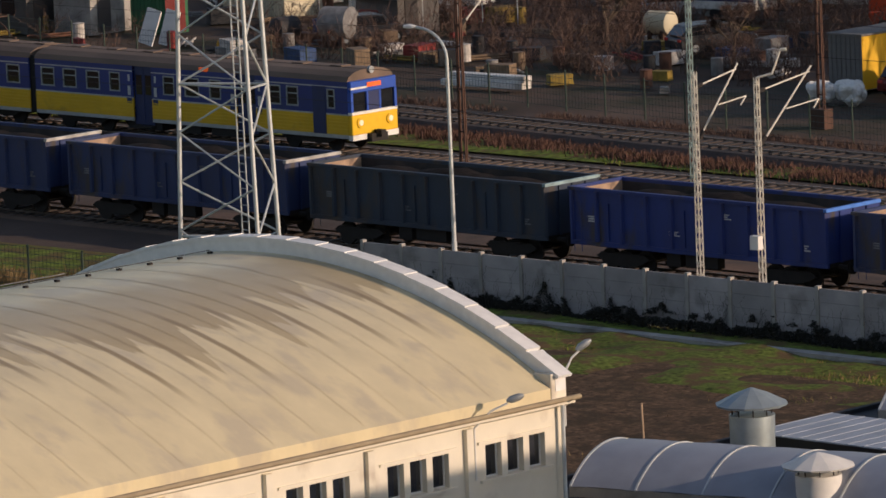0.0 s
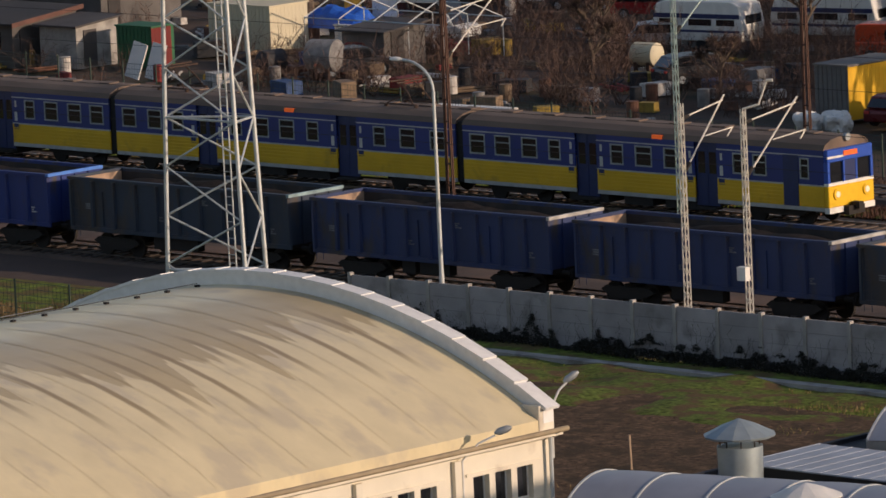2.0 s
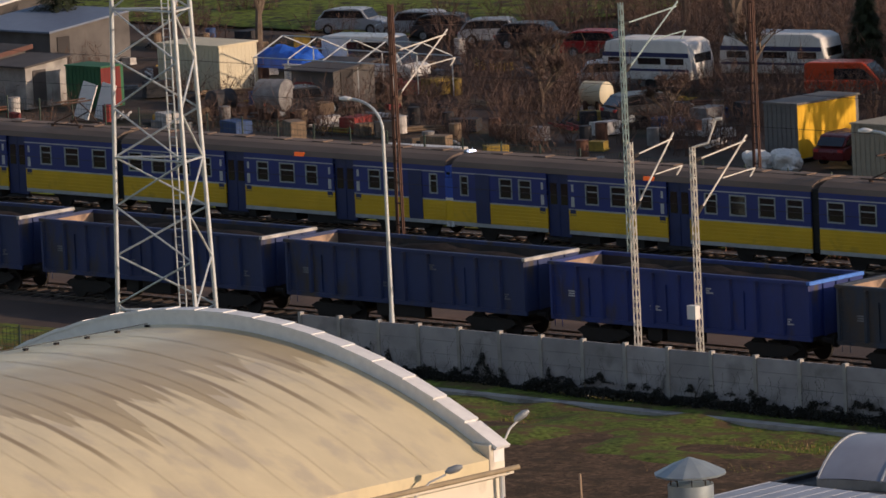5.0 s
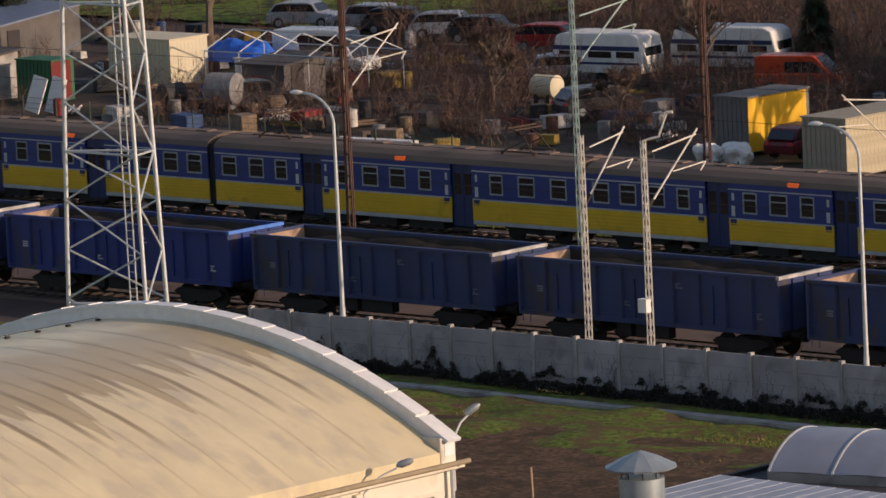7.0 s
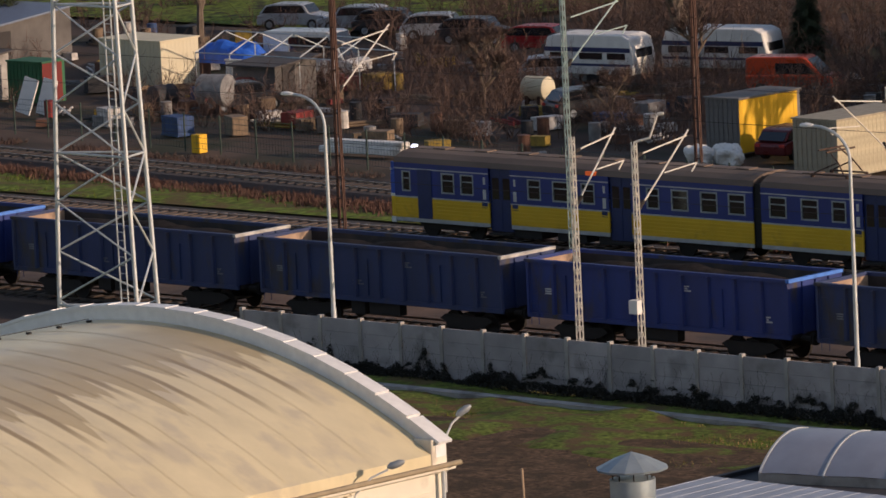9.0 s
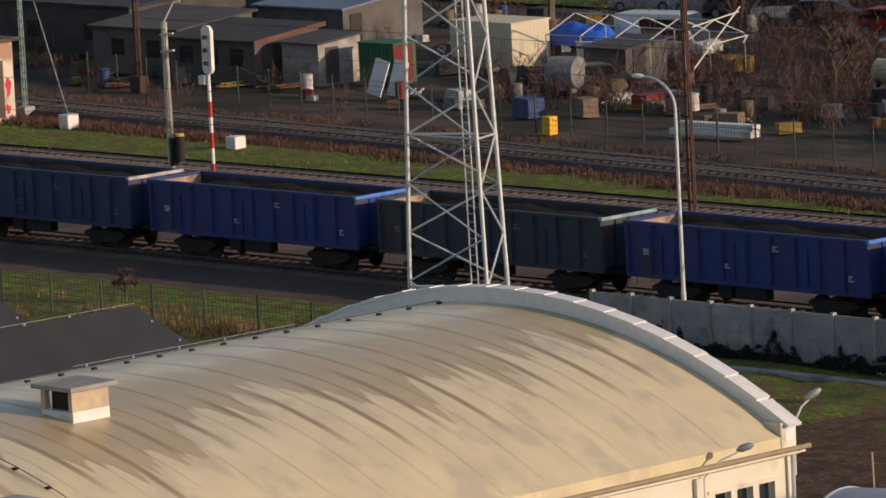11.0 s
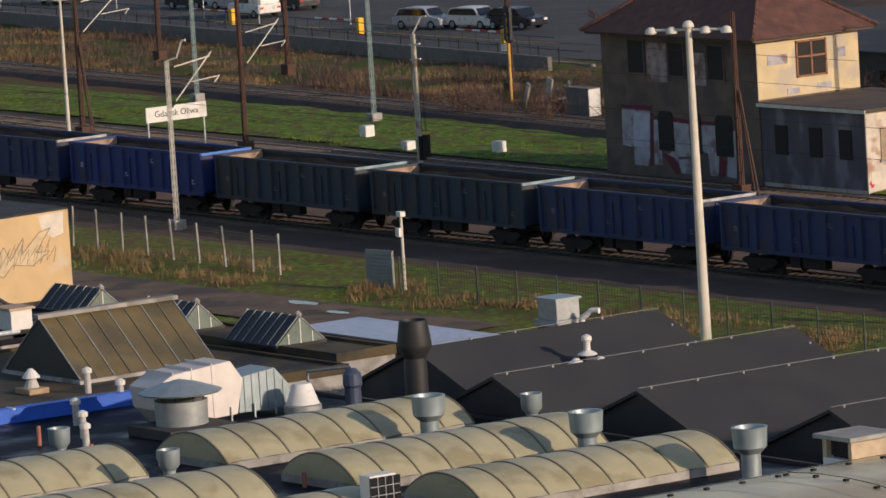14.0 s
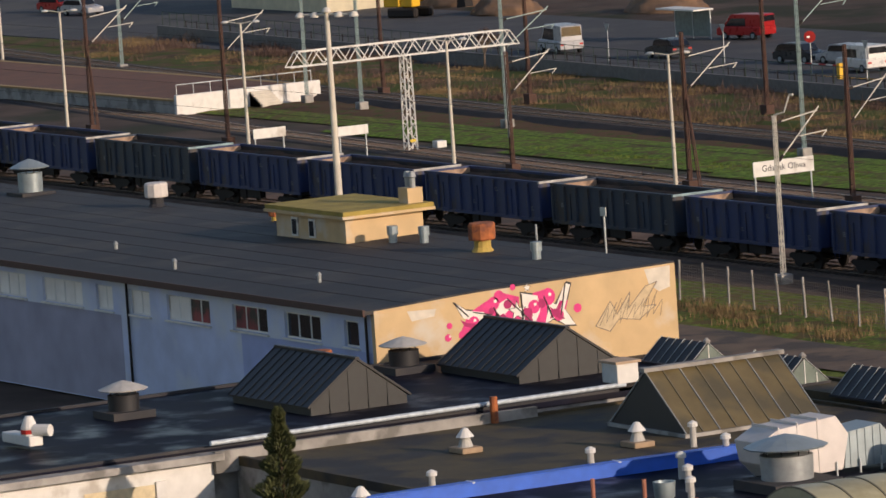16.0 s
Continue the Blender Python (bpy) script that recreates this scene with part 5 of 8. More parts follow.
part("leg", lattice(BM(), 6.1, 0.32, 0.26, 0.6, 0.03, 0.055), M_white, gantry)
bm = BM()
rod(bm, (0, B - 1.0, 0), (0, B - 1.0, 6.1), 0.1, n=8)
part("pipe_leg", bm, M_galv, gantry)
part("warning_tag", bx(BM(), 0.34, 0.36, -0.2, 0.2, 0.5, 0.7), mat("tag_yellow", (0.7, 0.5, 0.03), 0.6), gantry)


def station_sign(x, y, w, h, z, text, label):
    t = thing("station_sign", label, "sign", pose(x, y, 0))
    for q in (0.15, w - 0.15):
        part("post", rod(BM(), (-0.06, q, 0), (-0.06, q, z + h), 0.05, n=8), M_galv, t)
    board = part("board", bx(BM(), -0.02, 0.04, 0, w, z, z + h), M_white, t, "white sign board")
    if text:
        cu = bpy.data.curves.new("lettering", "FONT")
        cu.body, cu.size, cu.align_x, cu.align_y, cu.extrude = text, 0.5, "CENTER", "CENTER", 0.004
        cu.materials.append(M_sblack)
        ob = new("lettering", cu)
        ob.parent = board
        ob.matrix_basis = Matrix.Translation((0.046, w / 2, z + h / 2)) @ Matrix(((0, 0, 1, 0), (1, 0, 0, 0), (0, 1, 0, 0), (0, 0, 0, 1)))
    return t


station_sign(-293.0, 183.4, 4.0, 0.85, 2.18, "Gda\u0144sk Oliwa", "white station name board on two posts")
station_sign(-350.0, 188.0, 2.2, 0.6, 1.55, "", "small blank white sign board on two posts")
station_sign(-360.2, 187.2, 2.4, 0.65, 1.0, "", "low white board beside the track")


def weights(x, y, h, label):
    t = thing("tension_mast", label, "catenary mast", pose(x, y, 0), group="tension masts")
    bm = BM()
    for s in (-0.14, 0.14):
        rod(bm, (s, 0, 0), (s * 0.8, 0, h), 0.075, n=6)
    for k in range(int(h / 0.8)):
        bx(bm, -0.12, 0.12, -0.03, 0.03, 0.4 + 0.8 * k, 0.48 + 0.8 * k)
    part("mast", bm, mat("cream_mast", (0.6, 0.54, 0.44), 0.7, 0.1, other=(0.25, 0.14, 0.08), mix=0.25, mix_scale=1.5), t)
    part("counterweight", rod(BM(), (0.55, 0.1, 0.7), (0.55, 0.1, 1.9), 0.2, n=12), M_under, t)
    part("counterweight", rod(BM(), (0.13, 0.1, 0.5), (0.13, 0.1, 1.8), 0.2, n=10), M_under, t)
    part("weight_cap", rod(BM(), (0.55, 0.1, 1.9), (0.55, 0.1, 2.02), 0.22, n=12), mat("cap_yellow", (0.55, 0.4, 0.04), 0.6), t)
    bm = BM()
    for q in (0.15, 0.5, 0.62):
        rod(bm, (q, 0.1, 1.8), (q * 0.6, 0.1, h - 1.3), 0.012, n=4)
    part("cable", bm, M_under, t)
    bm = BM()
    rod(bm, (0, 0, h), (0.45, 0.25, h + 0.9), 0.04)
    rod(bm, (0.45, 0.25, h + 0.9), (0.75, 0.4, h + 0.95), 0.05)
    for z in (h - 0.6, h - 1.4):
        rod(bm, (-0.3, 0, z), (0.6, 0.0, z + 0.1), 0.05)
    part("top_arm", bm, M_mast_pale, t)
    return t


weights(-216.5, 188.7, 7.2, "twin-channel tension mast with a stack of weights")
weights(-202.6, 164.3, 8.0, "twin-channel tension mast standing beside the freight track")
weights(-274.2, 188.8, 7.3, "rusty twin-channel tension mast with a concrete foot")


def signal(x, y, h, stripes, label, plate=True):
    t = thing("railway_signal", label, "railway signal", pose(x, y, 0), group="railway signals")
    m = 6 if stripes else 1
    for k in range(m):
        z0, z1 = (h * 0.62) * k / m, (h * 0.62) * (k + 1) / m
        part("post_band", rod(BM(), (0, 0, z0), (0, 0, z1), 0.09, n=10), (M_white if k % 2 else M_red) if stripes else M_orange, t)
    part("post_top", rod(BM(), (0, 0, h * 0.62), (0, 0, h - 0.6), 0.08, n=10), M_white if stripes else M_orange, t)
    bm = prism(BM(), [(0.32 * math.sin(a), h - 1.0 + 1.05 * (1 if math.cos(a) > 0 else -1) * 0.78 + 0.32 * math.cos(a)) for a in [2 * math.pi * k / 20 for k in range(20)]], -0.05, 0.14)
    part("signal_board", bm, M_white if stripes else M_black, t, smooth=False)
    bm = BM()
    for k in range(3):
        rod(bm, (0, 0.14, h - 1.6 + 0.6 * k), (0, 0.3, h - 1.6 + 0.6 * k), 0.12, n=10)
        rod(bm, (0.02, -0.06, h - 1.6 + 0.6 * k), (0.02, -0.2, h - 1.6 + 0.6 * k), 0.1, n=10)
    part("lamp_hood", bm, M_black, t)
    bm = BM()
    bx(bm, -0.55, -0.12, -0.15, 0.15, h - 2.6, h - 2.2)
    part("relay_box", bm, M_white, t)
    return t


M_red = mat("signal_red", (0.5, 0.03, 0.02), 0.6)
M_orange = mat("signal_orange", (0.62, 0.32, 0.06), 0.6, var=0.2)
signal(-213.7, 188.8, 7.0, True, "railway signal on a red and white banded post")
signal(-299.3, 212.9, 5.6, False, "railway signal on an orange post")

for x, y, s, h in ((-221.5, 197.2, 0.35, 0.6), (-292.0, 197.5, 0.32, 0.6), (-277.0, 196.0, 0.3, 0.6), (-284.0, 194.8, 0.3, 0.4), (-352.0, 196.5, 0.35, 0.35), (-236.5, 199.5, 0.36, 0.65)):
    solid("cable_box", bx(BM(), -s, s, -s, s, -0.1, h), M_white, "small pale concrete cable box on the grass", "cable box", pose(x, y, 0), "cable boxes", bevel=0.03)

# chain link fence posts beside the freight track, and the green mesh fence
fence = thing("chain_link_fence", "leaning concrete fence posts with sagging wire mesh", "fence", kind="structure")
for k in range(9):
    x = -263.2 + 2.55 * k
    lean_x = (0.25, 0.0, 0.1, -0.1, -0.3, -0.2, -0.35, 0.1, 0.0)[k]
    bm = BM()
    rod(bm, (x, 160.0 - 0.15 * k, -0.2), (x + lean_x * 0.6, 160.0 - 0.15 * k, 2.0), 0.06, n=4)
    part("post", bm, M_concrete, fence)
bm = BM()
for z in [0.15 * i for i in range(1, 13)]:
    rod(bm, (-263.2, 160.0, z), (-242.8, 158.8, z), 0.008, n=3)
for k in range(110):
    x = -263.2 + 20.4 * k / 110
    rod(bm, (x, 160.0 - 1.2 * k / 110, 0.05), (x + 0.3, 160.0 - 1.2 * k / 110, 1.85), 0.006, n=3)
part("wire_mesh", bm, mat("mesh_brown", (0.16, 0.13, 0.1), 0.8), fence)


def mesh_fence(name, x0, x1, y0, y1, h, step, label, wires=7):
    t = thing(name, label, "fence", kind="structure")
    L = x1 - x0
    m = int(L / step)
    for k in range(m + 1):
        f = k / m
        x, y = x0 + L * f, y0 + (y1 - y0) * f
        part("post", rod(BM(), (x, y, -0.1), (x, y, h + 0.1), 0.045, n=6), M_fence_green, t)
    bm = BM()
    for i in range(wires):
        z = 0.1 + (h - 0.1) * i / (wires - 1)
        rod(bm, (x0, y0, z), (x1, y1, z), 0.012, n=3)
    for k in range(int(L / 0.22)):
        f = k * 0.22 / L
        rod(bm, (x0 + L * f, y0 + (y1 - y0) * f, 0.08), (x0 + L * f, y0 + (y1 - y0) * f, h), 0.007, n=3, caps=False)
    tagged(part("wire_mesh", bm, M_fence_green, t), kind="stuff")
    return t


M_fence_green = mat("fence_green", (0.035, 0.06, 0.045), 0.6)
mesh_fence("mesh_fence", -232, -166, 158.2, 156.6, 1.6, 3.1, "dark green wire mesh fence on thin posts")
mesh_fence("mesh_fence", -250, -150, 212.4, 201.3, 1.7, 2.65, "dark green wire mesh fence along the track")
mesh_fence("mesh_fence", -292, -267, 212.0, 208.6, 1.8, 2.6, "dark green wire mesh fence beside the signal box")
t = thing("wooden_post", "thin bare wooden stake in the field", "post", pose(-133.1, 145.0, 0))
part("stake", rod(BM(), (0, 0, -0.2), (-0.05, 0, 1.25), 0.04, n=6), mat("bare_wood", (0.42, 0.3, 0.2), 0.85), t)
t = thing("camera_post", "wooden post with a white camera on top", "camera post", pose(-232.5, 158.8, 0))
part("post", rod(BM(), (0, 0, 0), (0, 0, 3.4), 0.07, n=8), M_pale_pole, t)
part("camera", bx(BM(), -0.18, 0.18, -0.15, 0.15, 3.4, 3.65), M_white, t, bevel=0.02)
part("junction_box", bx(BM(), -0.2, 0.1, -0.22, -0.08, 2.5, 2.9), M_white, t)
t = thing("metal_panel", "leaning grey corrugated metal panel", "metal sheet", pose(-234.2, 158.6, 0, 0, 0, 8))
bm = BM()
for k in range(10):
    bx(bm, -0.9, 0.9, -0.02, 0.03, 0.05 + 0.17 * k, 0.05 + 0.17 * k + 0.14)
part("sheet", bm, M_zinc, t)
part("frame", bx(BM(), -0.92, 0.92, 0.035, 0.08, 0, 1.8), M_concrete, t)
t = thing("speaker_post", "slim galvanised post with a small square sign", "sign post", pose(-272.6, 161.5, 0))
part("post", rod(BM(), (0, 0, 0), (0, 0, 3.7), 0.05, n=8), M_galv, t)
part("sign_plate", bx(BM(), -0.28, 0.28, -0.06, -0.02, 3.5, 3.95), M_galv, t)
for p, q in (((-242.8, 202.0, 8.8), (-236.5, 199.5, 0.6)),):
    solid("guy_wire", rod(BM(), p, q, 0.018, n=5), M_galv, "thin steel guy wire of a mast", "wire")

# muddy lane with puddles between the workshops and the fence
strip("lane", -268, -218, 149.2, 154.3, 0.07, mat("wet_mud", (0.16, 0.105, 0.065), 0.85, var=0.3, scale=0.5, fine=6, bump=0.6, other=(0.07, 0.05, 0.036), mix=0.4, mix_scale=0.4), "muddy brown lane beside the workshops", "lane", rough=0.08)
M_pool = glass_mat("standing_water", (0.02, 0.018, 0.016), 0.05)
for px, py, a, b in ((-232.7, 153.3, 1.2, 0.4), (-228.4, 152.3, 0.9, 0.3)):
    bm = BM()
    ring = [bm.verts.new((a * math.cos(k * math.pi / 12) * (1 + 0.3 * noise.noise(Vector((k * 0.6, px, 0)))), b * math.sin(k * math.pi / 12) * (1 + 0.3 * noise.noise(Vector((k * 0.7, py, 3)))), 0)) for k in range(24)]
    bm.faces.new(ring)
    solid("puddle", bm, M_pool, "flat puddle that mirrors the sky on the lane", "puddle", pose(px, py, 0.135), "puddles on the lane")

# contact wires and feeders
wires = thing("overhead_wires", "thin overhead contact wires and feeders", "overhead wire", kind="structure")
for y, z in ((171.95, 5.5), (171.95, 6.9), (191.5, 5.5), (191.5, 6.9)):
    bm = BM()
    for x in range(-440, -60, 20):
        s0 = 0.0
        rod(bm, (x, y, z), (x + 20, y, z), 0.012, n=3, caps=False)
    part("wire", bm, M_under, wires)

# ---- things on and by the factory roofs ----
M_metal_roof = mat("standing_seam_dark", (0.028, 0.027, 0.028), 0.5, 0.3, var=0.2, scale=1.0)
M_olive = mat("olive_glass", (0.16, 0.125, 0.06), 0.35, 0.0, var=0.2, scale=1.2, other=(0.10, 0.085, 0.05), mix=0.35, mix_scale=0.6)
M_tin = mat("weathered_tin", (0.36, 0.38, 0.38), 0.55, 0.4, var=0.15)
M_cone = mat("grey_cone", (0.5, 0.48, 0.44), 0.7, var=0.12)
M_rustred = mat("orange_rust", (0.42, 0.13, 0.04), 0.85, var=0.35, scale=3, other=(0.2, 0.07, 0.04), mix=0.4, mix_scale=2)


def tent_light(x0, x1, y0, y1, zb, zr, material, label, seams, gable_mat=None, gable_seams=4, wall=0.35, along="x"):
    """A gabled rooflight; ridge along x."""
    t = thing("gabled_rooflight", label, "skylight", group="gabled rooflights")
    yc = (y0 + y1) / 2
    part("curb", bx(BM(), x0, x1, y0, y1, zb, zb + wall), gable_mat or material, t)
    for s, ye in ((-1, y0), (1, y1)):
        bm = BM()
        a = [(x0 - 0.1, ye + s * 0.15, zb + wall - 0.06), (x1 + 0.1, ye + s * 0.15, zb + wall - 0.06), (x1 + 0.1, yc, zr), (x0 - 0.1, yc, zr)]
        lo = [bm.verts.new(p) for p in a]
        hi = [bm.verts.new((p[0], p[1], p[2] + 0.07)) for p in a]
        bm.faces.new(hi)
        bm.faces.new(lo[::-1])
        for i in range(4):
            bm.faces.new((lo[i], lo[(i + 1) % 4], hi[(i + 1) % 4], hi[i]))
        pane = part("pane_slope", bm, material, t)
        for k in range(seams + 1):
            x = x0 - 0.08 + (x1 - x0 + 0.16) * k / seams
            part("glazing_bar", rod(BM(), (x, ye + s * 0.15, zb + wall + 0.03), (x, yc, zr + 0.09), 0.025, n=4), M_tin if gable_mat is None else gable_mat, pane)
    for xe in (x0, x1):
        bm = prism(BM(), [(y0, zb + wall), (yc, zr - 0.02), (y1, zb + wall)], xe - 0.03, xe + 0.03, "x")
        g = part("gable", bm, gable_mat or material, t)
        for k in range(1, gable_seams):
            y = y0 + (y1 - y0) * k / gable_seams
            top = zb + wall + (zr - zb - wall) * (1 - abs(y - yc) / ((y1 - y0) / 2))
            part("gable_seam", bx(BM(), xe + 0.03, xe + 0.06, y - 0.02, y + 0.02, zb + 0.02, top - 0.03), gable_mat or material, g)
    bm = bx(BM(), x0 - 0.12, x1 + 0.12, yc - 0.1, yc + 0.1, zr + 0.02, zr + 0.12)
    part("ridge_cap", bm, M_tin if gable_mat is None else material, t)
    return t


dark_tent = "gabled rooflight clad in black standing seam sheet"
M_gable_dark = mat("grey_sheet_gable", (0.042, 0.043, 0.042), 0.6, 0.2, var=0.15)
tent_light(-224.3, -217.6, 114.8, 119.2, ZR, 5.5, M_metal_roof, dark_tent, 11, M_gable_dark, 5)
tent_light(-224.9, -218.4, 124.9, 129.6, ZR, 5.5, M_metal_roof, dark_tent, 11, M_gable_dark, 5)

# the large slanted rooflight: ridge along y
t = thing("gabled_rooflight", "large slanted rooflight with dirty olive panes", "skylight", pose(-204.3, 122.4, 3.05), group="gabled rooflights")
W, L, Hh = 2.8, 6.1, 2.35
bm = BM()
for k in range(8):
    y0, y1 = L * k / 8 + 0.03, L * (k + 1) / 8 - 0.03
    for s in (-1, 1):
        a = [bm.verts.new(p) for p in ((s * W, y0, 0.15), (s * W, y1, 0.15), (0.0, y1, Hh), (0.0, y0, Hh))]
        bm.faces.new(a)
    part("pane_slope", bm, M_olive, t)
    bm = BM()
bm.free()
for k in range(9):
    y = L * k / 8
    for s in (-1, 1):
        part("glazing_bar", rod(BM(), (s * W, y, 0.17), (0, y, Hh + 0.02), 0.03, n=4), M_steel_dark if k % 2 else M_tin, t)
for y in (0.05, L - 0.05):
    part("gable", prism(BM(), [(-W, 0.1), (0, Hh - 0.03), (W, 0.1)], y - 0.03, y + 0.03), M_gable_dark, t)
part("ridge_cap", bx(BM(), -0.22, 0.22, -0.15, L + 0.15, Hh - 0.02, Hh + 0.14), M_concrete, t, "pale stone ridge cap")
part("curb", bx(BM(), -W - 0.1, W + 0.1, -0.1, L + 0.1, 0, 0.14), M_concrete, t)

M_small_glass = mat("green_wired_glass", (0.16, 0.2, 0.17), 0.3, var=0.2, scale=1.5)
for x0, y0 in ((-204.9, 131.2), (-212.2, 131.2), (-219.9, 131.5)):
    t = thing("gabled_rooflight", "small gabled rooflight with dark panes and white bars", "skylight", pose(x0, y0, 3.3), group="small gabled rooflights")
    L, W, Hh = 3.7, 1.15, 1.15
    for s in (-1, 1):
        bm = prism(BM(), [(1.15 + s * W, 0.1), (1.15, Hh), (1.15, Hh - 0.05), (1.15 + s * (W - 0.06), 0.1)], 0, L, "x")
        sl = part("pane_slope", bm, M_metal_roof, t)
        for k in range(7):
            x = 0.05 + (L - 0.1) * k / 6
            part("glazing_bar", rod(BM(), (x, 1.15 + s * W, 0.13), (x, 1.15, Hh + 0.03), 0.02, n=4), M_tin, sl)
    for x in (0.03, L - 0.03):
        g = part("gable", prism(BM(), [(0.05, 0.1), (1.15, Hh - 0.04), (2.25, 0.1)], x - 0.03, x + 0.03, "x"), M_small_glass, t, "green wired glass gable")
        for k in range(1, 4):
            part("gable_bar", bx(BM(), x + 0.03, x + 0.06, 0.56 * k, 0.56 * k + 0.04, 0.1, Hh - 0.1 - abs(k - 2) * 0.55), M_white, g)
    part("ridge_knob", lathe(BM(), [(0.14, 0), (0.16, 0.08), (0.04, 0.2)], 8, (L - 0.1, 1.15, Hh)), M_concrete, t)
    part("curb", bx(BM(), -0.05, L + 0.05, -0.05, 2.35, 0, 0.1), M_felt, t)


def cowl(x, y, z, r, h, label="round galvanised roof fan with a wide collar", group="roof fans"):
    """A pipe with a wider drum on top."""
    t = thing("roof_fan", label, "roof vent", pose(x, y, z), group=group)
    part("pipe", lathe(BM(), [(r * 0.6, 0), (r * 0.6, h * 0.5), (r * 0.62, h * 0.55)], 16), M_zinc, t, smooth=True)
    part("drum", lathe(BM(), [(r * 0.62, h * 0.5), (r, h * 0.62), (r * 1.06, h * 0.95), (r * 1.1, h), (r * 0.9, h), (r * 0.85, h * 0.9)], 18), M_zinc, t, smooth=True)
    part("flange", lathe(BM(), [(r * 1.1, 0), (r * 1.1, 0.05), (r * 0.7, 0.08)], 12), M_felt, t)
    return t


def hat(x, y, z, r, h, body=None, label="galvanised vent stack with a conical rain hat", cone=None, base=None):
    t = thing("vent_stack", label, "roof vent", pose(x, y, z), group="vent stacks")
    part("pipe_body", lathe(BM(), [(r * 0.66, 0), (r * 0.68, h * 0.62)], 20), body or M_zinc, t, smooth=True)
    bm = BM()
    for k in range(8):
        a = 2 * math.pi * k / 8
        rod(bm, (r * 0.58 * math.cos(a), r * 0.58 * math.sin(a), h * 0.6), (r * 0.58 * math.cos(a), r * 0.58 * math.sin(a), h * 0.8), 0.02, n=4)
    part("strut", bm, M_under, t)
    part("rain_hat", lathe(BM(), [(r * 1.05, h * 0.75), (r * 1.08, h * 0.78), (r * 0.5, h * 0.92), (0.04, h)], 12), cone or M_cone, t, smooth=False)
    if base:
        part("plinth", bx(BM(), -r * 1.0, r * 1.0, -r * 1.0, r * 1.0, 0, base), M_felt, t)
    return t


for x, y in ((-174.3, 119.7), (-173.4, 123.4), (-166.4, 120.6), (-158.8, 121.6), (-181.6, 109.3), (-174.0, 108.9)):
    big = x > -170 or y < 120 and x > -175 and y > 110
    cowl(x, y, ZR, 0.55 if big else 0.36, 1.75 if big else 1.4)
hat(-184.6, 116.2, ZR, 1.4, 1.95, M_tin, "wide sheet metal exhaust with a pyramid hat", M_zinc, 0.35)
hat(-117.1, 132.2, 3.1, 0.98, 2.05, M_zinc, "large zinc vent stack with a conical rain hat", M_zinc)
hat(-110.4, 127.3, 3.1, 0.95, 1.6, M_white, "white vent stack with a conical rain hat", M_white)
hat(-224.4, 109.9, ZR, 0.95, 1.5, M_black, "black vent stack with a pale conical hat", M_cone, 0.3)
hat(-226.4, 124.0, ZR, 0.95, 1.5, M_black, "black vent stack with a pale conical hat", M_cone, 0.3)
hat(-290.0, 137.6, 6.2, 0.95, 1.9, M_zinc, "zinc vent stack with a conical rain hat on a felt roof", M_zinc, 0.2)
for x, y, z in ((-205.76, 115.12, 3.05), (-201.22, 120.05, 3.05), (-192.82, 103.49, ZR)):
    t = thing("roof_ventilator", "small stone plinth vent with a white cone cap", "roof vent", pose(x, y, z), group="small cone vents")
    part("plinth", bx(BM(), -0.55, 0.55, -0.45, 0.45, 0, 0.22), mat("plinth_buff", (0.38, 0.27, 0.17), 0.9), t, bevel=0.03)
    part("pipe", lathe(BM(), [(0.3, 0.22), (0.2, 0.5), (0.2, 0.62)], 12), M_cone, t)
    part("cone_cap", lathe(BM(), [(0.36, 0.6), (0.12, 0.92), (0.03, 0.95)], 12), M_white, t)
for x, y in ((-190.5, 121.0), (-193.8, 113.6), (-199.2, 121.3), (-189.8, 115.0), (-186.9, 113.5), (-192.5, 118.6), (-184.3, 112.0), (-196.6, 108.5)):
    t = thing("vent_pipe", "short white vent pipe with a small cap", "vent pipe", pose(x, y, ZR if x > -195 else 3.05), group="short vent pipes")
    part("pipe", lathe(BM(), [(0.13, 0), (0.13, 0.5), (0.12, 0.8)], 10), M_cone, t)
    part("cap", lathe(BM(), [(0.2, 0.78), (0.2, 0.92), (0.06, 1.0)], 10), M_white, t)
for x, y, h in ((-188.5, 110.5, 0.7), (-186.8, 111.6, 0.7), (-182.0, 110.8, 0.6), (-170.6, 112.0, 0.5)):
    solid("rusty_pipe", rod(BM(), (0, 0, 0), (0, 0, h), 0.08, n=8), mat("pipe_red", (0.4, 0.16, 0.1), 0.8), "short rusty red pipe on a roof", "pipe", pose(x, y, ZR), "rusty pipes")
t = thing("roof_exhaust", "white conical exhaust on a dark round base", "roof vent", pose(-184.4, 121.2, ZR) @ Matrix.Diagonal((0.8, 0.8, 0.82, 1)))
part("base", lathe(BM(), [(0.85, 0), (0.85, 0.45), (0.75, 0.5)], 20), M_tin, t, smooth=True)
part("cone", lathe(BM(), [(0.78, 0.5), (0.72, 0.6), (0.45, 1.35), (0.4, 1.4)], 20), M_white, t, smooth=True)

# big rectangular air duct
duct = thing("air_duct", "bulky pale rectangular air duct with a zinc trunk", "air duct", pose(-185.6, 116.0, ZR))
M_duct = mat("pale_duct", (0.66, 0.61, 0.57), 0.6, 0.1, var=0.08, scale=1.5)
part("elbow", prism(BM(), [(-0.1, 0.75), (-0.25, 1.55), (0.55, 1.95), (3.0, 2.15), (3.5, 1.45), (3.2, 0.2), (0.55, 0.12)], -1.7, 0.0, "x"), M_duct, duct, "pale insulated elbow", bevel=0.02)
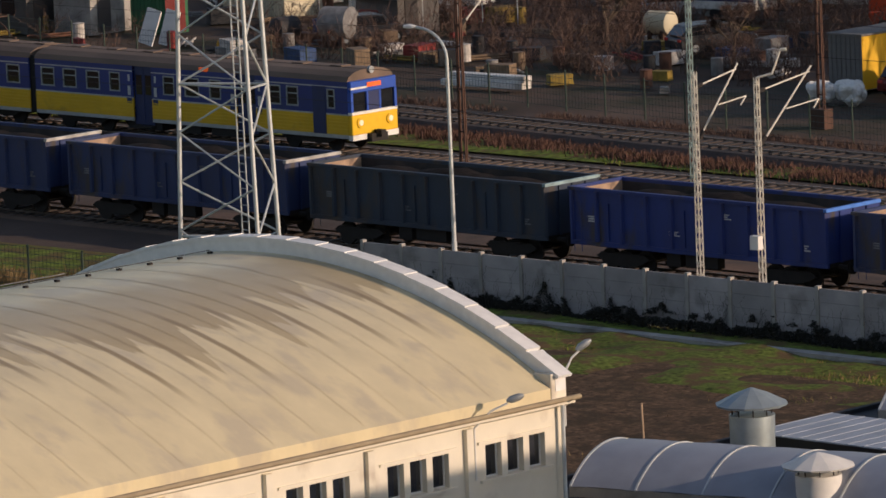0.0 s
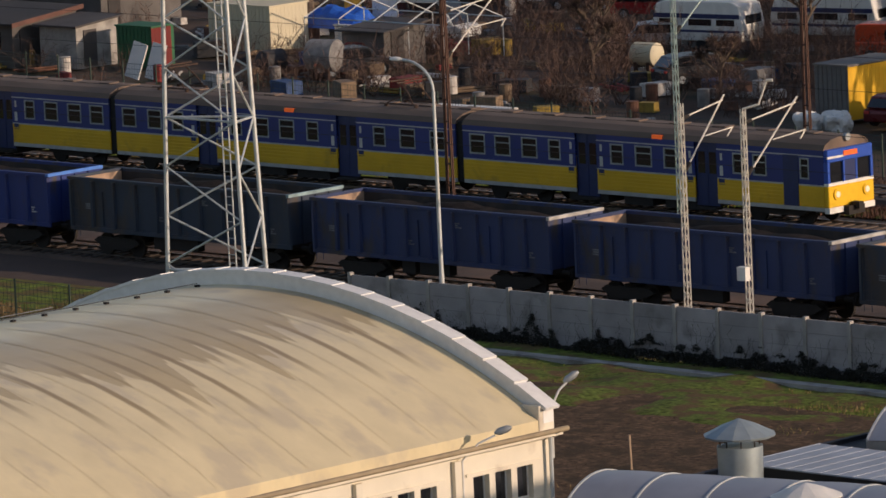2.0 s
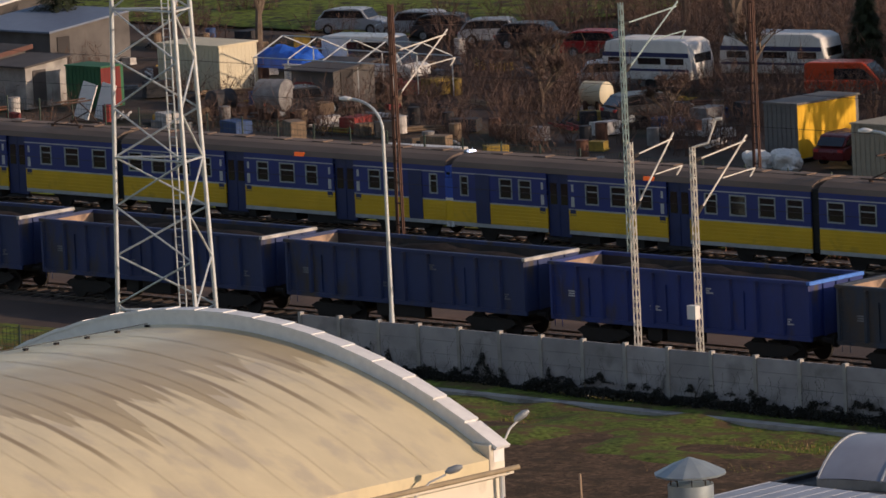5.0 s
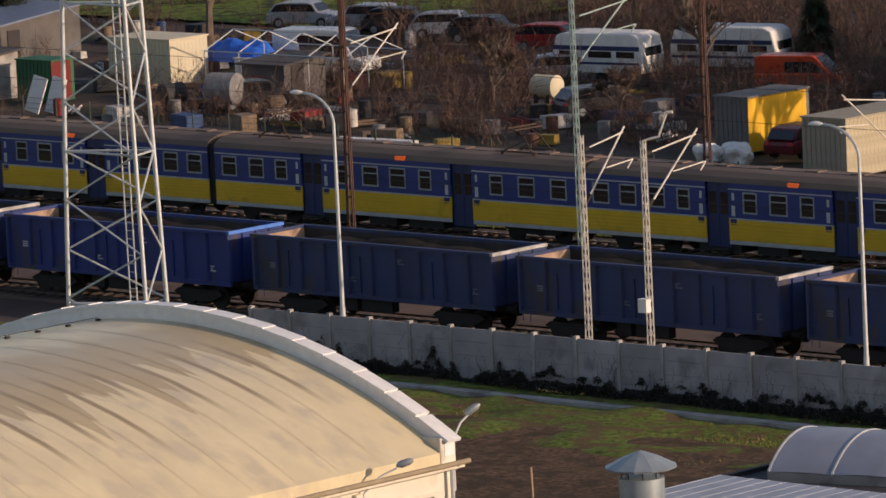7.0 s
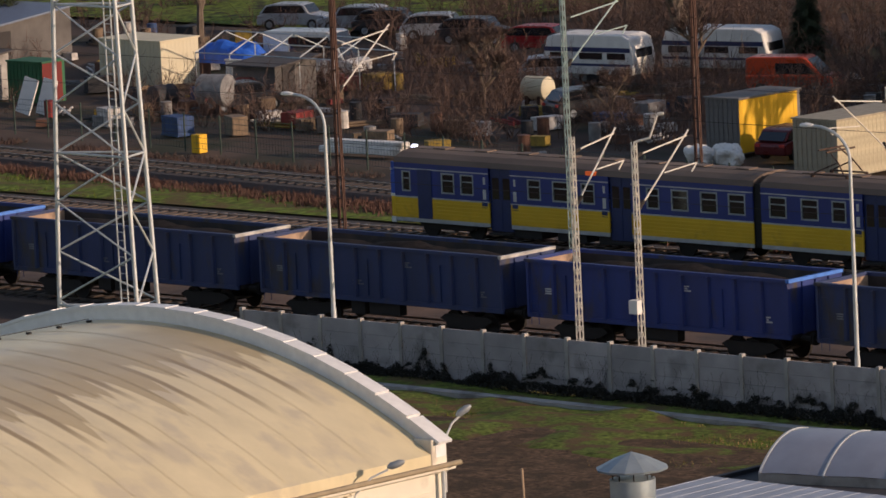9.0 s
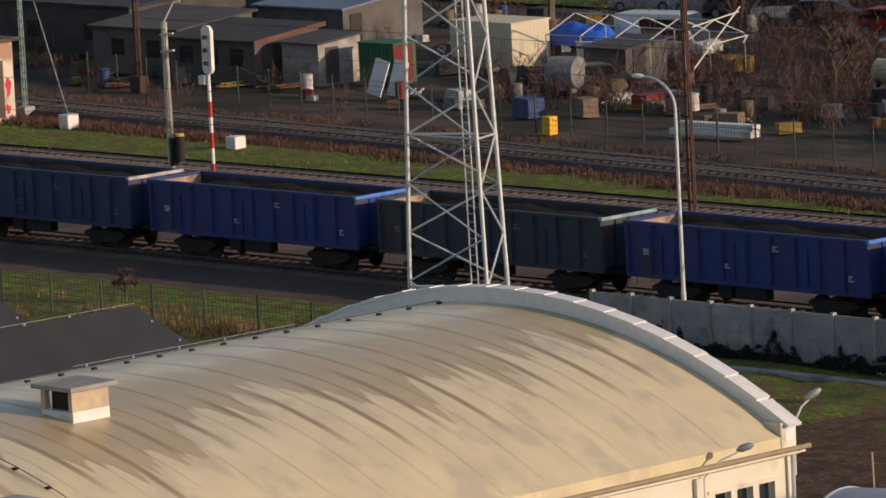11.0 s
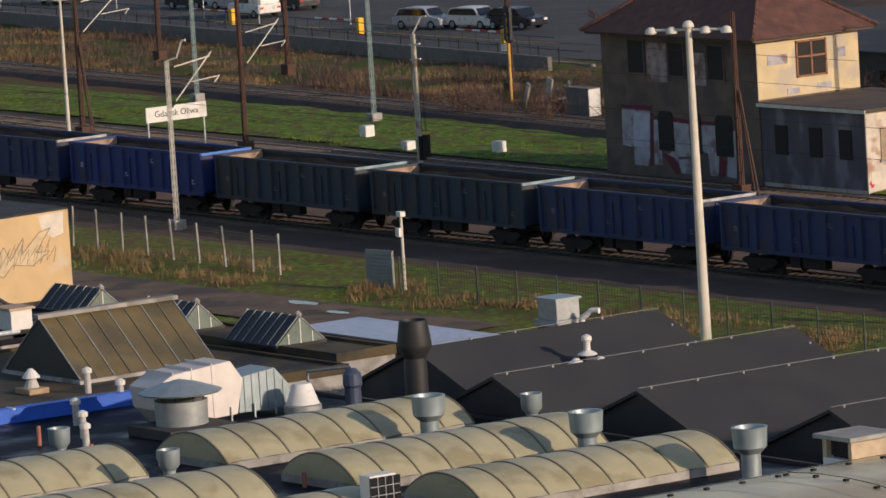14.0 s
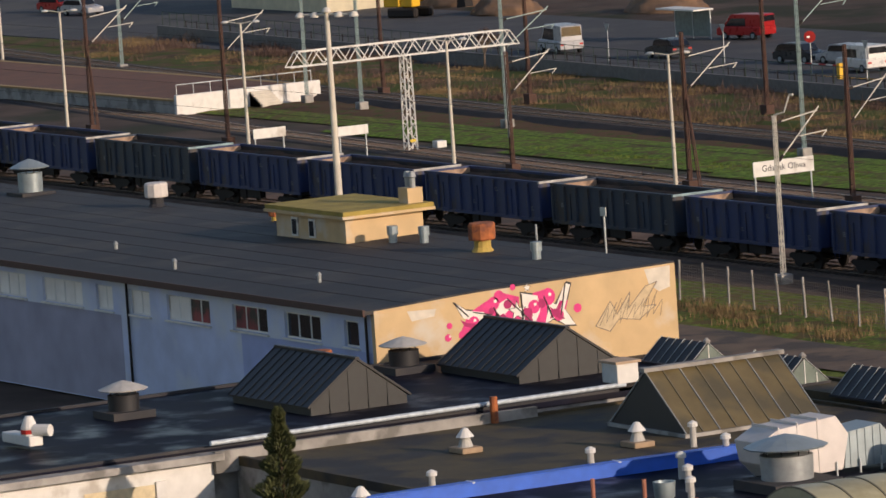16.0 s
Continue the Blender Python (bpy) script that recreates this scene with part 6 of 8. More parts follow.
for q in (0.55, 1.35, 2.2):
    part("flange", bx(BM(), -1.73, 0.025, q - 0.02, q + 0.02, 0.2, 2.0 + 0.08 * q), M_duct, duct)
part("trunk", prism(BM(), [(3.46, 1.5), (4.9, 1.65), (5.5, 0.95), (5.6, 0.2), (3.3, 0.22)], -1.6, -0.05, "x"), M_zinc, duct, "ribbed zinc trunk")
for k in range(6):
    part("rib", bx(BM(), -0.05, -0.015, 3.55 + 0.33 * k, 3.61 + 0.33 * k, 0.24, (1.5, 1.53, 1.57, 1.6, 1.6, 1.2)[k]), M_zinc, duct)
for q in (0.8, 2.9, 3.9, 4.8):
    for x in (-1.4, 0.05):
        part("leg", rod(BM(), (x, q, 0), (x, q, 0.5), 0.04, n=6), M_galv, duct)

# black chimney
t = thing("black_chimney", "round black steel chimney with a bulged head", "chimney", pose(-181.2, 124.0, ZR))
part("pipe", lathe(BM(), [(0.42, 0), (0.42, 1.6), (0.36, 2.4)], 20), M_black, t, smooth=True)
part("head", lathe(BM(), [(0.4, 1.95), (0.6, 2.3), (0.63, 2.45), (0.5, 3.3), (0.46, 3.32), (0.44, 3.1)], 24), M_black, t, smooth=True)
t = thing("flue_pipe", "blue-grey flue with a bracket pipe", "flue pipe", pose(-185.0, 123.8, ZR))
part("flue", lathe(BM(), [(0.3, 0), (0.3, 0.6), (0.36, 0.7), (0.34, 1.1), (0.15, 1.3)], 14), mat("flue_blue", (0.05, 0.07, 0.12), 0.5), t)
part("bracket", rod(rod(BM(), (-2.0, -0.6, 0.1), (-2.0, -0.6, 1.1), 0.05), (-2.0, -0.6, 1.1), (0.0, 0, 1.35), 0.05), M_tin, t)
# pipes on the shingle roofs
t = thing("steel_flue", "polished steel flue on a brick-shaped plinth", "flue pipe", pose(-182.9, 132.8, 3.7) @ Matrix.Diagonal((0.6, 0.6, 0.65, 1)))
part("plinth", bx(BM(), -0.35, 0.35, -0.35, 0.35, 0, 0.9), M_felt, t)
part("flange", lathe(BM(), [(0.62, 0.9), (0.6, 0.96), (0.25, 1.15)], 14), M_white, t)
part("pipe", lathe(BM(), [(0.22, 1.0), (0.22, 1.6), (0.34, 1.75), (0.3, 1.95), (0.12, 2.05)], 14), M_white, t, smooth=True)
for x, y in ((-180.6, 130.6), (-180.2, 131.4)):
    t = thing("vent_mushroom", "small white mushroom vent on a shingle roof", "roof vent", pose(x, y, 4.0), group="mushroom vents")
    part("pipe", lathe(BM(), [(0.14, -0.4), (0.14, 0.4)], 10), M_white, t)
    part("cap", lathe(BM(), [(0.3, 0.38), (0.28, 0.46), (0.08, 0.62)], 12), M_white, t)
t = thing("ventilation_unit", "grey rooftop ventilation unit with a bent white pipe", "ventilation unit", pose(-191.2, 137.6, 3.3) @ Matrix.Diagonal((0.72, 0.72, 0.75, 1)))
part("base", bx(BM(), -0.9, 0.9, -0.8, 0.8, 0, 1.2), M_gable_dark, t, bevel=0.02)
part("collar", bx(BM(), -1.0, 1.0, -0.9, 0.9, 1.2, 1.5), M_tin, t)
part("cabinet", bx(BM(), -0.85, 0.85, -0.75, 0.75, 1.5, 2.5), M_tin, t, bevel=0.02)
part("lid", bx(BM(), -0.95, 0.95, -0.85, 0.85, 2.5, 2.62), M_zinc, t)
bm = BM()
rod(bm, (1.5, 0.4, 0.3), (1.5, 0.4, 1.6), 0.16, n=10)
rod(bm, (1.5, 0.4, 1.55), (2.0, 0.7, 1.95), 0.15, n=10)
rod(bm, (2.0, 0.7, 1.95), (2.4, 0.9, 1.95), 0.15, n=10)
part("bent_pipe", bm, M_white, t)

# pale blue flat roof with a parked van roof behind
t = thing("sheet_shed", "low shed with a pale blue sheet roof", "shed", pose(-205.6, 137.5, 0))
part("walls", bx(BM(), -5.2, 5.2, 0, 4.2, -0.1, 2.4), M_concrete, t)
part("roof_sheet", bx(BM(), -5.5, 5.5, -0.2, 4.4, 2.4, 2.5), mat("blue_white_sheet", (0.5, 0.56, 0.68), 0.5, 0.1), t)
part("coping", bx(BM(), -5.6, 5.6, -0.45, -0.21, 2.3, 2.75), M_felt, t)
t = thing("lorry_body", "pale cream lorry body with ribs", "lorry", pose(-199.0, 144.6, 0))
part("frame", bx(BM(), -2.6, 2.6, -1.1, 1.1, 0.5, 2.2), M_white, t, bevel=0.12)
bm = BM()
for k in range(6):
    bx(bm, -2.3 + 0.8 * k, -1.9 + 0.8 * k, -1.14, -1.1, 1.2, 1.8)
part("window", bm, M_glass, t)
for x in (-1.7, 1.7):
    part("wheel", rod(BM(), (x, -1.12, 0.45), (x, -0.85, 0.45), 0.45, n=16), M_rubber, t)

# ---- on the workshop roofs in front ----
blue = thing("blue_parapet", "bright blue painted parapet between two roofs", "parapet", pose(0, 0, 0))
bm = BM()
prev = None
M_cobalt = mat("cobalt_sheet", (0.02, 0.12, 0.62), 0.45, var=0.12, scale=1.5)
line = [(-193.0, 94.0), (-193.0, 101.0), (-192.9, 108.0), (-192.7, 114.0), (-192.4, 119.8)]
for p, q in zip(line, line[1:]):
    prism_pts = [(p[0] + 0.25, p[1]), (q[0] + 0.25, q[1]), (q[0] - 0.15, q[1]), (p[0] - 0.15, p[1])]
    bm = BM()
    lo = [bm.verts.new((x, y, 3.42)) for x, y in prism_pts]
    hi = [bm.verts.new((x, y, 3.98)) for x, y in prism_pts]
    bm.faces.new(hi)
    for i in range(4):
        bm.faces.new((lo[i], lo[(i + 1) % 4], hi[(i + 1) % 4], hi[i]))
    panel = part("panel", bm, M_cobalt, blue)
    L, a = math.hypot(q[0] - p[0], q[1] - p[1]), math.degrees(math.atan2(q[1] - p[1], q[0] - p[0]))
    part("coping", bx(BM(), 0.01, L - 0.01, -0.31, 0.21, 0, 0.04), M_cobalt, panel, m=pose(p[0], p[1], 3.983, 0, 0, a))
    part("joint_strip", bx(BM(), -0.05, 0.05, -0.33, 0.23, 0.0, 0.06), M_blue_wall, panel, m=pose(p[0], p[1], 3.983, 0, 0, a))
t = thing("roof_pipe", "long silver insulated pipe along a roof edge", "pipe", pose(-212.5, 0, 0))
part("pipe", rod(BM(), (0.1, 107.6, 3.75), (-0.2, 126.5, 3.75), 0.1, n=10), mat("silver_wrap", (0.5, 0.56, 0.6), 0.6, 0.2, var=0.25, scale=4), t, smooth=True)
part("ledge", bx(BM(), 0.18, 0.45, 107.6, 122.0, 2.6, 3.45), M_concrete, t)
solid("rusty_stub", rod(BM(), (0, 0, 0), (0, 0, 1.2), 0.16, n=10), M_rustred, "rusty orange pipe stub at a roof edge", "pipe", pose(-212.0, 120.0, 2.9))
t = thing("roof_cabinet", "small pale cabinet on a roof edge", "cabinet", pose(-213.2, 126.6, ZR))
part("body", bx(BM(), -0.6, 0.6, -0.5, 0.5, 0.3, 1.1), M_white, t, bevel=0.02)
part("cap", bx(BM(), -0.7, 0.7, -0.6, 0.6, 1.1, 1.2), mat("cap_buff", (0.5, 0.36, 0.24), 0.8), t)
part("stand", bx(BM(), -0.5, 0.5, -0.4, 0.4, 0, 0.3), M_under, t)


def rust_vent(x, y, z, s, label):
    t = thing("rusty_ventilator", label, "roof vent", pose(x, y, z), group="drum ventilators")
    m = M_rustred if "rusty" in label else M_duct
    part("neck", lathe(BM(), [(0.6 * s, 0), (0.4 * s, 0.3 * s), (0.4 * s, 0.7 * s)], 12), M_felt if "rusty" not in label else mat("neck_yellow", (0.5, 0.35, 0.08), 0.8), t)
    part("drum", lathe(BM(), [(0.62 * s, 0.65 * s), (0.66 * s, 0.72 * s), (0.66 * s, 1.35 * s), (0.6 * s, 1.45 * s)], 10), m, t)


rust_vent(-241.9, 136.9, 6.15, 0.95, "rusty orange drum ventilator on a felt roof")
rust_vent(-276.8, 138.2, 6.15, 0.9, "pale pink drum ventilator on a felt roof")
rust_vent(-264.2, 138.2, 6.15, 0.5, "small rusty drum ventilator on a felt roof")
rust_vent(-228.0, 120.9, ZR, 0.8, "faded rusty red drum ventilator beside a wall")
t = thing("chimney_stack", "small ochre chimney with dark pots on a cabin roof", "chimney", pose(-251.9, 138.9, 7.66))
part("stack", bx(BM(), -0.45, 0.45, -0.4, 0.4, 0, 0.75), M_ochre, t)
for q in (-0.2, 0.25):
    part("pot", lathe(BM(), [(0.14, 0.75), (0.14, 1.2), (0.2, 1.25), (0.12, 1.5)], 10, (q, 0, 0)), M_tin, t)
for x, y, h in ((-249.5, 136.5, 0.9), (-236.6, 136.6, 0.9), (-247.8, 137.2, 0.9)):
    t = thing("vent_pipe", "galvanised vent pipe on a felt roof", "vent pipe", pose(x, y, 6.1), group="short vent pipes")
    part("pipe", lathe(BM(), [(0.2, 0), (0.2, h * 0.6)], 12), M_zinc, t)
    part("cap", lathe(BM(), [(0.26, h * 0.55), (0.26, h), (0.2, h)], 12), M_zinc, t)
solid("roof_aerial", rod(BM(), (0, 0, 0), (0, 0, 1.6), 0.05, n=8), M_tin, "thin grey aerial mast on a felt roof", "aerial", pose(-237.2, 137.0, 6.1))
for x, y in ((-262.0, 128.5), (-240.0, 127.5), (-252.0, 126.5)):
    solid("roof_stub", lathe(BM(), [(0.09, 0), (0.09, 0.35), (0.14, 0.37), (0.05, 0.5)], 8), M_tin, "little mushroom breather on a felt roof", "vent pipe", pose(x, y, 5.95), "roof breathers")
# red and white warning beacon on a beam
t = thing("roof_fan_unit", "white beam with a red and white fan casing", "fan", pose(-219.6, 103.2, ZR))
part("beam", bx(BM(), -1.6, 0.9, -0.3, 0.3, 0.15, 0.55), M_white, t, bevel=0.04)
part("casing", lathe(BM(), [(0.34, 0.55), (0.34, 0.85), (0.22, 1.15), (0.14, 1.3)], 14, (0.35, 0, 0)), M_white, t)
part("red_band", lathe(BM(), [(0.36, 0.62), (0.36, 0.78)], 14, (0.35, 0, 0)), M_red, t)
part("snout", rod(BM(), (0.6, 0.1, 0.75), (1.2, 0.5, 0.75), 0.24, n=14), M_white, t)
# lower front house with a garage opening, and a conifer
t = thing("front_house", "low pale house with a lit doorway under a dark roof edge", "house", pose(-212.6, 97.0, 0))
part("wall", bx(BM(), 0, 0.3, 0, 10.6, -0.1, 3.1), M_white, t)
part("roof_edge", bx(BM(), -0.4, 0.75, -0.2, 10.9, 3.12, 3.4), M_concrete, t)
part("doorway", bx(BM(), 0.31, 0.36, 5.0, 8.0, 0, 2.5), mat("cream_door", (0.7, 0.58, 0.36), 0.7), t)
part("door_frame", bx(BM(), 0.3, 0.42, 8.05, 8.5, 0, 2.6), M_white, t)
tree = thing("conifer", "slim dark green columnar conifer", "conifer", pose(-204.3, 106.4, 0.0))
part("trunk", rod(BM(), (0, 0, 0), (0, 0, 4.8), 0.12, 0.03), M_brown, tree)
rng = random.Random(4)
vs, fs = [], []
for k in range(12000):
    z = 0.3 + 5.6 * rng.random() ** 1.25
    f = (z - 0.3) / 5.6
    rmax = 2.0 * (1 - f) ** 0.75 * (0.75 + 0.25 * math.sin(z * 7 + 3 * noise.noise(Vector((0, 0, z)))))
    a = rng.uniform(0, 2 * math.pi)
    r = rmax * math.sqrt(rng.uniform(0.35, 1.0)) * (0.8 + 0.35 * noise.noise(Vector((math.cos(a) * 2, math.sin(a) * 2, z * 2))))
    p = Vector((r * math.cos(a), r * math.sin(a), z))
    d = Vector((math.cos(a), math.sin(a), rng.uniform(0.6, 1.6))).normalized() * rng.uniform(0.12, 0.24)
    s = d.cross(Vector((rng.uniform(-1, 1), rng.uniform(-1, 1), 0.2))).normalized() * rng.uniform(0.025, 0.05)
    n0 = len(vs)
    vs += [p - s, p + s, p + d]
    fs.append((n0, n0 + 1, n0 + 2))
me = bpy.data.meshes.new("foliage")
me.from_pydata([tuple(v) for v in vs], [], fs)
me.materials.append(mat("conifer_green", (0.085, 0.095, 0.03), 0.8, var=0.4, scale=4))
ob = new("foliage", me)
ob.parent = tree

# lamps on the hangar
def wall_lamp(x, y, z, dx, dy):
    t = thing("wall_lamp", "grey street lamp on a curved wall bracket", "wall lamp", pose(x, y, z), group="hangar lamps")
    bm = BM()
    rod(bm, (0, 0, -1.4), (0, 0, 0.0), 0.03)
    rod(bm, (0, 0, 0), (dx * 0.4, dy * 0.4, 0.45), 0.03)
    rod(bm, (dx * 0.4, dy * 0.4, 0.45), (dx * 0.8, dy * 0.8, 0.65), 0.03)
    part("bracket", bm, M_white, t)
    bm = BM()
    lathe(bm, [(0.03, -0.24), (0.1, -0.12), (0.1, 0.12), (0.04, 0.25)], 10)
    q = Vector((dx, dy, 0.35)).to_track_quat("Z", "Y").to_matrix().to_4x4()
    part("lamp_head", bm, M_tin, t, smooth=True, m=Matrix.Translation((dx * 0.98, dy * 0.98, 0.78)) @ q)
    return t


wall_lamp(WX + 0.15, 116.7, 6.75, 0.85, 0.75)
wall_lamp(WX - 0.1, 120.5, 7.6, 0.35, 0.45)

# solar panel, small box vents beside the hangar
t = thing("solar_panel", "white cabinet with a small tilted solar panel", "solar panel", pose(-161.6, 109.0, ZR))
part("cabinet", bx(BM(), -0.5, 0.1, -0.5, 0.5, 0, 1.7), M_white, t)
pn = part("panel", bx(BM(), 0.12, 0.18, -0.55, 0.6, 0.2, 1.65), M_glass, t)
bm = BM()
for k in range(1, 4):
    bx(bm, 0.18, 0.19, -0.55 + 0.29 * k - 0.01, -0.55 + 0.29 * k + 0.01, 0.2, 1.65)
for k in range(1, 5):
    bx(bm, 0.18, 0.19, -0.55, 0.6, 0.2 + 0.29 * k - 0.01, 0.2 + 0.29 * k + 0.01)
part("grid", bm, M_frame, pn)
t = thing("roof_hatch", "white vent and pyramid dome between two roofs", "roof vent", pose(-137.6, 109.5, 6.2))
part("box", bx(BM(), -0.9, 0.6, -0.5, 0.5, -2.7, 0.3), M_white, t)
part("pipe", lathe(BM(), [(0.25, 0.3), (0.25, 0.85), (0.32, 0.9)], 12), M_white, t)
part("dome", prism(BM(), [(1.0, 0.1), (2.0, 0.55), (3.0, 0.1)], -0.9, 0.9), M_white, t)

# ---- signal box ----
# tower plaster: the shade of the south side is mixed into this brown
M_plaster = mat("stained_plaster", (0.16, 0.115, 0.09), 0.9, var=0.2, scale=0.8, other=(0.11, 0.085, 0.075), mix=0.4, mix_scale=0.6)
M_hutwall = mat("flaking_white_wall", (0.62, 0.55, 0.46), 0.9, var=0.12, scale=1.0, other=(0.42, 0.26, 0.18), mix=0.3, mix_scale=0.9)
M_tile = mat("brown_roof_tile", (0.13, 0.06, 0.045), 0.85, var=0.3, scale=1.5, fine=12, bump=0.5)
M_board = mat("window_board", (0.36, 0.27, 0.17), 0.85, var=0.15)
M_hutroof = mat("hut_felt", (0.10, 0.075, 0.06), 0.9, var=0.3, scale=0.6)
tower = thing("signal_box", "derelict two storey signal box with a hipped tile roof", "signal box")
TX0, TX1, TY0, TY1, TZ = -264.2, -250.9, 193.9, 200.6, 7.35
main = part("wall_shell", bx(BM(), TX0, TX1, TY0, TY1, -0.2, TZ), M_plaster, tower, "stained brown plaster walls, shade put into the colour")
bm = BM()
o = 0.75
base = [(TX0 - o, TY0 - o), (TX1 + o, TY0 - o), (TX1 + o, TY1 + o), (TX0 - o, TY1 + o)]
yc = (TY0 + TY1) / 2
ridge = [(TX0 + 3.6, yc), (TX1 - 3.6, yc)]
lo = [bm.verts.new((x, y, TZ)) for x, y in base]
up = [bm.verts.new((x, y, TZ + 3.0)) for x, y in ridge]
for f in ((lo[0], lo[1], up[1], up[0]), (lo[1], lo[2], up[1]), (lo[2], lo[3], up[0], up[1]), (lo[3], lo[0], up[0])):
    bm.faces.new(f)
bm.faces.new(lo[::-1])
part("roof", bm, M_tile, tower, "hipped roof of brown tiles")
bm = BM()
for a, b in ((lo_i, up_i) for lo_i, up_i in (((TX0 - o, TY0 - o), ridge[0]), ((TX1 + o, TY0 - o), ridge[1]), ((TX1 + o, TY1 + o), ridge[1]))):
    for k in range(14):
        f0, f1 = k / 14, (k + 0.85) / 14
        P = lambda f: (a[0] + (b[0] - a[0]) * f, a[1] + (b[1] - a[1]) * f, TZ + 3.0 * f + 0.06)
        rod(bm, P(f0), P(f1), 0.11, n=6)
part("hip_tile", bm, M_tile, tower)
part("eaves_board", bx(BM(), TX0 - 0.6, TX1 + 0.6, TY0 - 0.6, TY1 + 0.6, TZ - 0.14, TZ - 0.01), M_hutroof, tower)


def opening(parent, x0, x1, z0, z1, y, m, frame_m=None, name="window"):
    w = part(name, bx(BM(), x0, x1, y - 0.05, y + 0.02, z0, z1), m, parent)
    if frame_m:
        bm = BM()
        for a in ((x0 - 0.08, x1 + 0.08, z0 - 0.1, z0), (x0 - 0.08, x1 + 0.08, z1, z1 + 0.08), (x0 - 0.08, x0, z0, z1), (x1, x1 + 0.08, z0, z1)):
            bx(bm, a[0], a[1], y - 0.09, y + 0.01, a[2], a[3])
        part("frame", bm, frame_m, w)
    return w


for x0, x1, z0, z1 in [(-261.75, -260.41, 5.22, 6.93), (-258.24, -256.98, 5.2, 6.9), (-254.9, -253.61, 5.14, 6.87)]:
    opening(main, x0, x1, z0, z1, TY0, M_under, M_plaster)
M_flaking = mat("flaking_board", (0.36, 0.28, 0.27), 0.85, var=0.3, scale=2.0, other=(0.2, 0.13, 0.11), mix=0.4, mix_scale=1.5)
for x0, x1, z0, z1 in [(-260.17, -258.46, 4.81, 6.84), (-256.31, -255.15, 4.77, 6.46)]:
    opening(main, x0, x1, z0, z1, TY0, M_flaking, None, "board")
M_pale_spray = mat("pale_spray", (0.42, 0.40, 0.44), 0.8, var=0.2, scale=1.5, other=(0.24, 0.17, 0.17), mix=0.3, mix_scale=1.2)
M_spray_dark = mat("spray_maroon", (0.14, 0.025, 0.035), 0.8, var=0.3, scale=3)


def wall_paint(name, pts, proud, m):
    """A flat painted shape on the south wall."""
    return part(name, prism(BM(), pts, TY0 - proud, TY0 + 0.01), m, main)


for pts in [[(-262.64, 3.29), (-260.14, 3.25), (-260.21, 1.3), (-260.61, 0.32), (-261.74, 0.32), (-261.76, 1.23), (-262.73, 1.34)], [(-259.95, 2.84), (-259.34, 2.77), (-259.36, 1.03), (-259.32, 0.42), (-260.03, 0.44)], [(-258.23, 2.76), (-256.87, 2.7), (-256.88, 1.0), (-257.95, 0.95), (-258.28, 0.16), (-259.07, 0.89), (-258.38, 1.24)], [(-257.96, 0.8), (-256.79, 0.89), (-256.87, 0.08), (-257.73, 0.1)], [(-255.81, 2.72), (-254.51, 2.72), (-254.46, 1.13), (-254.61, 0.11), (-255.26, 0.1), (-255.35, 1.23), (-255.89, 1.36)], [(-253.55, 2.39), (-252.89, 2.55), (-253.07, 0.05), (-253.86, 0.12)]]:
    wall_paint("sprayed_letter", pts, 0.012, M_pale_spray)
wall_paint("sprayed_block", [(-261.67, 3.1), (-260.18, 3.07), (-260.46, 1.32), (-261.75, 1.32)], 0.018, mat("bright_spray", (0.5, 0.5, 0.58), 0.8, var=0.15, scale=2))
for pts in [[(-262.69, 3.49), (-259.99, 3.52), (-260.01, 3.25), (-262.69, 3.27)], [(-260.17, 3.24), (-259.88, 3.02), (-260.14, 0.37), (-260.4, 0.36)], [(-259.88, 3.02), (-259.27, 2.97), (-259.29, 2.77), (-259.9, 2.81)], [(-258.3, 3.0), (-256.74, 2.92), (-256.77, 2.7), (-258.28, 2.76)], [(-255.84, 2.93), (-254.44, 2.93), (-254.46, 2.72), (-255.86, 2.71)], [(-259.3, 1.11), (-258.21, 0.86), (-257.78, 0.03), (-258.17, 0.01), (-259.22, 0.89)], [(-254.41, 1.13), (-253.81, 0.93), (-254.14, 0.07), (-254.51, 0.08)]]:
    wall_paint("spray_outline", pts, 0.022, M_spray_dark)
for x0, x1, z0, z1 in [(-259.5, -258.22, 1.21, 3.3), (-256.59, -255.82, 1.18, 3.35), (-254.61, -253.16, 1.15, 3.3)]:
    w = part("arched_window", prism(BM(), [(x0, z0), (x1, z0), (x1, z1 - 0.25), (x1 - 0.2, z1), (x0 + 0.2, z1), (x0, z1 - 0.25)], TY0 - 0.05, TY0 + 0.01), M_under, main)


def face_x(parent, x, y0, y1, z0, z1, m, name, d=0.05):
    return part(name, bx(BM(), x - 0.02, x + d, y0, y1, z0, z1), m, parent)


# sunward upper face: sunlight painted as a paler, warmer plaster
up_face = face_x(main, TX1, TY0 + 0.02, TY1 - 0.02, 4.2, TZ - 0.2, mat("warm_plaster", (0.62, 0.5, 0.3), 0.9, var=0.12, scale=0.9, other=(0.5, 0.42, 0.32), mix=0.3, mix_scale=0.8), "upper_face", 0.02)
face_x(up_face, TX1, 196.5, 198.4, 5.2, 6.9, M_under, "window")
bm = BM()
for y in (196.45, 197.4, 198.35):
    bx(bm, TX1 + 0.05, TX1 + 0.09, y, y + 0.1, 5.1, 7.0)
for z in (5.1, 6.1, 6.9):
    bx(bm, TX1 + 0.05, TX1 + 0.09, 196.45, 198.45, z, z + 0.1)
part("window_frame", bm, mat("rusty_frame", (0.28, 0.13, 0.07), 0.8), up_face)
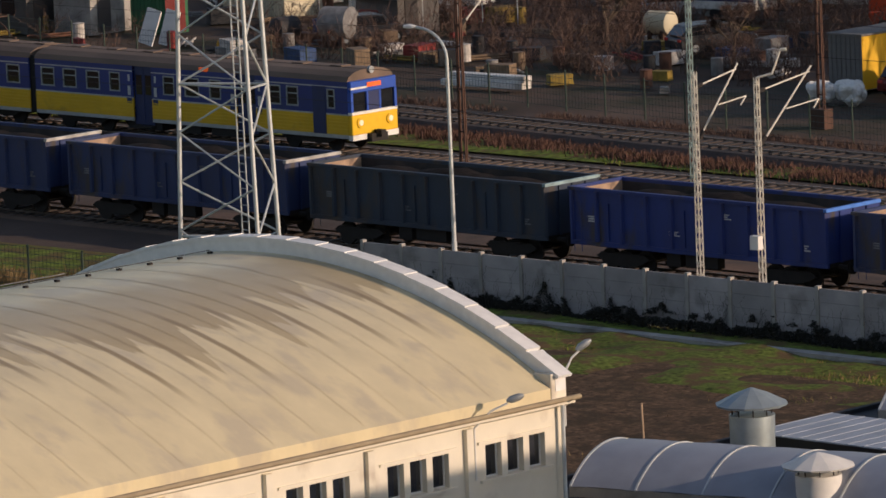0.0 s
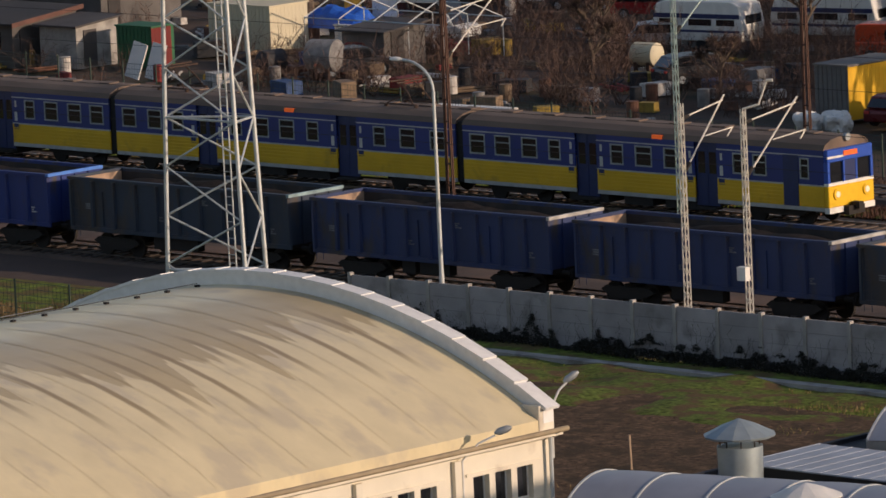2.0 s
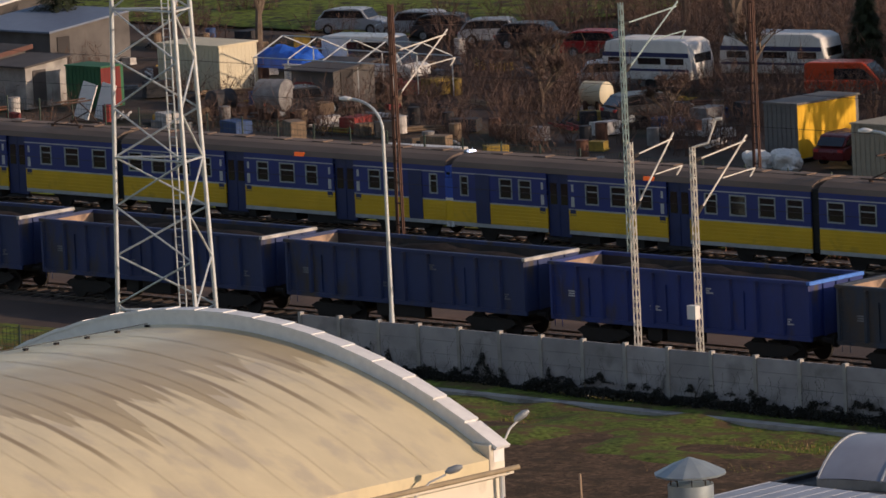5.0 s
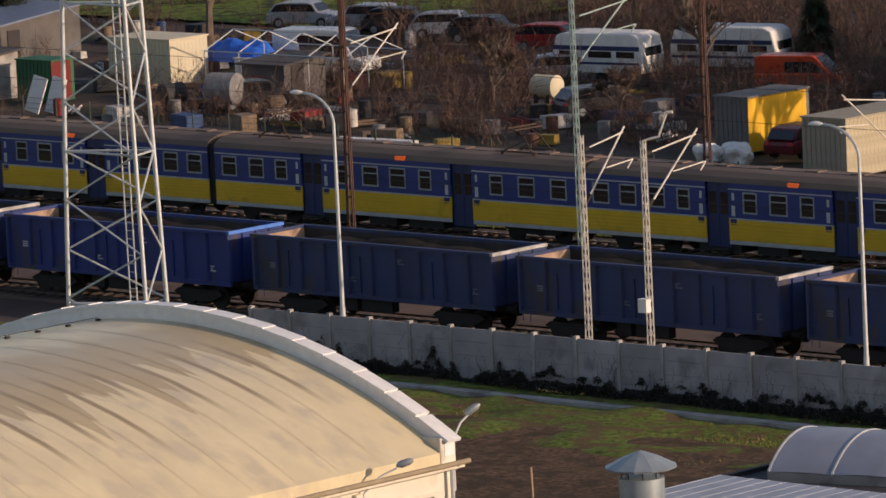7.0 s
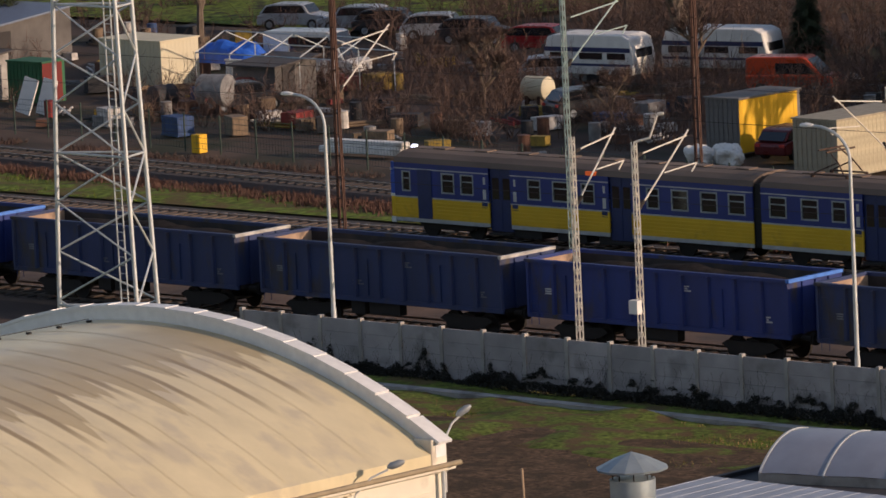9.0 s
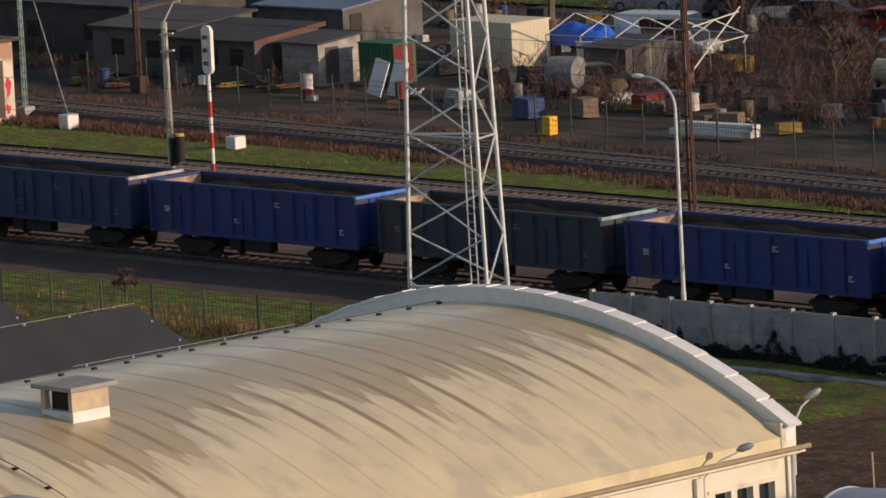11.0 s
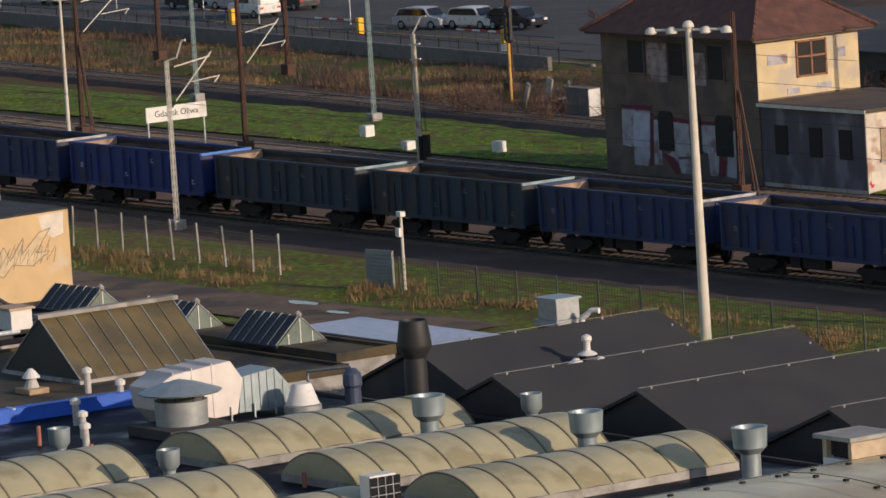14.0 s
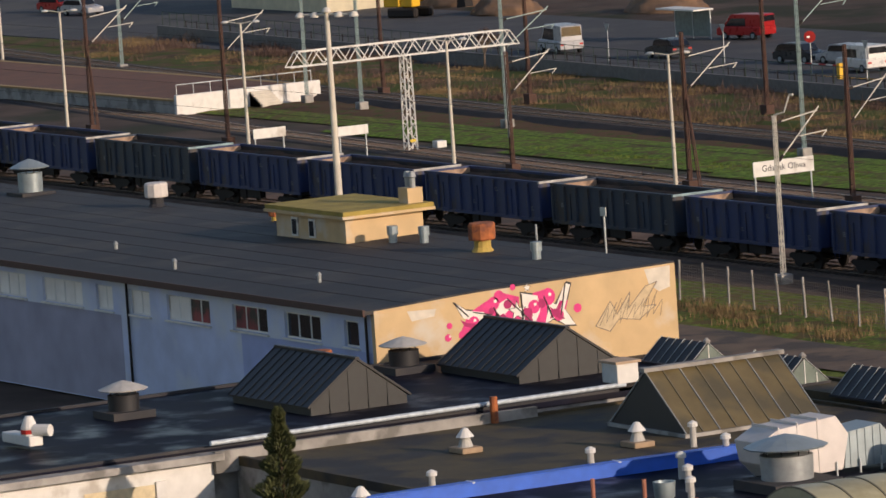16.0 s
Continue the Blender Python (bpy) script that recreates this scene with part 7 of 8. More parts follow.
for y0, y1, z0, z1 in ((194.6, 195.9, 5.9, 6.4), (199.2, 199.7, 5.9, 6.4), (195.8, 196.6, 4.3, 4.6), (197.8, 198.7, 4.4, 4.7)):
    face_x(up_face, TX1, y0, y1, z0, z1, M_pale_spray, "plate")

hut = thing("signal_hut", "flat roofed annex with boarded windows and spray paint", "annex", pose(0, 0, 0))
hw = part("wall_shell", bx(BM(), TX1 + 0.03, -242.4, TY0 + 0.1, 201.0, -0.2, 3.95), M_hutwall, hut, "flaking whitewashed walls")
part("roof_slab", bx(BM(), TX1 + 0.03, -242.1, TY0 - 0.15, 201.3, 3.95, 4.12), M_hutroof, hut, "brown felt roof slab")
part("roof_edge", bx(BM(), TX1 + 0.03, -242.05, TY0 - 0.2, TY0 - 0.152, 3.9, 4.08), M_mast_pale, hut)
for y0, y1, m in ((194.9, 196.9, M_board), (197.6, 199.0, M_board)):
    w = face_x(hw, -242.4, y0, y1, 1.5, 3.1, m, "boarded_window")
    face_x(w, -242.4, y0 - 0.1, y1 + 0.1, 1.36, 1.48, M_concrete, "sill", 0.12)
    face_x(w, -242.4, (y0 + y1) / 2 - 0.04, (y0 + y1) / 2 + 0.04, 1.5, 3.1, M_hutroof, "mullion", 0.08)
d = face_x(hw, -242.4, 199.4, 200.3, 0.1, 3.0, M_hutroof, "door")
M_sp_red = mat("spray_red", (0.62, 0.04, 0.07), 0.75, var=0.15)
for y0, y1, z0, z1 in ((195.2, 195.9, 3.2, 3.7), (196.8, 197.5, 3.15, 3.8), (200.35, 200.9, 1.0, 2.2), (194.0, 194.5, 0.1, 0.5), (197.9, 198.8, 0.3, 0.8), (199.0, 199.35, 2.9, 3.4), (200.3, 200.8, 0.2, 0.8)):
    part("spray_patch", prism(BM(), [(y0 + (y1 - y0) * (0.5 + 0.5 * math.cos(a * 0.7) * (0.75 + 0.25 * math.sin(a * 2.3 + y0))), z0 + (z1 - z0) * (0.5 + 0.5 * math.sin(a * 0.7) * (0.75 + 0.25 * math.cos(a * 1.9 + z0)))) for a in range(9)], -242.41, -242.388, "x"), M_sp_red, hw)
for y0, y1, z0, z1 in ((194.2, 194.8, 0.3, 0.9), (195.6, 197.4, 0.4, 1.2), (199.3, 199.5, 3.2, 3.6)):
    face_x(hw, -242.4, y0, y1, z0, z1, M_patch, "plaster_patch", 0.02)
# dark sheet over the south wall that paints its shade; the east wall stays pale
part("south_render", bx(BM(), TX1 + 0.05, -242.45, TY0 + 0.06, TY0 + 0.098, 0.0, 3.9), mat("dark_render", (0.12, 0.11, 0.125), 0.9, var=0.3, scale=0.7, other=(0.24, 0.22, 0.25), mix=0.3, mix_scale=0.7, stretch=(1, 1, 0.4)), hw, "grey rendered side, shade put into its colour")
for x in (-249.2, -246.4, -244.0):
    w = opening(hw, x - 0.5, x + 0.5, 1.5, 3.0, TY0 + 0.05, M_under, None, "window")

# ---- platform ----
plat = thing("platform_1", "island platform with brown paving and a white end wall", "platform", kind="structure")
M_paving = mat("brown_paving", (0.17, 0.075, 0.045), 0.9, var=0.2, scale=0.6)
part("body", bx(BM(), -520, -397.0, 200.2, 211.7, -0.2, 0.82), M_concrete, plat)
part("paving", bx(BM(), -520, -396.95, 200.6, 211.3, 0.82, 0.9), M_paving, plat)
for y in (200.1, 211.3):
    part("edge_stone", bx(BM(), -520, -396.9, y, y + 0.48, 0.8, 0.93), mat("ochre_edge", (0.42, 0.28, 0.12), 0.9), plat)
part("end_wall", bx(BM(), -396.88, -396.5, 200.1, 211.8, -0.2, 1.25), M_white, plat)
bm = BM()
for k in range(6):
    bx(bm, -396.5, -396.5 + 0.32 * (6 - k), 206.0, 207.6, -0.1, 0.16 * (k + 1) - 0.002 * k)
part("stair", bm, M_pale_pole, plat)
bm = BM()
for k in range(9):
    rod(bm, (-397.2, 200.5 + 1.37 * k, 0.9), (-397.2, 200.5 + 1.37 * k, 1.95), 0.03, n=6)
rod(bm, (-397.2, 200.5, 1.95), (-397.2, 211.5, 1.95), 0.035, n=6)
part("railing", bm, M_galv, plat)

# ---- vehicles ----
def vehicle(x, y, turn, paint_mat, label, L=4.3, W=1.75, H=1.46, kind="car"):
    t = thing("parked_" + kind, label, kind, pose(x, y, 0, 0, 0, turn), group="parked vehicles")
    h = L / 2
    if kind == "car":
        lower = [(-h, 0.28), (-h, 0.72), (-h + 0.1, 0.86), (-h + 0.75, 0.92), (h - 1.1, 0.92), (h - 0.2, 0.78), (h, 0.6), (h, 0.28)]
        upper = [(-h + 0.12, 0.9), (-h + 0.55, H - 0.08), (-h + 1.0, H), (0.35, H), (0.75, H - 0.06), (h - 1.05, 0.91)]
        glass = [(-h + 0.3, 0.95), (-h + 0.62, H - 0.13), (-h + 1.0, H - 0.08), (0.33, H - 0.08), (0.68, H - 0.12), (h - 1.25, 0.95)]
    else:
        lower = [(-h, 0.35), (-h, 1.0), (h - 0.3, 1.0), (h, 0.85), (h, 0.35)]
        upper = [(-h, 0.98), (-h + 0.03, H - 0.1), (-h + 0.2, H), (h - 1.6, H), (h - 1.35, H - 0.1), (h - 0.6, 0.99)]
        glass = [(-h + 1.6, 1.05), (-h + 1.6, H - 0.3), (h - 1.5, H - 0.3), (h - 0.85, 1.05)]
    part("body", prism(BM(), lower, -W / 2, W / 2), paint_mat, t, bevel=0.05)
    part("cabin", prism(BM(), upper, -W / 2 + 0.1, W / 2 - 0.1), paint_mat, t, bevel=0.04)
    bm = prism(BM(), glass, -W / 2 + 0.085, W / 2 - 0.085)
    part("side_window", bm, M_glass, t)
    a, b = upper[-2], upper[-1]
    bm = BM()
    sheet(bm, [(a[0] + 0.03, -W / 2 + 0.2, a[1]), (b[0] + 0.02, -W / 2 + 0.16, b[1] + 0.04), (b[0] + 0.02, W / 2 - 0.16, b[1] + 0.04), (a[0] + 0.03, W / 2 - 0.2, a[1])])
    part("windscreen", bm, M_glass, t)
    a, b = upper[0], upper[1]
    bm = BM()
    sheet(bm, [(a[0] - 0.02, -W / 2 + 0.16, a[1] + (0.05 if kind == "car" else 0.4)), (b[0] - 0.02, -W / 2 + 0.2, b[1] - 0.03), (b[0] - 0.02, W / 2 - 0.2, b[1] - 0.03), (a[0] - 0.02, W / 2 - 0.16, a[1] + (0.05 if kind == "car" else 0.4))])
    part("rear_window", bm, M_glass, t)
    for sx in (-h + 0.8, h - 0.85):
        for s in (-1, 1):
            wl = part("wheel", rod(BM(), (sx, s * (W / 2 - 0.2), 0.31), (sx, s * (W / 2 + 0.02), 0.31), 0.31, n=16), M_rubber, t)
            part("rim", rod(BM(), (sx, s * (W / 2 + 0.02), 0.31), (sx, s * (W / 2 + 0.03), 0.31), 0.19, n=12), M_frame, wl)
    for s in (-1, 1):
        part("tail_light", bx(BM(), -h - 0.02, -h + 0.04, s * (W / 2 - 0.2) - 0.14, s * (W / 2 - 0.2) + 0.14, 0.66, 0.8), M_red, t)
        part("headlight", bx(BM(), h - 0.06, h + 0.01, s * (W / 2 - 0.25) - 0.16, s * (W / 2 - 0.25) + 0.16, 0.58, 0.72), M_white, t)
    return t


def car_paint(name, c):
    return mat(name, c, 0.3, 0.2, var=0.05, bump=0.0)


C_silver, C_dark, C_red, C_white, C_blue, C_orange = (car_paint(n, c) for n, c in (("silver_paint", (0.42, 0.43, 0.45)), ("graphite_paint", (0.03, 0.033, 0.04)), ("red_paint", (0.42, 0.02, 0.02)), ("white_car_paint", (0.7, 0.69, 0.66)), ("blue_car_paint", (0.05, 0.09, 0.22)), ("orange_paint", (0.6, 0.07, 0.02))))
C_maroon = car_paint("maroon_paint", (0.13, 0.012, 0.012))
park = [
    (-246.5, 251.3, 20, C_silver, "silver hatchback parked on grass"), (-242.0, 251.5, 200, C_silver, "silver estate car parked on grass"),
    (-238.6, 250.8, 25, C_dark, "dark hatchback parked beside the yard"), (-234.2, 250.0, 30, C_silver, "grey car parked behind bushes"),
    (-230.5, 249.0, 20, C_dark, "dark car parked behind bushes"), (-224.0, 247.2, 20, C_red, "red hatchback parked behind bushes"),
    (-219.6, 245.5, 15, C_dark, "dark car parked behind bushes"),
    (-397.5, 242.0, 178, C_dark, "dark saloon parked on asphalt"), (-381.5, 243.5, 10, C_dark, "dark car parked on asphalt"),
    (-377.0, 244.3, 190, C_silver, "silver saloon parked on asphalt"), (-371.8, 246.0, 175, C_dark, "black car parked on asphalt"),
    (-347.5, 240.3, 15, C_silver, "silver car parked by a barrier"), (-343.6, 241.8, 10, C_white, "white hatchback parked by a barrier"), (-340.0, 242.6, 12, C_dark, "dark car parked by a barrier"),
    (-213.0, 236.2, 40, C_silver, "scrapped silver car in a yard"), (-202.0, 226.0, 70, C_dark, "scrapped dark car in a yard"), (-221.0, 221.2, 60, C_dark, "old dark car beside a fence"), (-182.2, 218.0, 95, C_maroon, "dark red car beside a container"),
    (-512.0, 247.0, 10, C_red, "red car at the far car park"), (-505.0, 246.0, 10, C_silver, "pale car at the far car park"),
]
for x, y, a, m, l in park:
    vehicle(x, y, a, m, l)
vehicle(-227.8, 233.6, 12, C_white, "white camper van parked in a yard", 5.6, 2.0, 2.5, "van")
vehicle(-412.0, 241.2, 170, C_silver, "silver van parked at the road", 5.0, 1.95, 2.2, "van")
vehicle(-406.0, 254.3, 195, C_red, "red van parked at a shelter", 4.6, 1.85, 1.95, "van")
vehicle(-369.6, 241.0, 178, C_white, "white delivery van at a barrier", 4.4, 1.8, 1.95, "van")
vehicle(-198.2, 237.2, 20, C_orange, "orange pick-up truck on a heap", 4.6, 1.8, 1.9, "van")

# ---- yard behind the far track ----
M_green_c = mat("container_green", (0.02, 0.12, 0.05), 0.7, var=0.2)
M_corr = mat("cream_corrugated", (0.62, 0.55, 0.38), 0.7, var=0.12, scale=1.0)
M_yellow_c = mat("container_yellow", (0.8, 0.45, 0.012), 0.55, var=0.08, scale=1.2)
M_grey_c = mat("container_grey", (0.16, 0.15, 0.14), 0.8, var=0.2)
M_tarp = mat("blue_tarp", (0.02, 0.12, 0.55), 0.5, var=0.2, scale=2)
M_shack = mat("shack_grey", (0.11, 0.10, 0.092), 0.9, var=0.3, scale=0.8, random_tint=0.35)
M_shackroof = mat("shack_roof", (0.06, 0.053, 0.05), 0.85, var=0.3, scale=0.6, random_tint=0.3)


def container(x0, x1, y0, y1, h, m_south, m_east, label, name="storage_container"):
    t = thing(name, label, "container", pose(0, 0, 0), group="yard containers")
    part("body", bx(BM(), x0, x1, y0, y1, 0, h), m_south, t)
    k = int((y1 - y0) / 0.28)
    board = part("east_board", bx(BM(), 0, 0.012, 0, 0.272, 0.05, h - 0.03), m_east, t, m=pose(x1, y0, 0))
    for i in range(1, k):
        again(board, t, pose(x1, y0 + 0.28 * i, 0))
    k = int((x1 - x0) / 0.28)
    board = part("south_board", bx(BM(), 0, 0.2, -0.03, 0, 0.05, h - 0.03), m_south, t, m=pose(x0, y0, 0))
    for i in range(1, k):
        again(board, t, pose(x0 + 0.28 * i, y0, 0))
    part("roof", bx(BM(), x0 - 0.06, x1 + 0.08, y0 - 0.08, y1 + 0.06, h, h + 0.08), m_south, t)


container(-186.9, -184.9, 217.2, 221.6, 2.55, M_grey_c, M_yellow_c, "yellow and grey steel container in a yard")
# site cabin: shade and sun painted as a darker south and lighter east cream
container(-177.5, -175.0, 212.2, 218.4, 2.6, mat("cabin_cream", (0.34, 0.3, 0.22), 0.8, var=0.15), mat("cabin_side", (0.46, 0.4, 0.27), 0.8, var=0.2), "cream site cabin with a flat roof", "site_cabin")
container(-237.0, -232.4, 226.6, 229.4, 2.4, M_corr, M_corr, "cream corrugated metal cabin", "site_cabin")
container(-236.0, -233.4, 219.0, 220.6, 2.1, M_green_c, mat("shed_red", (0.16, 0.018, 0.014), 0.8), "green and red garden shed", "garden_shed")
container(-230.6, -228.6, 229.6, 231.6, 1.2, M_white, M_white, "white crate under a tarpaulin", "crate")
t = thing("blue_tarpaulin", "crumpled bright blue tarpaulin over a heap", "tarpaulin", pose(-231.4, 230.8, 1.25))
bm = BM()
grid = []
for i in range(31):
    row = []
    for j in range(19):
        u, v = i / 15 - 1, j / 9 - 1
        hump = max(0.0, 1 - u * u * u * u) * max(0.0, 1 - v * v * v * v)
        fold = 0.34 * noise.noise(Vector((u * 2.6, v * 1.6, 2))) + 0.16 * noise.noise(Vector((u * 7, v * 4, 5)))
        row.append(bm.verts.new((2.3 * u, 1.15 * v, hump * (0.75 + fold) - 0.25 * (1 - hump))))
    grid.append(row)
for i in range(30):
    for j in range(18):
        bm.faces.new((grid[i][j], grid[i + 1][j], grid[i + 1][j + 1], grid[i][j + 1]))
part("sheet", bm, M_tarp, t)
for i, (x, a) in enumerate(((-231.4, 12), (-229.9, 9))):
    t = solid("white_door_leaf", bx(BM(), -0.5, 0.5, -0.04, 0.04, 0, 1.85), M_white, "old white door leaf leaning against a heap", "door leaf", pose(x, 215.6, 0, -14, a, 0), "old doors")
solid("concrete_beam", bx(BM(), -2.5, 2.5, -0.35, 0.35, 0, 0.3), M_white, "pale concrete beam lying beside a fence", "beam", pose(-202.6, 210.6, 0, 0, 0, 4), bevel=0.02)
solid("concrete_beam", bx(BM(), -2.4, 2.4, -0.3, 0.3, 0, 0.3), M_white, "pale concrete beam on top of another", "beam", pose(-202.5, 210.7, 0.305, 0, 0, 4), bevel=0.02)
for x, y in ((-184.3, 213.6), (-182.7, 213.9), (-183.5, 214.6)):
    bm = BM()
    bmesh.ops.create_icosphere(bm, subdivisions=4, radius=1.0)
    for v in bm.verts:
        v.co = Vector([math.copysign(abs(c) ** 0.62, c) * s for c, s in zip(v.co, (0.55, 0.55, 0.5))])
        v.co += v.normal * (0.2 * noise.noise(v.co * 2.6 + Vector((x, y, 0))) + 0.07 * noise.noise(v.co * 9))
    solid("bulk_bag", bm, M_white, "white bulk bag full of rubble", "bag", pose(x, y, 0.42), "bulk bags")


def shack(x0, x1, y0, y1, h0, h1, label, m=None, roof=None, edge=None, windows=0):
    t = thing("shack", label, "shed", pose(0, 0, 0), group="allotment sheds")
    part("wall_shell", prism(BM(), [(y0, -0.1), (y0, h0), (y1, h1), (y1, -0.1)], x0, x1, "x"), m or M_shack, t)
    part("roof", prism(BM(), [(y0 - 0.3, h0 - 0.02), (y0 - 0.3, h0 + 0.08), (y1 + 0.2, h1 + 0.1), (y1 + 0.2, h1)], x0 - 0.2, x1 + 0.3, "x"), roof or M_shackroof, t)
    if edge:
        part("verge_board", prism(BM(), [(y0 - 0.32, h0 - 0.12), (y0 - 0.32, h0 + 0.12), (y1 + 0.2, h1 + 0.14), (y1 + 0.2, h1 - 0.1)], x1 + 0.3, x1 + 0.38, "x"), edge, t)
    for k in range(windows):
        x = x0 + (x1 - x0) * (k + 0.7) / (windows + 0.4)
        w = part("window", bx(BM(), x - 0.5, x + 0.5, y0 - 0.04, y0, 0.9, 1.8), M_glass, t)
    part("door", bx(BM(), x1, x1 + 0.05, y0 + 0.5, y0 + 1.4, 0, 1.9), M_shackroof, t)
    return t


shack(-248.0, -241.2, 216.4, 221.0, 2.2, 2.7, "low grey shack with a rusty red verge board", None, None, M_tile, 3)
shack(-255.5, -248.6, 217.6, 223.0, 2.4, 2.9, "dark grey shack with a sheet roof", None, None, None, 2)
shack(-240.4, -237.6, 217.6, 220.6, 2.1, 2.4, "pale patched garden shed", mat("patched_shed", (0.36, 0.34, 0.31), 0.8, var=0.35, scale=1.5))
shack(-284.0, -258.0, 222.4, 231.0, 2.8, 3.2, "long low brick shed with a felt roof", None, M_felt, None, 5)
shack(-224.5, -221.5, 224.0, 227.0, 1.8, 2.1, "small dark garden shed")
shack(-269.0, -262.0, 238.0, 243.0, 2.4, 3.0, "grey garage with a white sheet roof", None, M_white)
shack(-256.0, -249.0, 230.0, 236.0, 2.2, 2.8, "long shed with a blue-grey sheet roof", None, mat("blue_sheet", (0.16, 0.2, 0.27), 0.6))
M_junk = [mat("junk_" + n, c, 0.75, var=0.35, scale=3) for n, c in (("rust", (0.16, 0.07, 0.04)), ("grey", (0.22, 0.21, 0.2)), ("dark", (0.03, 0.03, 0.032)), ("white", (0.55, 0.51, 0.46)), ("blue", (0.03, 0.07, 0.18)), ("red", (0.24, 0.03, 0.025)), ("wood", (0.22, 0.15, 0.09)), ("yellow", (0.3, 0.2, 0.03)))]
JN = ("rusty", "grey", "black", "white", "blue", "red", "wooden", "yellow")
rng = random.Random(11)
for k in range(330):
    x = rng.uniform(-256, -176)
    y = rng.uniform(212.5, 246)
    if -192 < x < -170 and y < 226 or abs(x + 228) < 4 and abs(y - 233) < 3:
        continue
    i = rng.choice((0, 0, 1, 1, 2, 2, 2, 3, 3, 6, 6, 6, 4, 5, 7))
    s = rng.uniform(0.25, 0.8)
    bm = BM()
    form = rng.random()
    if form < 0.45:
        bx(bm, -s, s, -s * 0.6, s * 0.6, 0, s * rng.uniform(0.6, 1.5))
        bx(bm, -s * 1.06, s * 1.06, -s * 0.66, s * 0.66, -0.02, 0.08)
        nm = "crate"
    elif form < 0.7:
        lathe(bm, [(0.3, 0), (0.32, 0.05), (0.3, 0.1), (0.31, 0.45), (0.3, 0.8), (0.32, 0.86), (0.25, 0.88)], 12)
        nm = "barrel"
    else:
        pile = thing("scrap_pile", "%s lengths of scrap lying in the yard" % JN[i], "scrap pile", pose(x, y, -0.1, 0, 0, rng.uniform(0, 180)), "scrap in the yard")
        for q in range(5):
            a = rng.uniform(-0.3, 0.3)
            part("scrap_length", rod(BM(), (-1.1 + a, q * 0.14, 0.08 + 0.1 * (q % 2)), (1.1 + a, q * 0.14 + a, 0.1 + 0.12 * (q % 2)), 0.06, n=5), M_junk[i], pile)
        bm.free()
        continue
    solid(nm, bm, M_junk[i], "%s %s lying in the scrap yard" % (JN[i], nm.replace("_", " ")), nm.replace("_", " "), pose(x, y, -0.1, 0, 0, rng.uniform(0, 180)), "scrap in the yard", bevel=0.015)

# slabs and a cabinet beside the raised track
for x, y, a, h in ((-297.6, 212.6, -14, 1.3), (-296.2, 213.2, -10, 1.6), (-295.0, 213.6, -16, 1.4), (-293.4, 212.6, -60, 1.5)):
    solid("concrete_slab", bx(BM(), -0.55, 0.55, -0.06, 0.06, 0, h), M_concrete, "old concrete slab leaning beside the track", "slab", pose(x, y, -0.1, a, 4, a * 2), "leaning slabs", bevel=0.015)
t = thing("relay_cabinet", "grey relay cabinet with a white side", "cabinet", pose(-288.6, 210.4, -0.15))
part("body", bx(BM(), -1.2, 1.0, -0.4, 0.4, 0, 1.65), M_grey_c, t, bevel=0.02)
part("side_panel", bx(BM(), 1.0, 1.04, -0.42, 0.42, 0.05, 1.66), M_white, t)
part("lid", bx(BM(), -1.26, 1.06, -0.46, 0.46, 1.66, 1.72), M_grey_c, t)
for k in range(2):
    part("door", bx(BM(), -1.15 + 1.08 * k, -0.12 + 1.08 * k, -0.43, -0.405, 0.1, 1.55), M_grey_c, t)

def caravan(x, y, turn, L, label):
    t = thing("caravan", label, "caravan", pose(x, y, 0, 0, 0, turn), group="old caravans")
    h = L / 2
    part("body", prism(BM(), [(-h, 0.55), (-h + 0.05, 1.5), (-h + 0.35, 2.45), (-h + 0.8, 2.6), (h - 0.7, 2.6), (h - 0.25, 2.4), (h, 1.4), (h - 0.1, 0.55)], -1.05, 1.05), M_white, t, "yellowed white shell", bevel=0.05)
    for z0, z1 in ((1.0, 1.12), (1.72, 1.95)):
        part("stripe", bx(BM(), -h + 0.15, h - 0.2, -1.062, -1.052, z0, z1), M_door, t, "dark blue stripe")
    for a, b in ((-h + 0.5, -h + 1.6), (-0.5, 0.9), (h - 1.6, h - 0.5)):
        part("window", bx(BM(), a, b, -1.075, -1.055, 1.35, 1.68), M_glass, t)
    part("end_window", bx(BM(), h - 0.04, h + 0.02, -0.7, 0.7, 1.45, 1.9), M_glass, t)
    for sd in (-1, 1):
        part("wheel", rod(BM(), (0.2, sd * 0.8, 0.32), (0.2, sd * 1.03, 0.32), 0.32, n=14), M_rubber, t)
    part("drawbar", rod(BM(), (h - 0.1, 0, 0.55), (h + 1.1, 0, 0.5), 0.05, n=6), M_under, t)


caravan(-211.0, 237.0, 8, 5.6, "old white caravan with dark blue stripes")
caravan(-206.5, 241.5, 12, 6.2, "old white caravan half hidden by bushes")


def tank(x, y, r, L, turn, m, label):
    t = thing("old_tank", label, "tank", pose(x, y, 0, 0, 0, turn), group="old tanks")
    bm = BM()
    for a, b, p, q in ((-L / 2 - r * 0.3, -L / 2, r * 0.55, r), (-L / 2, L / 2, r, r), (L / 2, L / 2 + r * 0.3, r, r * 0.55)):
        rod(bm, (a, 0, r + 0.25), (b, 0, r + 0.25), p, q, n=18)
    part("shell", bm, m, t, smooth=True)
    for k in (-0.3, 0.3):
        part("cradle", bx(BM(), k * L - 0.1, k * L + 0.1, -r * 0.8, r * 0.8, -0.1, 0.5), M_rust, t)


tank(-223.5, 224.0, 0.5, 1.1, 10, M_junk[5], "faded red steel tank on a cradle")
tank(-221.6, 219.8, 0.85, 1.5, 15, M_junk[1], "grey steel drum tank lying in the yard")
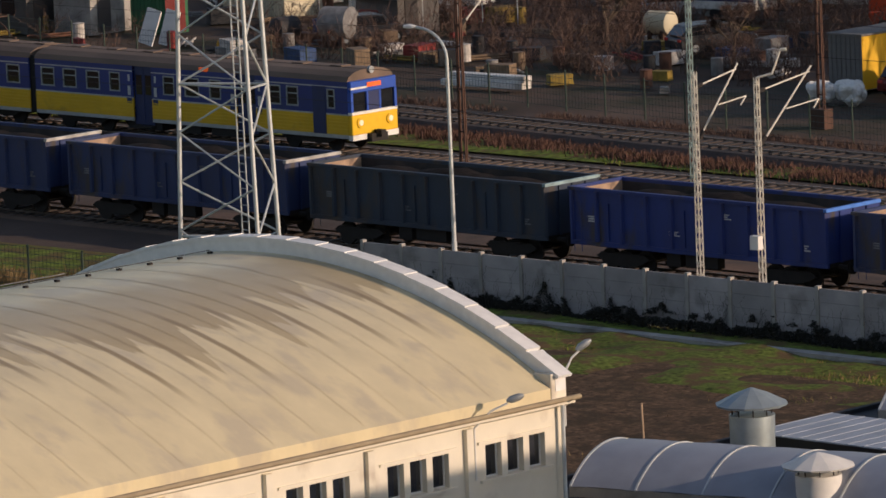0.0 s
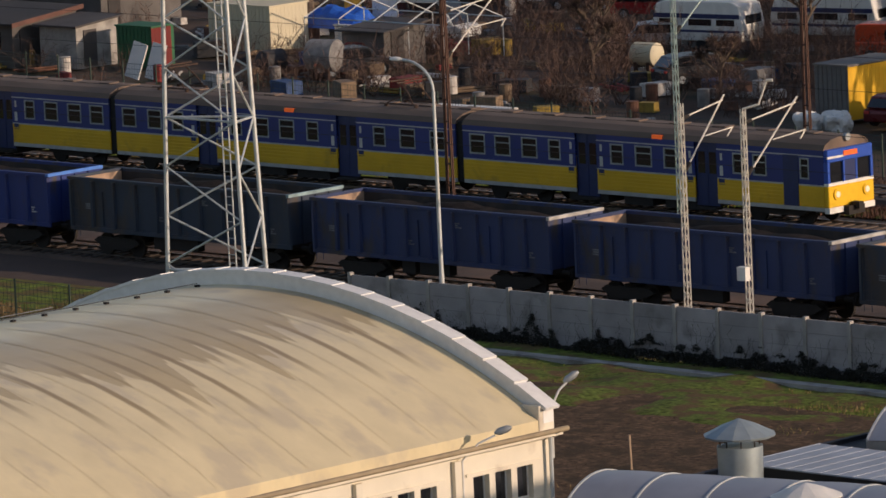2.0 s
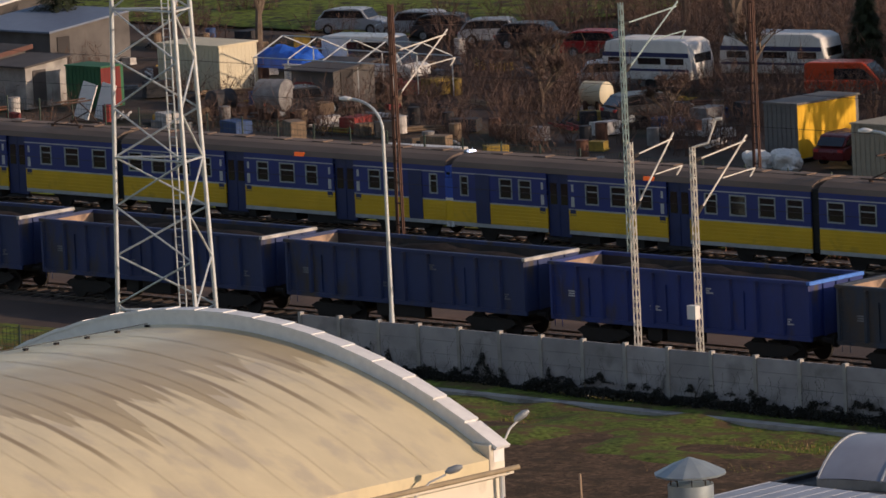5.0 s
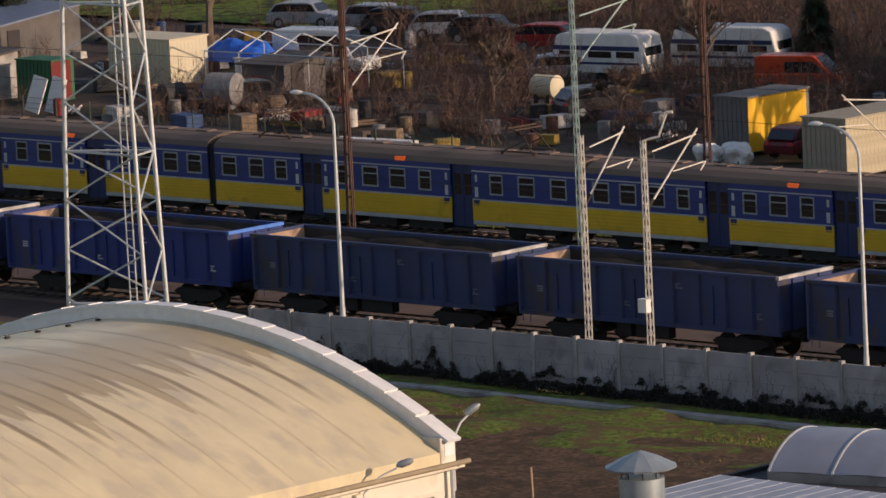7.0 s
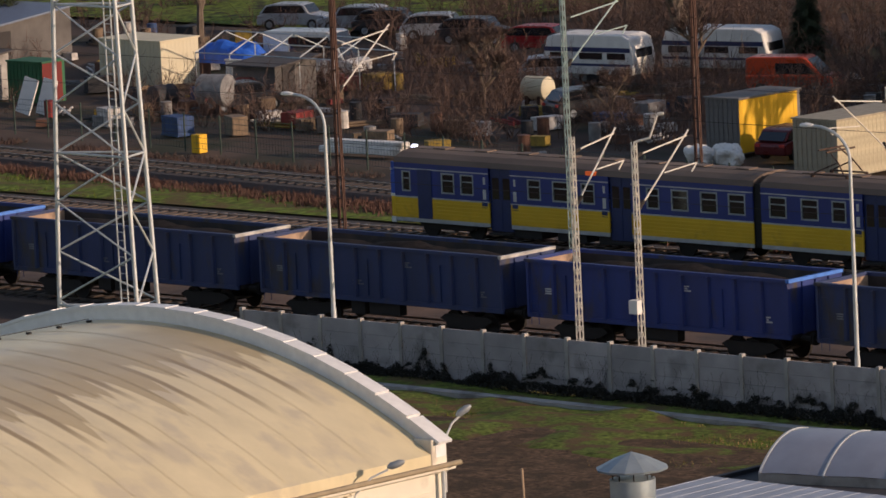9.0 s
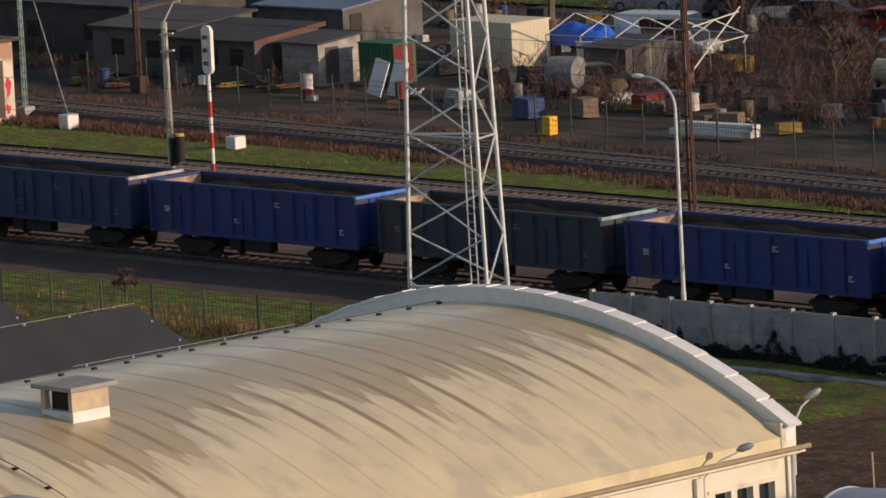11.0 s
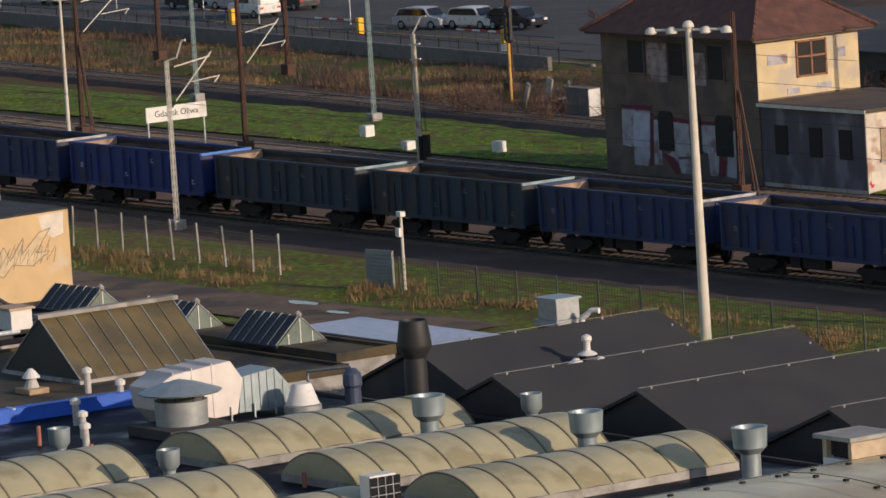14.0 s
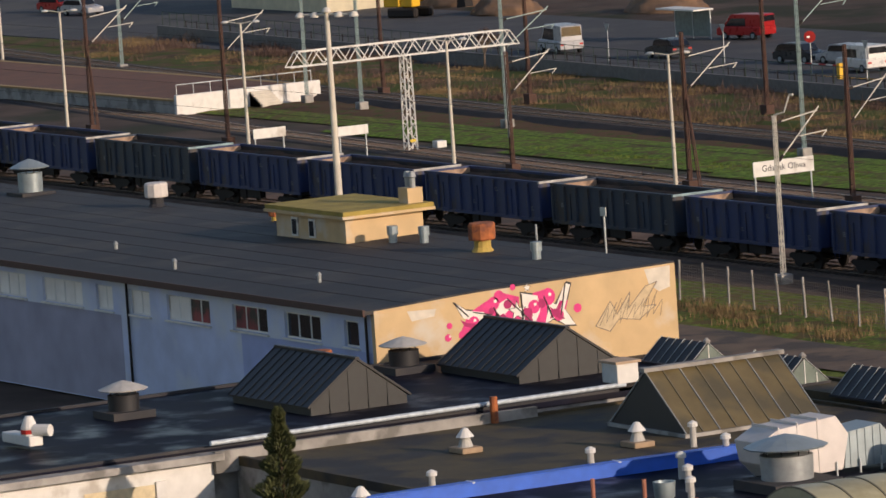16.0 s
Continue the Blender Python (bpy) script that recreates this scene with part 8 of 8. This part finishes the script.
tank(-224.2, 218.6, 0.6, 1.2, 80, M_junk[2], "black steel tank lying in the yard")
tank(-207.6, 228.5, 0.6, 1.3, 5, M_corr, "cream plastic tank among bushes")
solid("yellow_bin", bx(BM(), -0.28, 0.28, -0.28, 0.28, -0.15, 0.75), M_yellow_c, "small yellow bin beside the fence", "bin", pose(-211.4, 208.4, 0), bevel=0.03)

# white tent frame in the yard
t = thing("tent_frame", "bare pale metal frame of a party tent", "tent frame", pose(-224.0, 228.0, 0))
bm = BM()
for x in (-5, -2.5, 0, 2.5, 5):
    for y in (-2.2, 2.2):
        rod(bm, (x, y, 0), (x, y, 2.1), 0.035, n=5)
        rod(bm, (x, y, 2.1), (x, 0, 3.0), 0.035, n=5)
for y, z in ((-2.2, 2.1), (2.2, 2.1), (0, 3.0)):
    rod(bm, (-5, y, z), (5, y, z), 0.035, n=5)
part("frame", bm, M_galv, t)

# ---- road, car park, embankment wall ----
strip("scrub_bank", -520, -262, 214.5, 231, -0.07, M_scrub, "bank of dry brown grass and weeds", "dry grass", rough=0.25)
solid("road", bx(BM(), -640, -300, 231.2, 262, -0.5, -0.02), M_asphalt, "grey asphalt car park and road", "road", kind="structure")
strip("lawn", -300, -238, 252, 300, -0.06, grass_mat("lawn_grass", (0.05, 0.045, 0.03), 0.35), "green lawn behind the yard", "grass", rough=0.2)
strip("lawn", -700, -300, 262, 330, -0.06, M_yard, "bare ground beyond the road", "ground", rough=0.2)
t = thing("retaining_wall", "low grey concrete retaining wall with railings", "wall", kind="structure")
prev = None
RW = [(-470, 236.0), (-440, 233.6), (-410, 231.9), (-387, 230.0), (-360, 228.3), (-334, 226.4), (-312, 225.0)]
for p, q in zip(RW, RW[1:]):
    L, a = math.hypot(q[0] - p[0], q[1] - p[1]), math.degrees(math.atan2(q[1] - p[1], q[0] - p[0]))
    w = part("wall_panel", bx(BM(), 0, L, -0.15, 0.15, -0.3, 0.95), M_grey_c, t, m=pose(p[0], p[1], 0, 0, 0, a))
    bm = BM()
    for k in range(int(L / 1.6)):
        rod(bm, (1.6 * k, 0.4, 0.9), (1.6 * k, 0.4, 2.1), 0.03, n=5)
    rod(bm, (0, 0.4, 2.1), (L, 0.4, 2.1), 0.03, n=5)
    rod(bm, (0, 0.4, 1.5), (L, 0.4, 1.5), 0.02, n=5)
    part("railing", bm, M_fence_green, w)
for x, y in ((-349.0, 236.0), (-330.0, 234.5), (-366.0, 236.8)):
    t = thing("barrier", "red and white road barrier with a yellow post", "barrier", pose(x, y, 0))
    part("post", bx(BM(), -0.2, 0.2, -0.2, 0.2, 0, 1.1), M_yellow_c, t)
    for k in range(6):
        part("bar_band", bx(BM(), -0.9 * k - 0.9, -0.9 * k, -0.05, 0.05, 0.85, 0.97), M_white if k % 2 else M_red, t)
for x, y in ((-356.0, 240.0), (-372.5, 238.6)):
    t = thing("no_entry_sign", "round red no entry sign on a post", "road sign", pose(x, y, 0))
    part("post", rod(BM(), (0, 0, 0), (0, 0, 2.6), 0.04, n=6), M_galv, t)
    plate = part("plate", rod(BM(), (0.02, -0.03, 2.6), (0.05, -0.06, 2.6), 0.42, n=20), M_red, t, m=Matrix.Identity(4))
    part("bar", bx(BM(), 0.052, 0.06, -0.32, 0.28, 2.53, 2.67), M_white, plate)
t = thing("bus_shelter", "glass bus shelter with a pale roof", "bus shelter", pose(-411.5, 251.6, 0))
part("back", bx(BM(), -2.6, 2.6, 1.3, 1.36, 0.2, 2.3), mat("shelter_glass", (0.2, 0.25, 0.24), 0.2), t)
part("roof", bx(BM(), -2.8, 2.8, -0.3, 1.5, 2.3, 2.42), M_white, t)
for x in (-2.6, 0, 2.6):
    part("post", rod(BM(), (x, 1.3, 0), (x, 1.3, 2.3), 0.05, n=6), M_galv, t)
# low fence of dark posts and rails at the edge of the car park
fence = thing("car_park_fence", "low fence of thin dark posts and rails", "fence", kind="structure")
for p, q in zip(RW, RW[1:]):
    L, a = math.hypot(q[0] - p[0], q[1] - p[1]), math.degrees(math.atan2(q[1] - p[1], q[0] - p[0]))
    for k in range(int(L / 2.4)):
        f = k * 2.4 / L
        part("post", rod(BM(), (0, 0, 0), (0, 0, 1.15), 0.05, n=6), M_under, fence, m=pose(p[0] + (q[0] - p[0]) * f, p[1] + (q[1] - p[1]) * f + 2.6, 0))
    part("rail", rod(BM(), (p[0], p[1] + 2.6, 1.0), (q[0], q[1] + 2.6, 1.0), 0.025, n=5), M_under, fence)
    part("kerb_stone", bx(BM(), 0, L, -0.1, 0.1, -0.03, 0.14), M_concrete, fence, m=pose(p[0], p[1] + 3.4, 0, 0, 0, a))
for x0, x1, y in ((-352, -328, 237.2), (-372, -356, 237.6)):
    solid("painted_line", bx(BM(), x0, x1, y, y + 0.14, -0.016, -0.008), M_yellow_c, "yellow painted line on the asphalt", "road marking", kind="structure")
for x, y in ((-388.0, 241.0), (-362.0, 236.4), (-399.5, 238.0)):
    t = thing("give_way_sign", "grey backed road sign on a thin post", "road sign", pose(x, y, 0), group="car park signs")
    part("post", rod(BM(), (0, 0, 0), (0, 0, 2.5), 0.035, n=6), M_galv, t)
    part("plate", prism(BM(), [(-0.4, 2.85), (0.4, 2.85), (0.0, 2.2)], -0.05, -0.03), M_tin, t)
# building site
t = thing("white_hall", "white corrugated hall at a building site", "hall", pose(-486, 256, 0))
part("wall_shell", bx(BM(), -9, 9, 0, 8, 0, 5), M_corr, t)
part("roof", bx(BM(), -9.3, 9.3, -0.3, 8.3, 5, 5.2), M_zinc, t)
t = thing("excavator", "yellow excavator on a building site", "excavator", pose(-463, 256.5, 0, 0, 0, 20))
part("track_left", bx(BM(), -1.6, 1.6, -1.3, -0.7, 0, 0.8), M_under, t, bevel=0.15)
part("track_right", bx(BM(), -1.6, 1.6, 0.7, 1.3, 0, 0.8), M_under, t, bevel=0.15)
part("cab", bx(BM(), -0.2, 1.2, -1.1, 0.0, 0.9, 2.7), M_yellow_c, t, bevel=0.08)
part("engine", bx(BM(), -2.0, -0.2, -1.2, 1.2, 0.9, 2.0), M_yellow_c, t, bevel=0.1)
part("boom", rod(rod(BM(), (0.8, 0.5, 1.4), (3.6, 0.5, 3.6), 0.22, n=6), (3.6, 0.5, 3.6), (5.6, 0.5, 1.6), 0.18, n=6), M_yellow_c, t)
part("bucket", prism(BM(), [(5.2, 0.7), (5.3, 1.6), (6.1, 1.5), (6.2, 0.8)], 0.0, 1.0), M_under, t)
for x, y, r in ((-456, 262, 4.0), (-470, 266, 5.0), (-440, 268, 4.5)):
    bm = BM()
    bmesh.ops.create_icosphere(bm, subdivisions=4, radius=1.0)
    for v in bm.verts:
        v.co = Vector((v.co.x * r, v.co.y * r * 0.7, max(-0.1, v.co.z * r * 0.35))) + v.normal * 0.4 * noise.noise(v.co * 3)
    solid("soil_heap", bm, mat("loose_soil", (0.2, 0.12, 0.07), 0.95, var=0.3, scale=0.7, bump=1.0), "heap of loose brown soil", "soil heap", pose(x, y, -0.1), "soil heaps", smooth=True)
# apartment blocks and woods at the end of the ground
M_far = mat("far_block", (0.16, 0.15, 0.15), 0.9, var=0.2, scale=0.1)
M_farwood = mat("far_wood", (0.045, 0.04, 0.028), 0.95, var=0.4, scale=0.15, fine=1.5, bump=1.0)
solid("backdrop", bx(BM(), -900, 300, 420, 424, -1, 34), M_farwood, "dark wooded rise in the distance", "woods", kind="structure")

# ---- plants ----
M_twig = mat("bare_twig", (0.115, 0.07, 0.053), 0.9, var=0.35, scale=0.4)
M_bark = mat("bark", (0.17, 0.125, 0.09), 0.95, var=0.3, scale=3)
M_weed = mat("dry_weed", (0.26, 0.18, 0.09), 0.95, var=0.45, scale=0.5, spec=0.1)
M_blade = mat("grass_blade", (0.15, 0.195, 0.035), 0.9, var=0.5, scale=0.4, spec=0.1)
M_ever = mat("evergreen", (0.028, 0.042, 0.018), 0.9, var=0.4, scale=1.0)


def tuft_stuff(name, spots, h, spread, width, count, material, label, category, seed, up=0.8):
    """Many thin blades or twigs round each spot, as one object."""
    r = np.random.RandomState(seed)
    S = np.repeat(np.array(spots), count, axis=0)
    N = len(S)
    hh = S[:, 2] * h * r.uniform(0.35, 1.0, N)
    root = np.stack([S[:, 0] + r.normal(0, spread, N) * S[:, 2], S[:, 1] + r.normal(0, spread, N) * S[:, 2], np.full(N, -0.12)], 1)
    a = r.uniform(0, 2 * np.pi, N)
    out = r.uniform(0.1, 1.0 - up * 0.5, N) * hh
    tip = root + np.stack([np.cos(a) * out, np.sin(a) * out, hh], 1)
    b = r.uniform(0, 2 * np.pi, N)
    side = np.stack([np.cos(b), np.sin(b), np.zeros(N)], 1) * width * r.uniform(0.5, 1.3, N)[:, None]
    V = np.empty((N * 3, 3))
    V[0::3], V[1::3], V[2::3] = root - side, root + side, tip
    F = np.arange(N * 3).reshape(-1, 3)
    me = bpy.data.meshes.new(name)
    me.from_pydata(V.tolist(), [], F.tolist())
    me.materials.append(material)
    return tagged(new(name, me), label, category, kind="stuff")


def bush_stuff(name, spots, h, material, label, seed, stems=16, twigs=9):
    """Bushes of arching stems with short twigs, as one object."""
    r = np.random.RandomState(seed)
    B = np.array(spots)
    S = np.repeat(B, stems, axis=0)
    N = len(S)
    a, tilt = r.uniform(0, 2 * np.pi, N), r.uniform(0.05, 0.95, N)
    hh = h * S[:, 2] * r.uniform(0.5, 1.0, N)
    root = np.stack([S[:, 0] + r.normal(0, 0.25, N), S[:, 1] + r.normal(0, 0.25, N), np.full(N, -0.2)], 1)
    stem = np.stack([np.cos(a) * np.sin(tilt), np.sin(a) * np.sin(tilt), np.cos(tilt)], 1) * hh[:, None]
    R = np.repeat(root, twigs, axis=0) + np.repeat(stem, twigs, axis=0) * r.uniform(0.25, 1.0, N * twigs)[:, None]
    T = np.repeat(stem, twigs, axis=0) * 0.18 + r.normal(0, 1, (N * twigs, 3)) * 0.22 * np.repeat(hh, twigs)[:, None] * 0.8
    root, stem = np.concatenate([root, R]), np.concatenate([stem, T])
    W = np.concatenate([np.full(N, 0.022), np.full(N * twigs, 0.013)])
    side = np.cross(stem, r.normal(0, 1, stem.shape))
    side *= (W / (np.linalg.norm(side, axis=1) + 1e-6))[:, None]
    V = np.empty((len(root) * 3, 3))
    V[0::3], V[1::3], V[2::3] = root - side, root + side, root + stem
    me = bpy.data.meshes.new(name)
    me.from_pydata(V.tolist(), [], np.arange(len(V)).reshape(-1, 3).tolist())
    me.materials.append(material)
    return tagged(new(name, me), label, "bushes", kind="stuff")


def spots(n, x0, x1, y0, y1, seed, s0=0.6, s1=1.2, thin=0.0):
    r = random.Random(seed)
    out = []
    while len(out) < n:
        x, y = r.uniform(x0, x1), r.uniform(y0, y1)
        if noise.noise(Vector((x * 0.12, y * 0.3, seed))) < thin:
            continue
        out.append((x, y, r.uniform(s0, s1)))
    return out


tuft_stuff("scrub", [(x, y + far_y(x), s) for x, y, s in spots(1900, -470, -262, 3.2, 16.5, 1, 0.4, 1.3, 0.1)], 0.45, 0.9, 0.03, 50, M_weed, "dry brown weeds on the bank", "weeds", 1)
bush_stuff("bushes", spots(260, -226, -188.5, 216, 250, 2, 0.6, 1.4, -0.1), 2.4, M_twig, "bare brown bushes in the yard", 2)
bush_stuff("bushes", spots(170, -290, -225, 209, 262, 3, 0.6, 1.2, 0.0), 1.9, M_twig, "bare brown bushes round the sheds", 3)
bush_stuff("bushes", spots(260, -240, -178, 246, 280, 17, 0.8, 1.6, -0.2), 3.4, M_twig, "dense bare thicket behind the yard", 17)
bush_stuff("bushes", spots(90, -300, -264.5, 206, 222, 7, 0.7, 1.4, -0.1), 2.0, M_twig, "bare dark bushes beside the signal box", 7)
tuft_stuff("weeds", [(x, y + far_y(x), q) for x, y, q in spots(700, -262, -150, 2.2, 4.6, 4, 0.5, 1.1, -0.2)], 0.4, 0.35, 0.03, 40, M_twig, "brown weeds along the ballast", "weeds", 4)
tuft_stuff("weeds", spots(350, -262, -170, 155.5, 160.5, 5, 0.5, 1.2, 0.0), 0.7, 0.4, 0.03, 45, M_weed, "dry grass tufts along the fence", "dry grass", 5)
tuft_stuff("grass_tufts", [p for p in spots(3600, -345, -150, 177, 201.5, 6, 0.5, 1.2, -0.1) if p[1] < 188.6 or max(194.4, 194.4 - 0.085 * (p[0] + 290)) < p[1] < far_y(p[0]) - 2.6], 0.2, 0.5, 0.03, 22, M_blade, "tufts of green grass between the tracks", "grass", 6)
tuft_stuff("grass_tufts", [p for p in spots(17000, -270, -105, 138, 161, 8, 0.4, 1.2, -0.12) if p[0] < -163.5 or p[1] > 153.5 + 4.5 * noise.noise(Vector((p[0] * 0.16, p[1] * 0.2, 4)))], 0.2, 0.5, 0.03, 22, M_blade, "tufts of green grass on the verge", "grass", 8)
tuft_stuff("weeds", [(x, y + far_y(x), q) for x, y, q in spots(1300, -262, -150, -4.0, -2.1, 14, 0.5, 1.1, -0.3)], 0.42, 0.35, 0.035, 40, mat("red_brown_weed", (0.13, 0.065, 0.045), 0.95, var=0.4, scale=0.6), "red-brown weeds on the ballast shoulder", "weeds", 14)
def creeper(name, x0, x1, y, material, label, seed):
    """Dark leaves that mass at the foot of the wall and climb it in ragged tongues, with bare runners above."""
    r = random.Random(seed)
    V, F = [], []
    for _ in range(60000):
        x = r.uniform(x0, x1)
        reach = 0.55 + 0.75 * noise.noise(Vector((x * 0.55, 0, seed))) + 0.55 * noise.noise(Vector((x * 2.1, 3, seed)))
        z = max(0.15, reach) * r.random() ** 0.8 + 0.12 * r.random()
        if z > 0.45 and noise.noise(Vector((x * 2.6, z * 3.0, 7))) < -0.05:
            continue
        depth = r.random() ** 2 * max(0.08, 0.5 - 0.45 * z)
        p = Vector((x, y - 0.05 - depth, z - 0.1))
        e = Vector((r.uniform(-1, 1), r.uniform(-1, 0.2), r.uniform(-1, 1))).normalized() * r.uniform(0.03, 0.075)
        q = e.cross(Vector((r.uniform(-1, 1), r.uniform(-1, 1), r.uniform(-1, 1)))).normalized() * r.uniform(0.02, 0.05)
        n0 = len(V)
        V.extend([tuple(p - q), tuple(p + q), tuple(p + e)])
        F.append((n0, n0 + 1, n0 + 2))
    for _ in range(260):
        x, z = r.uniform(x0, x1), 0.2
        for _ in range(r.randint(4, 13)):
            x1_, z1_ = x + r.uniform(-0.12, 0.12), z + r.uniform(0.05, 0.16)
            n0 = len(V)
            V.extend([(x - 0.012, y - 0.055, z), (x + 0.012, y - 0.055, z), (x1_, y - 0.055, z1_)])
            F.append((n0, n0 + 1, n0 + 2))
            x, z = x1_, z1_
    me = bpy.data.meshes.new(name)
    me.from_pydata(V, [], F)
    me.materials.append(material)
    return tagged(new(name, me), label, "ivy", kind="stuff")


creeper("ivy", -162.5, -118.5, 162.36, mat("dead_ivy", (0.026, 0.026, 0.02), 0.95, var=0.4), "dark ivy climbing from the foot of the wall", 9)


tuft_stuff("weeds", spots(7500, -163, -105, 130, 160, 31, 0.4, 1.3, -0.05), 0.2, 0.45, 0.03, 16, M_weed, "dead grass blades in the muddy field", "dry grass", 31)
tuft_stuff("scrub", [(x, y + far_y(x), s) for x, y, s in spots(420, -470, -262, 3.4, 17.5, 41, 0.5, 1.4, 0.12)], 0.8, 0.7, 0.035, 60, M_twig, "dark reddish scrub on the bank", "scrub", 41)


def tree(x, y, h, seed, spread=0.5, label="bare deciduous tree with fine brown twigs"):
    r = random.Random(seed)
    t = thing("bare_tree", label, "tree", pose(x, y, -0.15), group="bare trees")
    limbs, V, F = BM(), [], []

    def grow_limb(p, d, L, rad, depth):
        q = p + d * L
        rod(limbs, p, q, rad, rad * 0.65, n=6 if depth < 2 else 4, caps=False)
        if depth >= 4:
            for _ in range(16):
                e = (d + Vector((r.uniform(-1, 1), r.uniform(-1, 1), r.uniform(-0.5, 0.8)))).normalized() * r.uniform(0.3, 0.9) * h / 9
                s = e.cross(Vector((r.uniform(-1, 1), r.uniform(-1, 1), r.uniform(-1, 1)))).normalized() * 0.018
                b = p + (q - p) * r.random()
                n0 = len(V)
                V.extend([tuple(b - s), tuple(b + s), tuple(b + e)])
                F.append((n0, n0 + 1, n0 + 2))
            return
        for _ in range(3 if depth else 4):
            e = (d * 0.8 + Vector((r.uniform(-1, 1), r.uniform(-1, 1), r.uniform(-0.2, 0.7))) * spread * 1.4).normalized()
            grow_limb(p + (q - p) * r.uniform(0.65, 1.0), e, L * r.uniform(0.6, 0.82), rad * 0.6, depth + 1)

    grow_limb(Vector((0, 0, 0)), Vector((0.05, 0, 1)), h * 0.3, h * 0.028, 0)
    part("trunk", limbs, M_bark, t)
    me = bpy.data.meshes.new("crown")
    me.from_pydata(V, [], F)
    me.materials.append(M_twig)
    ob = new("crown", me)
    ob.parent = t
    return t


for i, (x, y, h) in enumerate(((-204.0, 252.0, 12), (-222.0, 256.0, 11), (-196.0, 251.0, 12), (-231.0, 262.0, 11), (-211.9, 243.9, 14), (-214.5, 232.0, 5), (-205.5, 238.0, 6), (-246.0, 243.0, 9), (-180.0, 236.0, 10), (-172.0, 240.0, 10), (-209.0, 226.0, 4.5), (-197.5, 222.5, 4), (-268.0, 207.2, 5), (-300.5, 222.0, 6), (-262.0, 252.0, 9), (-292.0, 226.0, 7), (-405.0, 230.4, 4))):
    tree(x, y, h, 20 + i)
tree(-187.5, 160.6, 1.9, 60, 0.6, "small bare bush beside the freight track")


def pine(x, y, h, seed):
    r = np.random.RandomState(seed)
    t = thing("evergreen_tree", "dark evergreen tree with drooping boughs", "tree", pose(x, y, 0), group="evergreens")
    part("trunk", rod(BM(), (0, 0, 0), (0, 0, h * 0.9), 0.16, 0.05), M_bark, t)
    N = 9000
    z = r.uniform(0.12, 1.0, N)
    a = r.uniform(0, 2 * np.pi, N)
    lay = 0.7 + 0.3 * np.sin(z * 40 + 2 * np.sin(a * 3))
    rad = h * 0.33 * (1.05 - z) * lay * np.sqrt(r.uniform(0.2, 1, N))
    p = np.stack([rad * np.cos(a), rad * np.sin(a), z * h], 1)
    d = np.stack([np.cos(a) * 0.35, np.sin(a) * 0.35, r.uniform(-0.3, 0.1, N)], 1) * r.uniform(0.5, 1.2, N)[:, None]
    s = np.stack([-np.sin(a), np.cos(a), np.zeros(N)], 1) * 0.07
    V = np.empty((N * 3, 3))
    V[0::3], V[1::3], V[2::3] = p - s, p + s, p + d
    me = bpy.data.meshes.new("crown")
    me.from_pydata(V.tolist(), [], np.arange(N * 3).reshape(-1, 3).tolist())
    me.materials.append(M_ever)
    ob = new("crown", me)
    ob.parent = t


pine(-254.0, 235.5, 7.5, 1)
pine(-186.5, 246.0, 8.5, 2)
pine(-180.0, 244.0, 8.0, 3)
pine(-192.0, 250.0, 9.0, 5)
for px, py, ph in ((-197.5, 247.0, 9.0), (-189.0, 241.5, 7.5), (-183.0, 250.0, 10.0), (-176.0, 238.0, 8.0), (-202.5, 243.5, 5.0)):
    pine(px, py, ph, int(-px))
# the wood east of the yard
for px, py, ph in ((-172.0, 243.0, 12.0), (-165.0, 233.0, 11.5), (-160.0, 249.0, 13.0), (-168.0, 256.0, 13.0), (-154.0, 239.0, 12.5), (-163.0, 263.0, 13.0)):
    pine(px, py, ph, int(-px))
for i, (x, y, h) in enumerate(((-176.0, 229.0, 11.0), (-170.0, 224.0, 10.0), (-168.0, 238.0, 12.0), (-176.0, 248.0, 12.0), (-158.0, 228.0, 12.0), (-180.0, 257.0, 12.0), (-150.0, 231.0, 12.0), (-172.0, 262.0, 12.0))):
    tree(x, y, h, 80 + i)



def motions():
    """The coal train and the commuter train, which both run towards +x."""
    for k, w in WAGONS:
        walk(w, [(t, pose(-188.52 + 14.04 * k + 14.48 * t, Y_FREIGHT, 0)) for t in (0.0, 4.0, 8.0, 12.0, 16.0)])
    front = ((0.0, -191.4), (0.5, -184.5), (1.5, -170.6), (2.5, -156.1), (3.5, -141.4), (4.0, -134.0), (6.5, -96.2), (7.0, -88.4), (8.0, -72.6), (12.0, -9.0), (16.0, 56.0))
    for o, c in CARS:
        walk(c, [(t, pose(x + o, Y_LOCAL, 0)) for t, x in front])


motions()
